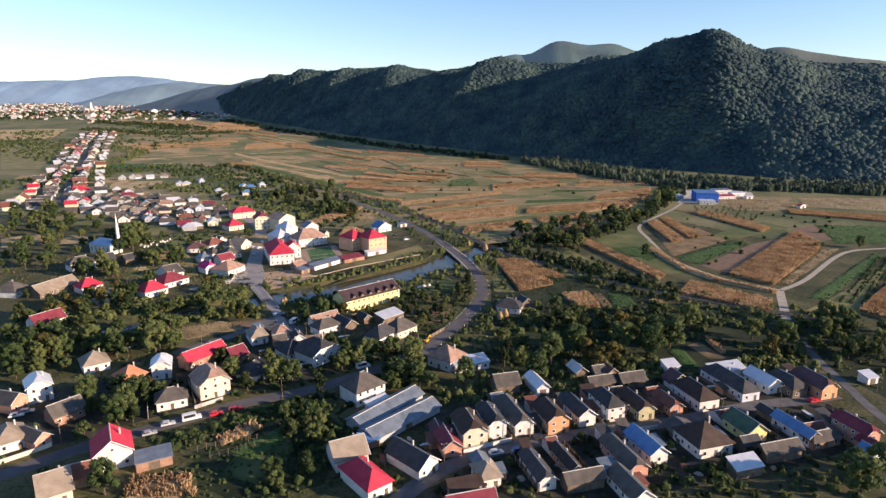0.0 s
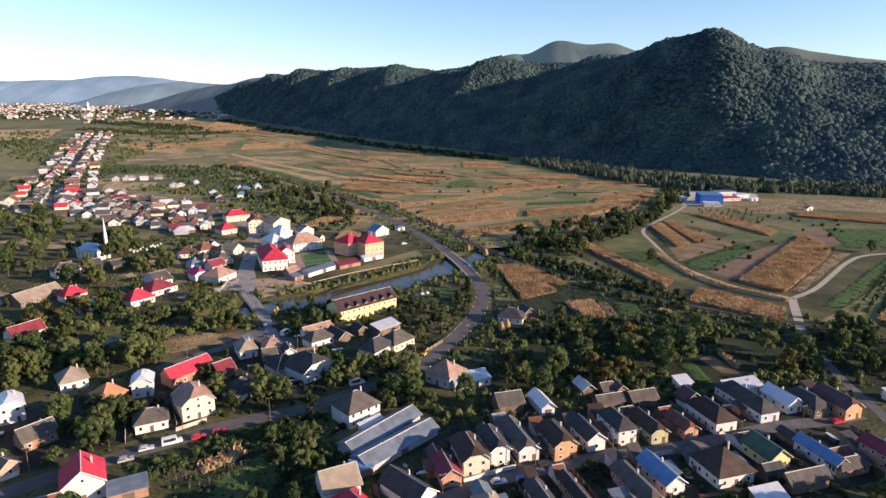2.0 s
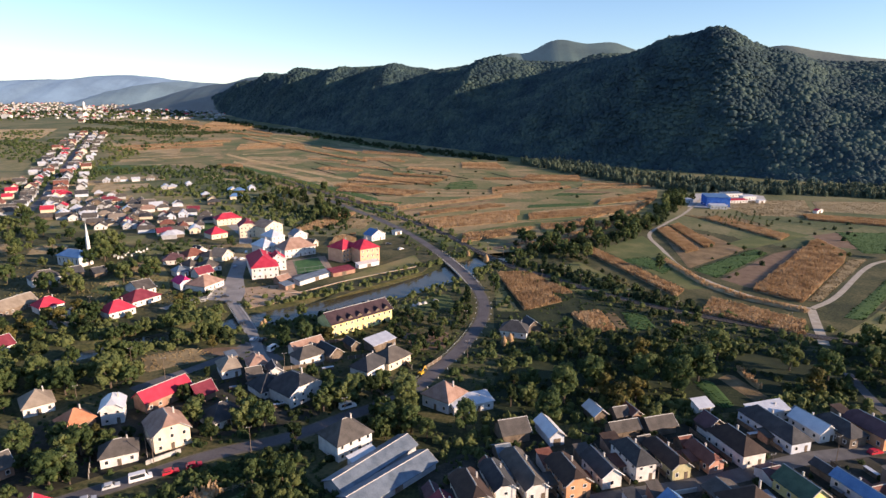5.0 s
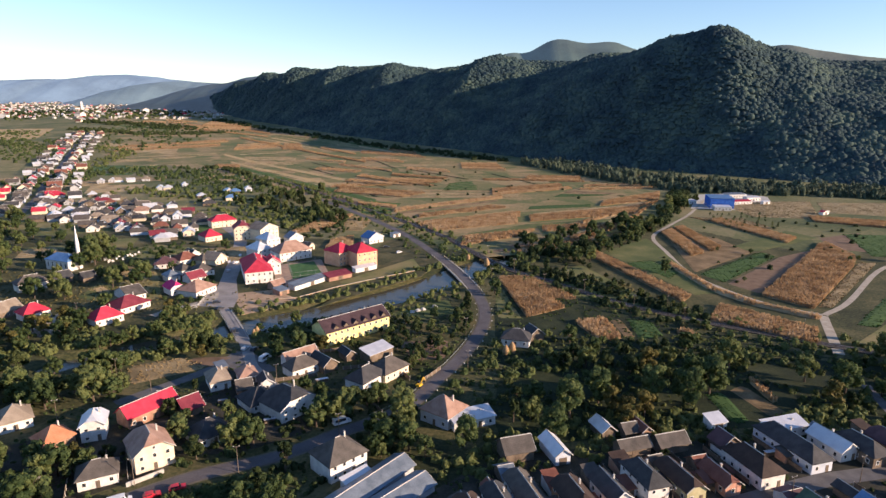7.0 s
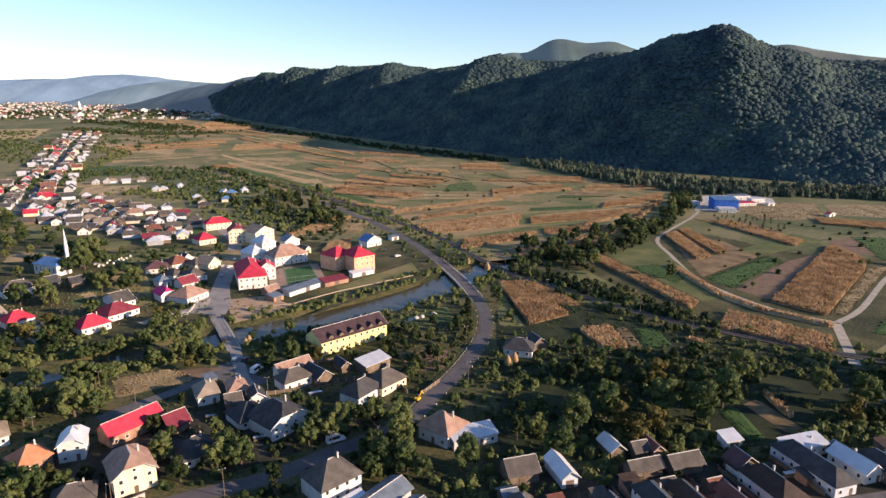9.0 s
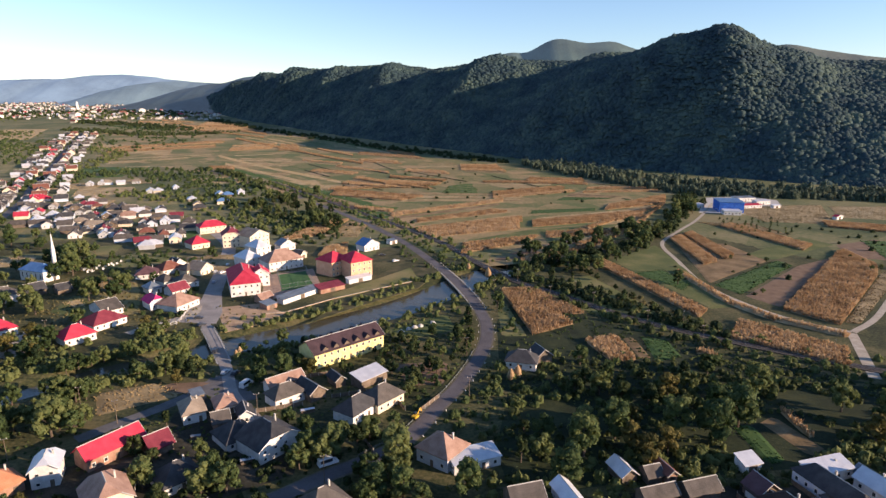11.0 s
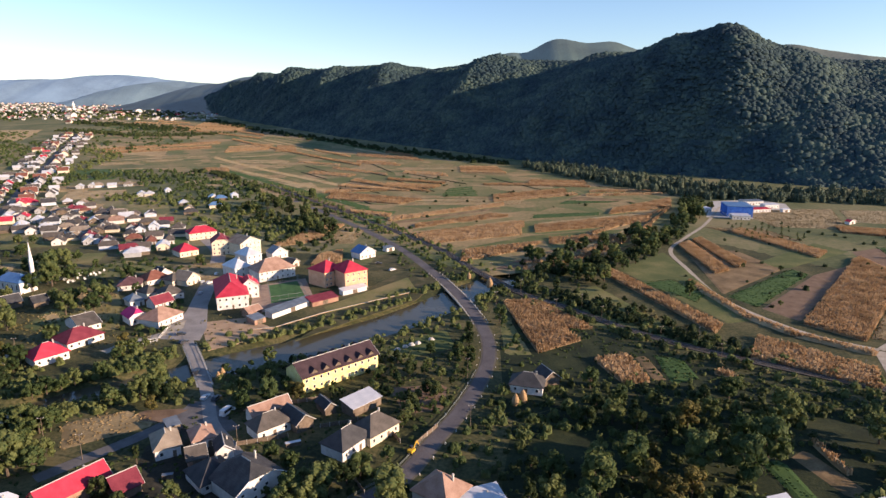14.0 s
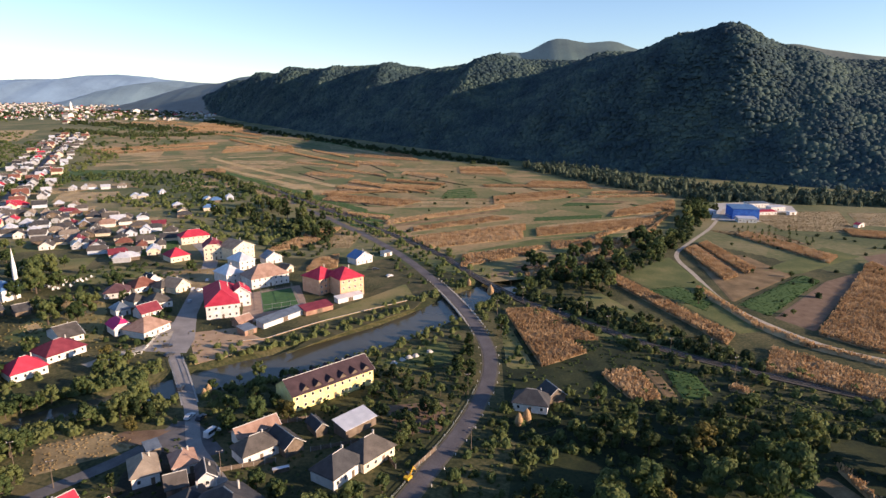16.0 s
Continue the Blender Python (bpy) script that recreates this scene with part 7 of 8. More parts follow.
shrubs("garden_shrubs", smooth_line([(-81.3, 161.7), (-69.4, 172.2), (-57.0, 180.0), (-42.3, 173.0), (-34.6, 161.4), (-43.7, 143.8), (-49.1, 136.2)]), 7, 190, 28, (0.6, 1.8), (0.8, 1.4), "leaf", "tangled garden shrubs and bean rows", 46, 0.24, "shrubs")
shrubs("village_shrubs", smooth_line([(-181.7, 238.9), (-163.5, 268.2), (-130.1, 286.1), (-96.2, 270.3)]), 28, 300, 29, (0.8, 2.4), (0.8, 1.3), "leaf", "shrubs in the river gardens", 46, 0.24, "shrubs")
shrubs("yard_shrubs", smooth_line([(-15.5, 142.1), (15.4, 148.2), (49.2, 157.7), (83.6, 161.7), (110.7, 165.6)]), 30, 200, 30, (0.6, 1.6), (0.8, 1.3), "leaf_dark", "small shrubs in the yards", 46, 0.24, "shrubs")
shrubs("front_garden_growth", smooth_line([(14.5, 136.1), (43.7, 136.4), (67.6, 141.9), (91.5, 145.1), (115.6, 143.3)]), 12, 80, 31, (0.6, 1.7), (0.8, 1.4), "leaf", "overgrown gardens behind the houses", 60, 0.22, "shrubs")
shrubs("far_village_trees", smooth_line([(-544.9, 725.1), (-526.1, 782.3), (-521.8, 924.7), (-427.1, 929.0), (-290.5, 792.3), (-221.5, 712.9)], 10), 50, 620, 32, (1.8, 3.8), (0.8, 1.4), "leaf", "trees between far village houses", 46, 0.24, "far trees")
shrubs("valley_trees", smooth_line([(-859.9, 1491.9), (-896.0, 1829.5), (-718.1, 1651.6), (-705.7, 1305.7), (-992.9, 1418.5), (-772.4, 1096.2)], 14), 90, 420, 33, (2.5, 5.0), (0.8, 1.4), "leaf", "scattered trees and hedges up the valley", 40, 0.26, "far trees")
shrubs("valley_hedges", smooth_line([(-1048.4, 1741.6), (-929.4, 1671.8), (-804.6, 1606.8), (-700.5, 1605.8), (-589.5, 1668.1)], 12), 26, 260, 61, (3.0, 6.0), (0.8, 1.3), "leaf_dark", "dark hedgerow trees across the valley", 34, 0.28, "far trees")
shrubs("brook_trees", smooth_line([(-1201.0, 2029.2), (-1057.5, 1937.0), (-891.9, 1852.0), (-741.5, 1737.9)], 12), 40, 300, 62, (3.5, 6.5), (0.8, 1.3), "leaf_dark", "belt of trees along a brook before the town", 34, 0.28, "far trees")
shrubs("street_end_trees", smooth_line([(-574.6, 963.7), (-596.1, 1049.5), (-643.6, 1214.2), (-772.2, 1319.4)], 12), 24, 190, 63, (1.8, 4.0), (0.8, 1.3), "leaf", "garden trees behind the long street", 40, 0.26, "far trees")
shrubs("west_meadow_trees", smooth_line([(-1195.1, 1610.5), (-1125.9, 1641.3), (-957.2, 1320.2), (-840.2, 1255.2), (-773.6, 1093.0)], 14), 46, 260, 64, (2.0, 4.5), (0.8, 1.3), "leaf", "scattered trees in the western meadows", 36, 0.27, "far trees")
shrubs("track_row", smooth_line([(-384.8, 981.4), (-336.7, 947.9), (-257.9, 833.9), (-215.5, 764.9)], 8), 8, 90, 65, (2.4, 4.6), (1.0, 1.5), "leaf_dark", "row of dark trees beside the railway", 50, 0.24, "far trees")
shrubs("town_gardens", smooth_line([(-1560.5, 2108.5), (-1545.8, 2391.0), (-1322.0, 2385.6), (-990.1, 2229.6)], 20), 150, 620, 66, (4.0, 7.5), (0.6, 1.1), "leaf", "trees in the gardens of the town", 30, 0.3, "far trees")
shrubs("town_trees", smooth_line([(-1725.6, 2302.3), (-1514.8, 2310.5), (-1394.6, 2483.2), (-1122.7, 2493.9), (-1356.2, 2899.6)], 20), 190, 760, 34, (5.0, 9.0), (0.6, 1.1), "leaf_dark", "trees round the far town", 30, 0.3, "far trees")
shrubs("field_bushes", smooth_line([(-146.0, 741.6), (-44.2, 946.5), (45.9, 699.7), (133.0, 753.1), (-51.7, 613.3), (22.8, 818.1)], 14), 60, 46, 35, (1.2, 2.8), (0.8, 1.3), "leaf_dark", "lone bushes on the field edges", 50, 0.22, "shrubs")
shrubs("meadow_bushes", smooth_line([(136.3, 419.0), (171.0, 388.0), (232.7, 504.6), (330.1, 561.9), (262.8, 441.4)], 14), 22, 34, 36, (1.0, 2.6), (0.8, 1.3), "leaf_dark", "lone bushes by the tracks", 60, 0.22, "shrubs")

BUSHES = [(180.4, 451.6), (200.5, 444.7), (165.8, 377.8), (260.7, 456.4), (261.7, 445.5), (254.5, 425.2), (260.9, 426.9), (201.2, 526.3)]
for p, size in zip(BUSHES, (0.55, 0.6, 0.5, 0.5, 0.45, 0.6, 0.65, 0.45)):
    plant(KINDS[7][0], *p, size, p[0] * 31 % 360, "round green bush in the open fields", "bush")
YOUNG = tree_meshes(17, 3.2, 1.1, "leaf", 8, 26, 0.3)
yr = random.Random(19)
for row in range(5):
    for k in range(9):
        p = Vector((231.0, 590.0)).lerp(Vector((276.0, 590.0)), k / 8) + Vector((-1.6 * row, -14.0 * row)) + Vector((yr.uniform(-1, 1), yr.uniform(-1, 1)))
        if yr.random() < 0.8:
            plant(YOUNG, p.x, p.y, yr.uniform(0.7, 1.2), yr.uniform(0, 360), "young fruit tree in a planted row", "young tree")
shrubs("vine_rows", [Vector(q) for k in range(4) for q in ((197.0 + 5 * k, 300.0 - 1.0 * k), (282.0 + 5 * k, 398.0 - 1.0 * k))], 0.4, 420, 67, (0.6, 1.1), (0.9, 1.4), "leaf", "rows of green vines beside the track", 40, 0.26, "vines", 2.0)
shrubs("dry_thicket", smooth_line([(43.6, 369.4), (79.2, 370.6), (99.4, 328.1), (113.0, 303.0)]), 12, 110, 38, (0.8, 2.0), (0.7, 1.2), "weed", "yellowing shrubs beside the railway", 40, 0.25, "shrubs", 1.5)
shrubs("street_gardens", smooth_line([(-147.2, 333.1), (-149.2, 360.6), (-162.7, 425.2), (-208.0, 448.2), (-192.8, 393.4)]), 16, 150, 39, (0.8, 2.2), (0.8, 1.3), "leaf", "hedges and bushes in the gardens", 46, 0.24, "hedge", 2.0)
shrubs("row_back_growth", smooth_line([(-2.6, 182.8), (19.3, 197.6), (49.5, 207.8), (81.7, 216.7), (108.8, 219.6), (135.4, 216.8)]), 10, 210, 47, (0.8, 2.4), (0.8, 1.4), "leaf", "bushes and small trees behind the row of houses", 50, 0.23, "shrubs", 2.0)
shrubs("quarter_trees", smooth_line([(-375.0, 741.1), (-287.6, 698.2), (-194.4, 628.7), (-137.0, 568.3), (-174.4, 546.1), (-223.4, 589.0)]), 30, 330, 40, (1.4, 3.4), (0.8, 1.4), "leaf", "olive shrubs and trees behind the old houses", 50, 0.23, "shrubs", 2.0)
shrubs("orchard_hedges", smooth_line([(-175.6, 602.7), (-130.9, 579.8), (-105.3, 548.0), (-110.9, 502.0), (-130.1, 527.9)]), 22, 160, 41, (1.2, 3.0), (0.8, 1.4), "leaf_dark", "dark hedges between the garden plots", 50, 0.23, "hedge", 2.0)
shrubs("bank_thicket", smooth_line([(-149.1, 272.6), (-141.3, 277.8), (-133.5, 286.9), (-125.4, 297.8), (-117.9, 303.8)]), 6, 130, 42, (1.0, 2.4), (0.8, 1.3), "leaf", "grey-green thicket on the river bank", 60, 0.22, "thicket", 7.0)
shrubs("bank_reeds", smooth_line([(-135.6, 259.0), (-128.5, 266.9), (-115.7, 273.3), (-100.6, 285.1)]), 5, 120, 43, (0.7, 1.7), (0.8, 1.3), "leaf", "weeds and low bushes on the river bank", 50, 0.24, "shrubs", 7.0)
shrubs("garden_vines", smooth_line([(-85.9, 156.8), (-78.2, 162.7), (-68.5, 169.8), (-61.2, 175.0), (-49.8, 181.4)]), 4, 120, 44, (0.7, 1.5), (0.8, 1.3), "leaf", "vines and beans on garden trellises", 50, 0.24, "vines", 3.5)
shrubs("yard_growth", smooth_line([(-48.1, 190.4), (-22.4, 209.5), (-36.8, 219.5), (-52.2, 208.6), (-69.7, 189.7)]), 12, 120, 45, (0.6, 1.8), (0.8, 1.3), "leaf_dark", "bushes between the yards", 46, 0.24, "shrubs", 2.5)
shrubs("inn_garden", smooth_line([(-80.0, 288.1), (-66.7, 297.3), (-52.2, 307.2), (-31.4, 312.8), (-22.3, 289.4)]), 8, 90, 46, (0.6, 1.6), (0.8, 1.3), "leaf_dark", "bushes in the guest house garden", 46, 0.24, "shrubs", 2.5)
shrubs("stream_hedge", smooth_line([(259.7, 747.8), (192.8, 588.0), (150.6, 514.1), (108.0, 472.4), (67.5, 438.4), (32.6, 415.4)]), 9, 230, 37, (1.8, 3.6), (0.9, 1.5), "leaf_dark", "dense hedge of trees along a stream", 60, 0.22, "hedge")

def side_line(line, off):
    out = []
    for i, p in enumerate(line):
        d = (line[min(i + 1, len(line) - 1)] - line[max(i - 1, 0)]).normalized()
        out.append(p + Vector((-d.y, d.x)) * off)
    return out


# ---- far houses up the valley ----
def far_house_kinds():
    kinds = []
    for wall, tiles, w, d, e, rise in (("cream", "crimson", 9, 12, 3.5, 3.6), ("palemetalwall", "greybrown", 9, 13, 3.5, 3.6), ("palemetalwall", "palemetal", 9, 11, 4, 3.0), ("cream", "redbrown", 10, 12, 4, 3.8), ("paleblue", "slate", 9, 12, 3.5, 3.4), ("white", "tan", 16, 12, 7, 3.0)):
        kinds.append(house(0, -200, 0, w, d, e, "g", rise, wall, tiles, 1, category="village house", windows=False, chimney=False))
    return kinds


KIND_HOUSES = far_house_kinds()
USED = [False] * len(KIND_HOUSES)


def far_house(x, y, turn, k, size=1.0):
    m = pose(x, y, float(rise_of(y)), 0, 0, turn) @ Matrix.Scale(size, 4)
    TAKEN.append((x, y, 8 * size))
    if not USED[k]:
        USED[k] = True
        KIND_HOUSES[k].matrix_basis = m
    else:
        copy_thing(KIND_HOUSES[k], m)


hr = random.Random(8)
far_line = ROADS["road_far_street"]
run = 0.0
for a, b in zip(far_line[:-1], far_line[1:]):
    run += (b - a).length
    if run > 15:
        run = 0.0
        d = (b - a).normalized()
        nrm = Vector((-d.y, d.x))
        for side in (-1, 1):
            for row in (14, 34):
                if hr.random() < (0.95 if row == 14 else 0.45):
                    q = a + nrm * side * (row + hr.uniform(-3, 3))
                    far_house(q.x, q.y, math.degrees(math.atan2(d.y, d.x)) + hr.choice([0, 90]) + hr.uniform(-5, 5), hr.choices(range(5), [12, 36, 26, 10, 16])[0], hr.uniform(0.85, 1.15))
for k in range(120):
    x0, y0 = hr.uniform(-2400, -900), hr.uniform(1900, 3300)
    if -0.80 < x0 / y0 < -0.43:
        far_house(x0, y0, hr.uniform(0, 180), hr.choices(range(6), [18, 22, 20, 14, 16, 10])[0], hr.uniform(0.8, 1.5))

def town_cluster():
    """The small far houses of the town, joined."""
    r = random.Random(77)
    V, F, slot = [], [], []
    for _ in range(1100):
        x0, y0 = r.uniform(-2400, -800), r.uniform(2100, 3300)
        if not -0.8 < x0 / y0 < -0.36:
            continue
        w, d, e, h = r.uniform(6, 12), r.uniform(7, 11), r.uniform(3, 6), r.uniform(2.0, 3.5)
        tt = r.uniform(0, math.pi)
        c, s = math.cos(tt), math.sin(tt)
        z = float(rise_of(y0))
        n = len(V)
        for x, y, zz in ((-w / 2, -d / 2, 0), (w / 2, -d / 2, 0), (w / 2, d / 2, 0), (-w / 2, d / 2, 0), (-w / 2, -d / 2, e), (w / 2, -d / 2, e), (w / 2, d / 2, e), (-w / 2, d / 2, e), (0, -d / 2, e + h), (0, d / 2, e + h)):
            V.append((x0 + x * c - y * s, y0 + x * s + y * c, z + zz))
        F += [tuple(n + i for i in f) for f in ((0, 1, 5, 4), (1, 2, 6, 5), (2, 3, 7, 6), (3, 0, 4, 7), (4, 5, 8), (6, 7, 9), (4, 8, 9, 7), (5, 6, 9, 8))]
        k = r.choice((1, 2, 3, 3, 3, 4))
        slot += [0] * 6 + [k, k]
    me = mesh("far_town", V, F, M["concrete"])
    for key in ("roof_crimson", "roof_redbrown", "roof_greybrown", "roof_palemetal"):
        me.materials.append(M[key])
    me.polygons.foreach_set("material_index", slot)
    tagged(new("far_town", me), "far town of many small pale houses", "town", kind="stuff")


town_cluster()
town_church = house(0, -260, 0, 14, 34, 11, "g", 6, "white", "redbrown", 2, category="town church", windows=False, chimney=False, text="far white town church with a tall tower")
town_church.matrix_basis = pose(-1554, 2600, float(rise_of(2600)), 0, 0, 40)
child("tower", mesh("tower", *boxes([(-4, -23, 0, 4, -15.5, 27)]), M["wall_white"]), town_church, "square white tower")
child("spire", mesh("spire", [(-4.4, -23.4, 27), (4.4, -23.4, 27), (4.4, -15.1, 27), (-4.4, -15.1, 27), (0, -19.2, 38)], [(0, 1, 4), (1, 2, 4), (2, 3, 4), (3, 0, 4), (3, 2, 1, 0)], M["roof_palemetal"]), town_church, "pale pointed tower roof")

# ---- graves, boulders, weeds ----
GRAVE = (mesh("headstone", *boxes([(-0.35, -0.12, -0.1, 0.35, 0.12, 1.1)]), M["whitepaint"]), mesh("grave_slab", *boxes([(-0.45, 0.14, -0.1, 0.45, 1.9, 0.2)]), M["concrete"]))
gr = random.Random(3)
g0, g1 = Vector((-226.4, 412.7)), Vector((-220.5, 426.1))
for k in range(34):
    p = g0.lerp(g1, gr.random()) + Vector((gr.uniform(-9, 9), gr.uniform(-12, 12)))
    ob = tagged(new("grave"), "white gravestone in the churchyard", "grave", "graves in the churchyard")
    ob.matrix_basis = pose(p.x, p.y, 0, 0, 0, 20 + gr.uniform(-8, 8)) @ Matrix.Scale(1.3, 4)
    child("headstone", GRAVE[0], ob)
    child("grave_slab", GRAVE[1], ob)
for p in ((-23.5, 316.2), (-20.5, 319.5), (-17.9, 321.8), (-15.3, 323.5), (-9.9, 327.7)):
    n, V, F = 8, [(0, 0, 1.3)], []
    for rr, z in ((0.9, 0.95), (1.4, 0.3), (1.3, -0.2)):
        V += [(rr * math.cos(k * math.pi / 4) * gr.uniform(0.8, 1.2), rr * math.sin(k * math.pi / 4) * gr.uniform(0.8, 1.2), z * gr.uniform(0.85, 1.15)) for k in range(n)]
    F = [(0, 1 + k, 1 + (k + 1) % n) for k in range(n)] + [(1 + g * n + k, 1 + (g + 1) * n + k, 1 + (g + 1) * n + (k + 1) % n, 1 + g * n + (k + 1) % n) for g in range(2) for k in range(n)]
    tagged(new("stone_mound", mesh("stone_mound", V, F, M["concrete"])), "pale mound of broken concrete in the grass", "stone mound", "mounds in the riverside garden").location = (p[0], p[1], 0)

for number, line, width, count in ((1, [(18.2, 245.0), (73.8, 253.4), (145.8, 248.9), (176.8, 237.4)], 45, 900), (2, [(-141.2, 192.0), (-99.0, 241.4), (-28.7, 272.5), (10.0, 309.5)], 50, 1100), (3, [(-259.0, 346.1), (-190.9, 348.3), (-116.9, 305.4)], 45, 900), (4, [(32.9, 369.1), (88.9, 312.0), (140.2, 262.5)], 25, 700), (5, [(-76.5, 140.3), (-50.7, 157.8), (-18.6, 171.9)], 30, 600)):
    shrubs("rough_weeds" if number == 1 else "tall_weeds" if number == 2 else "meadow_weeds" if number == 3 else "verge_weeds" if number == 4 else "garden_weeds", smooth_line(line), width, count, 50 + number, (0.35, 0.9), (0.6, 1.1), "leaf" if number != 3 else "weed", "tufts of rough grass and weeds", 14, 0.4, "weeds", 2.0)

# the tall dry verge beside the field track
track = [p for p in ROADS["road_track_fields"] if p.x > (141.8, 437.2)[0]]
rim, rim2 = side_line(track, 4.5), side_line(track, 9.5)
if rim[0].y > track[0].y:
    rim, rim2 = side_line(track, -4.5), side_line(track, -9.5)
for i in range(0, len(track) - 7, 6):
    if track[i].y < (142.3, 419.2)[1]:
        field("corn", [tuple(rim[i]), tuple(rim[i + 6]), tuple(rim2[i + 6]), tuple(rim2[i])])

def plank_fence(p, turn, length):
    """A dark board fence: panel and posts."""
    root = tagged(new("plank_fence"), "weathered board fence between two yards", "fence", "yard fences")
    root.matrix_basis = pose(p[0], p[1], 0, 0, 0, turn)
    child("panel", mesh("panel", *boxes([(0, -0.04, 0.1, length, 0.04, 1.5)]), M["timber"]), root)
    for k in range(int(length / 3) + 1):
        child("post", mesh("post", *boxes([(k * 3.0 - 0.07, -0.15, -0.1, k * 3.0 + 0.07, -0.045, 1.65)]), M["concrete"]), root)


for p in ((17.5, 163.6), (27.0, 167.1), (37.7, 170.8), (47.3, 173.8), (58.0, 177.0), (68.4, 180.6), (78.9, 184.4), (96.1, 190.5), (125.6, 194.7)):
    plank_fence(p, 108, 18)
for p in ((16.8, 155.0), (33.2, 160.9), (50.7, 166.5), (71.7, 172.8), (93.9, 180.3), (106.5, 184.4), (124.9, 187.3)):
    plank_fence(p, -72, 18)
for p, turn, length in (((-87.7, 183.0), 120, 18), ((-98.5, 172.5), 118, 15), ((-77.6, 189.5), 118, 15), ((-23.4, 219.9), 120, 15), ((-45.7, 219.2), 118, 12), ((-11.2, 244.1), 60, 12), ((-64.9, 242.5), 20, 15), ((-42.1, 253.3), 20, 18), ((-64.5, 265.5), 20, 21), ((-16.2, 245.1), 120, 12)):
    plank_fence(p, turn, length)

def trellis(p, turn, length):
    """Garden posts with wires for vines."""
    root = tagged(new("trellis"), "wooden garden trellis with posts and wires", "trellis", "garden trellises")
    root.matrix_basis = pose(p[0], p[1], 0, 0, 0, turn)
    for k in range(int(length / 2.5) + 1):
        child("post", TRELLIS_POST, root).location = (k * 2.5, 0, 0)
    for z in (0.9, 1.6):
        child("wire", mesh("wire", *boxes([(0, -0.02, z, length, 0.02, z + 0.04)]), M["steel"]), root)


TRELLIS_POST = mesh("post", *boxes([(-0.07, -0.07, -0.1, 0.07, 0.07, 2.0)]), M["timber"])
for p in ((-79.2, 157.0), (-74.6, 154.1), (-69.6, 150.8), (-66.2, 163.1), (-61.6, 160.0)):
    trellis(p, 30, 15)


# ---- bridges ----
def parapet(line, gap, size, mat, text, category="parapet"):
    """A row of separate blocks or posts along a line, each a part."""
    root = tagged(new(category.replace(" ", "_")), text, category)
    o = Vector(line[0])
    root.location = (o.x, o.y, 0)
    w, d, h = size
    V, F = boxes([(-w / 2, -d / 2, -0.2, w / 2, d / 2, h)])
    me = mesh("block", V, F, mat)
    for a, b in zip([Vector(q) for q in line[:-1]], [Vector(q) for q in line[1:]]):
        n = max(1, int((b - a).length / gap))
        t = math.degrees(math.atan2((b - a).y, (b - a).x))
        for i in range(n):
            q = a.lerp(b, (i + 0.5) / n)
            child("block", me, root).matrix_basis = pose(q.x - o.x, q.y - o.y, 0, 0, 0, t)
    return root


def deck(line, width, text):
    """A concrete bridge deck with piers under a road."""
    root = tagged(new("bridge"), text, "bridge")
    child("deck", ribbon("deck", line, width, 0.04, M["concrete"], 0.9), root)
    for k in (0.3, 0.7):
        p = line[int(len(line) * k)]
        q = line[min(len(line) - 1, int(len(line) * k) + 1)]
        V, F = boxes([(-0.5, -width / 2 + 0.5, -4.0, 0.5, width / 2 - 0.5, -0.8)])
        child("pier", mesh("pier", V, F, M["concrete"]), root).matrix_basis = pose(p.x, p.y, 0, 0, 0, math.degrees(math.atan2(q.y - p.y, q.x - p.x)))
    return root


def near(line, pts, gap):
    return [p for p in line if min((p - Vector(q)).length for q in pts) < gap]


high = ROADS["road_highway"]
over_river = near(high, [p for p in RIVER_L], 26)
deck(over_river, 7.4, "concrete road bridge over the river")
for off, text in ((-3.5, "row of pale concrete parapet blocks on the road bridge"), (3.5, "row of pale concrete parapet blocks on the road bridge")):
    parapet(side_line(near(high, RIVER_L, 40), off)[::2], 3.2, (0.9, 0.25, 0.8), M["concrete"], text)
small = ROADS["road_bridge_street"]
span = near(small, RIVER_L, 24)
deck(span, 5.6, "narrow concrete bridge over the river")
for off in (-2.7, 2.7):
    fence([tuple(p) for p in side_line(span, off)[::3]], 1.2, M["wire"], "grey steel bridge railing", 2.5, "railing")
bend = [p for p in high if (15.1, 286.3)[1] - 60 < p.y < (16.3, 355.2)[1] - 14]
parapet(side_line(bend, 3.7)[::2], 9.0, (0.2, 0.2, 0.7), M["whitepaint"], "row of white verge posts along the bend", "verge posts")
parapet(side_line(bend, -3.7)[::2], 9.0, (0.2, 0.2, 0.7), M["whitepaint"], "row of white verge posts along the bend", "verge posts")

guard = [p for p in high if 212 < p.y < 300]
fence([tuple(p) for p in side_line(guard, -3.4)[::3]], 0.75, M["wire"], "grey steel guard rail along the bend", 4.0, "guard rail")

# ---- poles ----
def pole_parts():
    n, V = 8, []
    for r, z in ((0.12, -0.3), (0.07, 8.2)):
        V += [(r * math.cos(k * math.pi / 4), r * math.sin(k * math.pi / 4), z) for k in range(n)]
    F = [(k, (k + 1) % n, n + (k + 1) % n, n + k) for k in range(n)] + [tuple(range(n, 2 * n))]
    A, B = boxes([(-0.9, -0.06, 7.9, 0.9, 0.06, 8.05)])
    C, D = boxes([(-0.08, -0.08, 8.05, 0.08, 0.08, 8.3)])
    return mesh("post", V, F, M["timber"]), mesh("crossarm", A, B, M["steel"]), mesh("insulator", C, D, M["concrete"])


POLE = pole_parts()


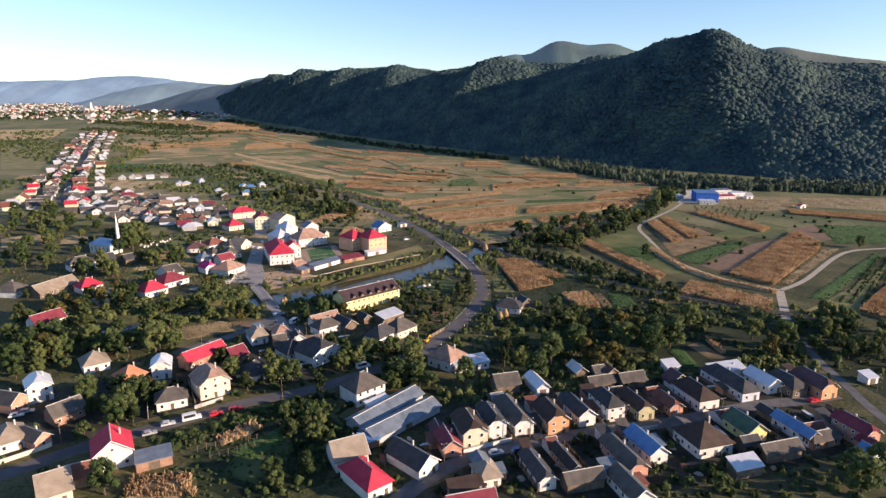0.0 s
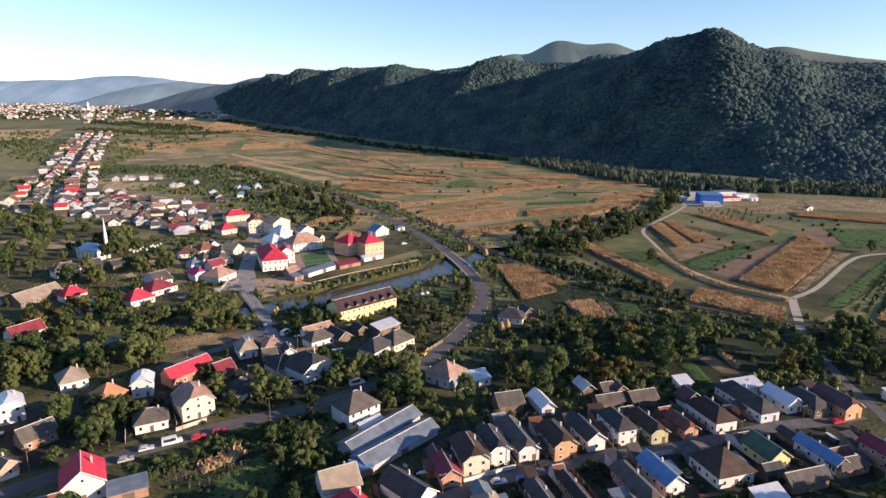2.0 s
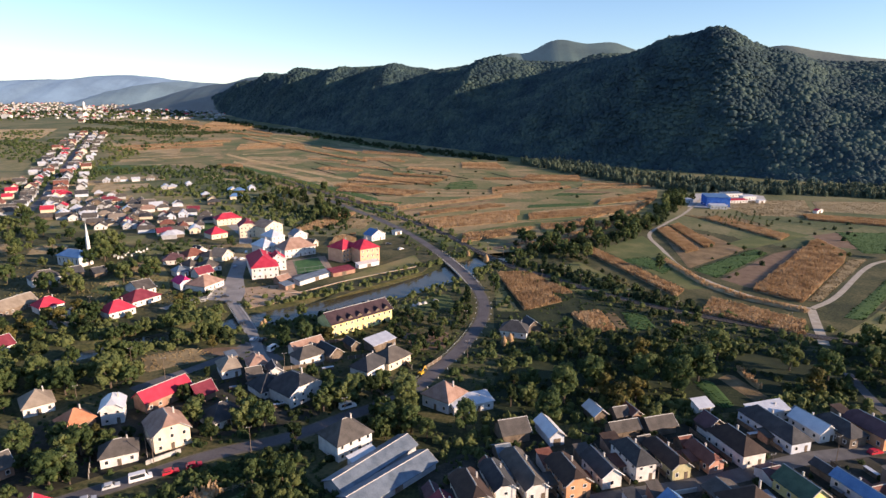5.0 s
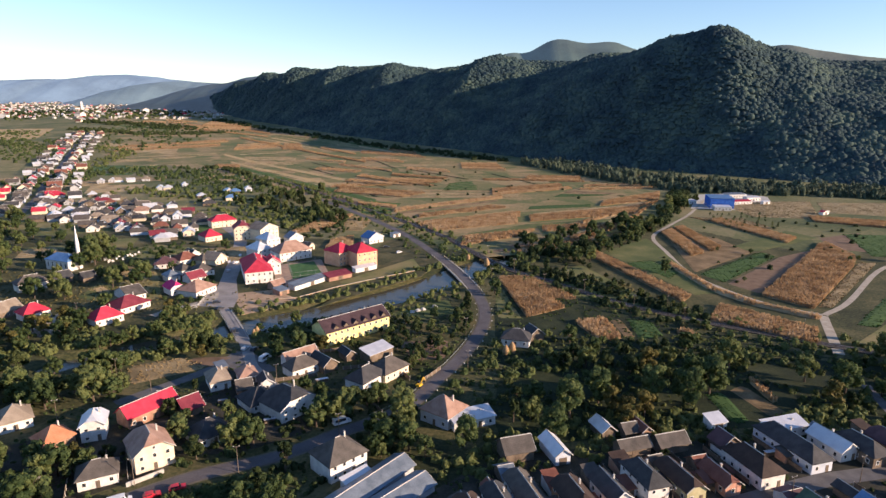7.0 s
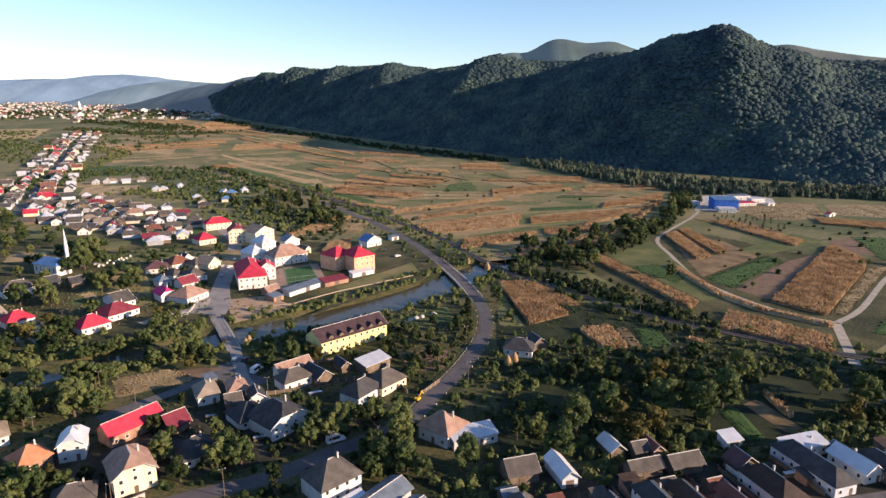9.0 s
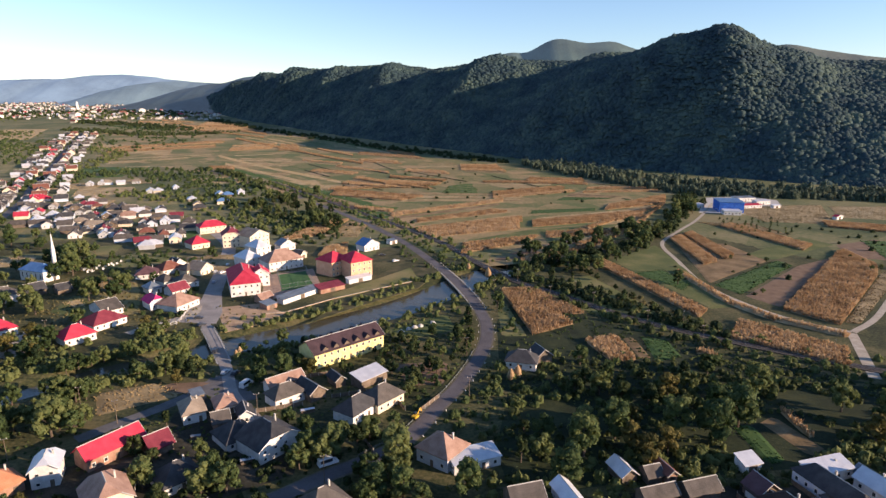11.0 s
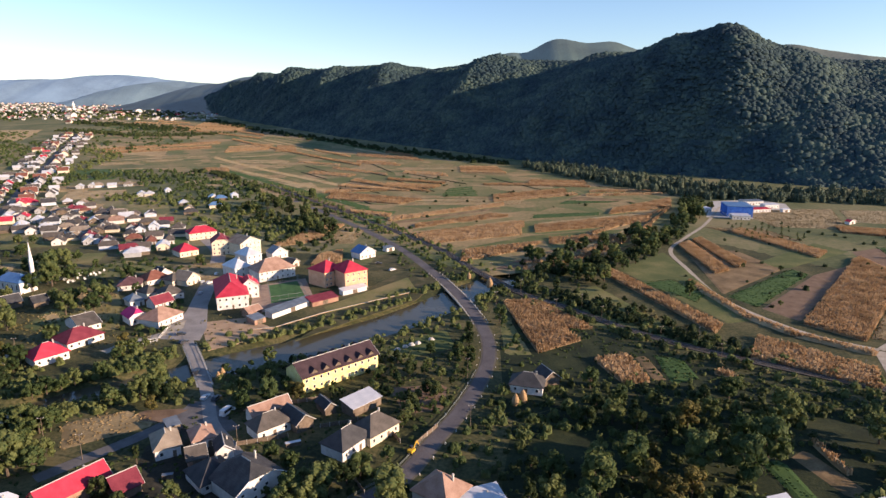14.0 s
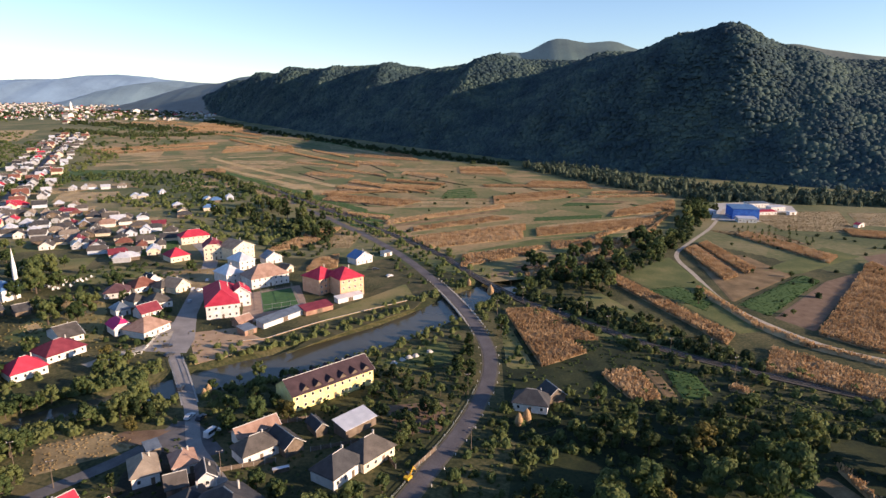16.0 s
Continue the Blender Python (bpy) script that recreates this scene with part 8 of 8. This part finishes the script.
def pole(p, turn=0.0, text="slim weathered wooden utility pole"):
    root = tagged(new("utility_pole"), text, "utility pole", "utility poles")
    root.matrix_basis = pose(p[0], p[1], float(rise_of(p[1])), 0, 0, turn)
    child("post", POLE[0], root)
    child("crossarm", POLE[1], root)
    for x in (-0.75, 0.75):
        child("insulator", POLE[2], root).location = (x, 0, 0)


for p in ((-116.0, 155.9), (-84.3, 180.0), (22.9, 161.8), (-2.5, 147.1), (85.7, 176.4), (109.2, 186.1), (53.5, 170.6), (-34.6, 205.3), (-58.9, 186.7), (146.9, 195.3), (-125.2, 211.5), (-123.6, 243.3),
          (-106.6, 234.4), (-63.6, 240.1), (5.3, 254.1), (5.1, 290.0), (21.1, 372.4), (35.8, 394.3), (21.8, 429.8), (9.8, 443.7), (69.0, 351.2), (87.9, 325.3), (105.8, 306.8), (49.3, 361.4), (-176.0, 305.5)):
    pole(p, 20)
for p in side_line(RAIL_L, 4.5)[10::14]:
    pole(p, 60, "weathered wooden pole beside the railway")

# ---- vehicles ----
def paint(name, c):
    return material("car_paint_" + name, [tuple(v * 0.85 for v in c), c], 0.3, 0.3, spec=0.5)


PAINTS = {"white": paint("white", (0.75, 0.75, 0.74)), "red": paint("red", (0.55, 0.03, 0.05)), "grey": paint("grey", (0.35, 0.37, 0.40)), "blue": paint("blue", (0.05, 0.16, 0.40)), "dark": paint("dark", (0.04, 0.045, 0.055)), "silver": paint("silver", (0.5, 0.52, 0.54))}


def vehicle(p, turn, colour, van=False):
    L, W, Hb, Ht = (5.8, 2.0, 1.1, 2.3) if van else (4.3, 1.75, 0.85, 1.45)
    name = "van" if van else "car"
    root = tagged(new(name), "%s %s standing beside the road" % (colour, "delivery van" if van else "passenger car"), name)
    root.matrix_basis = pose(p[0], p[1], 0.1, 0, 0, turn)
    prof = [(-L / 2, 0.35), (L / 2, 0.35), (L / 2, Hb * 0.85), (L / 2 - 0.9, Hb), (-L / 2 + 0.15, Hb), (-L / 2, Hb * 0.9)]
    roof = [(L / 2 - (0.95 if van else 1.25), Hb), (L / 2 - (1.6 if van else 1.9), Ht), (-L / 2 + (0.1 if van else 0.7), Ht), (-L / 2 + 0.1, Hb)]
    def extrude(outline, half):
        n = len(outline)
        V = [(x, -half, z) for x, z in outline] + [(x, half, z) for x, z in outline]
        F = [tuple(range(n)), tuple(range(2 * n - 1, n - 1, -1))] + [(i, n + i, n + (i + 1) % n, (i + 1) % n) for i in range(n)]
        return V, F
    child("body", mesh("body", *extrude(prof, W / 2), PAINTS[colour]), root)
    child("cabin", mesh("cabin", *extrude(roof, W / 2 - 0.12), PAINTS[colour]), root)
    x0, x1, z0, z1 = roof[3][0] + 0.35, roof[0][0] - 0.45, Hb + 0.08, Ht - 0.15
    for s in (-1, 1):
        y = s * (W / 2 - 0.11)
        V, F = boxes([(x0, min(y, y + s * 0.015), z0, x1 - 0.4, max(y, y + s * 0.015), z1)])
        child("side_window", mesh("side_window", V, F, M["glass"]), root, "dark side window")
    a, c = roof[0], roof[1]
    V = [(a[0] + 0.02, -W / 2 + 0.2, a[1] + 0.08), (a[0] + 0.02, W / 2 - 0.2, a[1] + 0.08), (c[0] + 0.05, W / 2 - 0.25, c[1] - 0.06), (c[0] + 0.05, -W / 2 + 0.25, c[1] - 0.06)]
    V += [(x - 0.03, y, z - 0.03) for x, y, z in V]
    child("windscreen", mesh("windscreen", V, [(0, 1, 2, 3), (7, 6, 5, 4), (0, 4, 5, 1), (1, 5, 6, 2), (2, 6, 7, 3), (3, 7, 4, 0)], M["glass"]), root, "dark windscreen")
    n = 12
    for sx in (-0.32, 0.32):
        for sy in (-1, 1):
            V = [(sx * L + 0.33 * math.cos(k * math.pi / 6), sy * (W / 2 - 0.2) + d, 0.33 + 0.33 * math.sin(k * math.pi / 6)) for d in (-0.12, 0.22 * sy if sy > 0 else 0.02) for k in range(n)]
            child("wheel", mesh("wheel", V, [tuple(range(n))[::-1], tuple(range(n, 2 * n))] + [(k, (k + 1) % n, n + (k + 1) % n, n + k) for k in range(n)], M["tyre"]), root, "black tyre")


for p, turn, colour, van in (((-84.2, 172.5), 31, "white", True), ((-77.5, 175.6), 31, "red", False), ((-72.3, 178.8), 31, "red", False), ((-90.2, 168.8), 31, "silver", False), ((19.1, 156.8), 18, "blue", False), ((12.4, 155.4), 18, "white", False),
                             ((-141.6, 172.7), 25, "white", False), ((-140.1, 175.3), 25, "grey", False), ((-35.3, 213.6), 33, "white", True), ((-74.6, 261.9), 70, "white", True), ((-86.0, 272.1), 80, "silver", False), ((-82.0, 271.5), 80, "dark", False), ((-97.7, 292.1), 95, "dark", False),
                             ((-138.7, 409.6), 60, "white", False), ((-93.2, 163.0), 31, "grey", False), ((122.9, 190.4), 15, "red", False), ((26.1, 164.1), 18, "dark", False), ((-37.8, 440.0), 40, "white", False), ((-48.1, 454.9), 10, "dark", False), ((-129.4, 404.7), 60, "dark", False), ((-115.4, 321.8), 60, "dark", False), ((-143.2, 411.0), 105, "silver", False), ((-136.0, 390.0), 100, "grey", False), ((-120.5, 331.0), 20, "dark", False), ((-142.0, 428.0), 105, "white", False)):
    vehicle(p, turn, colour, van)

# ---- excavator, haystacks, small things ----
M["machine"] = material("machine_yellow", [(0.55, 0.32, 0.02), (0.70, 0.42, 0.04)], 1.0, 0.5)
M["hay"] = material("old_hay", [(0.24, 0.15, 0.075), (0.38, 0.26, 0.14)], 1.2, 0.95, bump=0.8, bump_scale=6)


def excavator(p, turn):
    root = tagged(new("excavator"), "yellow road excavator working on the verge", "excavator")
    root.matrix_basis = pose(p[0], p[1], 0.1, 0, 0, turn) @ Matrix.Scale(0.65, 4)
    for y in (-1.1, 1.1):
        V, F = boxes([(-1.8, y - 0.28, 0, 1.8, y + 0.28, 0.8)])
        child("track", mesh("track", V, F, M["tyre"]), root, "black crawler track")
    V, F = boxes([(-1.9, -1.25, 0.9, 1.4, 1.25, 1.9)])
    child("body", mesh("body", V, F, M["machine"]), root)
    V, F = boxes([(0.1, 0.1, 1.9, 1.4, 1.2, 3.0)])
    child("cab", mesh("cab", V, F, M["glass"]), root, "dark glazed cab")
    for name, a, c, w in (("boom", (1.2, 1.6), (3.8, 4.2), 0.28), ("stick", (3.8, 4.2), (5.4, 1.8), 0.22)):
        dx, dz = c[0] - a[0], c[1] - a[1]
        l = math.hypot(dx, dz)
        ox, oz = -dz / l * w, dx / l * w
        V = [(a[0] + ox, -0.3 + y, a[1] + oz) for y in (0,)] + [(c[0] + ox, -0.3, c[1] + oz), (c[0] - ox, -0.3, c[1] - oz), (a[0] - ox, -0.3, a[1] - oz)]
        V += [(x, y + 0.35, z) for x, y, z in V]
        child(name, mesh(name, V, [(0, 1, 2, 3), (7, 6, 5, 4), (0, 4, 5, 1), (1, 5, 6, 2), (2, 6, 7, 3), (3, 7, 4, 0)], M["machine"]), root)
    V, F = boxes([(4.9, -0.7, 0.9, 5.7, 0.5, 1.8)])
    child("bucket", mesh("bucket", V, F, M["steel"]), root, "steel bucket")


excavator((-12.3, 239.9), 60)


def haystack(p, size):
    n, V, F = 14, [], []
    r = random.Random(int(p[0] * 3))
    rings = ((1.0, 0), (1.25, 0.9), (1.2, 1.7), (0.9, 2.6), (0.45, 3.4), (0.05, 3.9))
    for rr, z in rings:
        V += [(size * rr * math.cos(k * 2 * math.pi / n) * r.uniform(0.92, 1.08), size * rr * math.sin(k * 2 * math.pi / n) * r.uniform(0.92, 1.08), size * z) for k in range(n)]
    for i in range(len(rings) - 1):
        F += [(i * n + k, i * n + (k + 1) % n, (i + 1) * n + (k + 1) % n, (i + 1) * n + k) for k in range(n)]
    ob = tagged(new("haystack", mesh("haystack", V, F, M["hay"])), "rounded brown haystack in an orchard", "haystack", "haystacks")
    ob.location = (p[0], p[1], 0)


for p, size in (((21.0, 270.1), 1.1), ((23.7, 271.9), 1.25), ((-86.4, 289.2), 1.0), ((-87.0, 286.7), 0.9), ((8.7, 423.9), 1.0), ((19.8, 406.3), 1.5)):
    haystack(p, size)


def firewood_stack(p, turn, length, cover):
    """Split logs in two rows under a strip of sheet metal."""
    root = tagged(new("firewood_stack"), "stack of split firewood under old sheet metal in a yard", "firewood stack", "firewood stacks")
    root.matrix_basis = pose(p[0], p[1], 0.04, 0, 0, turn)
    r = random.Random(int(p[0] * 11 + p[1]))
    specs = []
    for row in range(5):
        x = -length / 2
        while x < length / 2:
            k = r.uniform(0.18, 0.3)
            specs.append((x, -0.5 + r.uniform(-0.06, 0.06), row * 0.26, x + k - 0.02, 0.5 + r.uniform(-0.06, 0.06), row * 0.26 + 0.25))
            x += k
    child("logs", mesh("logs", *boxes(specs), M["timber"]), root)
    child("cover", mesh("cover", *boxes([(-length / 2 - 0.15, -0.65, 1.31, length / 2 + 0.15, 0.65, 1.36)]), M["roof_" + cover]), root, "old sheet-metal cover")


def tarp_heap(p, turn, size, mat):
    """A low uneven heap of sand, rubble or covered goods."""
    r = random.Random(int(p[0] * 5 + p[1] * 3))
    n, V = 12, [(0, 0, size * 0.62)]
    for rr, z in ((0.45, 0.5), (0.8, 0.25), (1.0, -0.05)):
        V += [(size * rr * math.cos(k * math.pi / 6) * r.uniform(0.8, 1.25), size * 0.7 * rr * math.sin(k * math.pi / 6) * r.uniform(0.8, 1.25), size * z * r.uniform(0.8, 1.2)) for k in range(n)]
    F = [(0, 1 + k, 1 + (k + 1) % n) for k in range(n)] + [(1 + g * n + k, 1 + (g + 1) * n + k, 1 + (g + 1) * n + (k + 1) % n, 1 + g * n + (k + 1) % n) for g in range(2) for k in range(n)]
    ob = tagged(new("yard_heap", mesh("yard_heap", V, F, M[mat])), "low heap of building material in a yard", "heap", "heaps in the yards")
    ob.matrix_basis = pose(p[0], p[1], 0.04, 0, 0, turn)


cr = random.Random(41)
for p in ((17.5, 176.0), (36.5, 176.5), (56.5, 190.0), (66.0, 186.0), (76.0, 190.0), (92.0, 199.0), (20.0, 147.0), (42.0, 150.0), (66.0, 150.0), (68.5, 163.0), (97.0, 160.0), (100.5, 171.0), (115.0, 180.0), (-8.5, 158.0), (-20.0, 150.0), (-58.0, 214.0), (-78.0, 226.0), (-48.0, 243.0), (-89.0, 196.0), (-112.0, 181.0)):
    firewood_stack(p, cr.choice((18, 108)) + cr.uniform(-6, 6), cr.uniform(2.5, 5.0), cr.choice(("zinc", "palemetal", "redbrown")))
for p in ((18.5, 143.5), (41.0, 145.5), (43.5, 139.0), (67.5, 147.0), (64.5, 160.0), (99.0, 166.5), (29.5, 150.5), (-13.5, 163.0), (-12.0, 152.0), (89.5, 150.5), (73.0, 196.0), (38.5, 189.5), (-76.0, 214.0), (-53.0, 252.0), (-99.0, 140.0), (-107.0, 138.0)):
    tarp_heap(p, cr.uniform(0, 180), cr.uniform(0.9, 2.0), cr.choice(("sand", "concrete", "whitepaint", "gravel")))
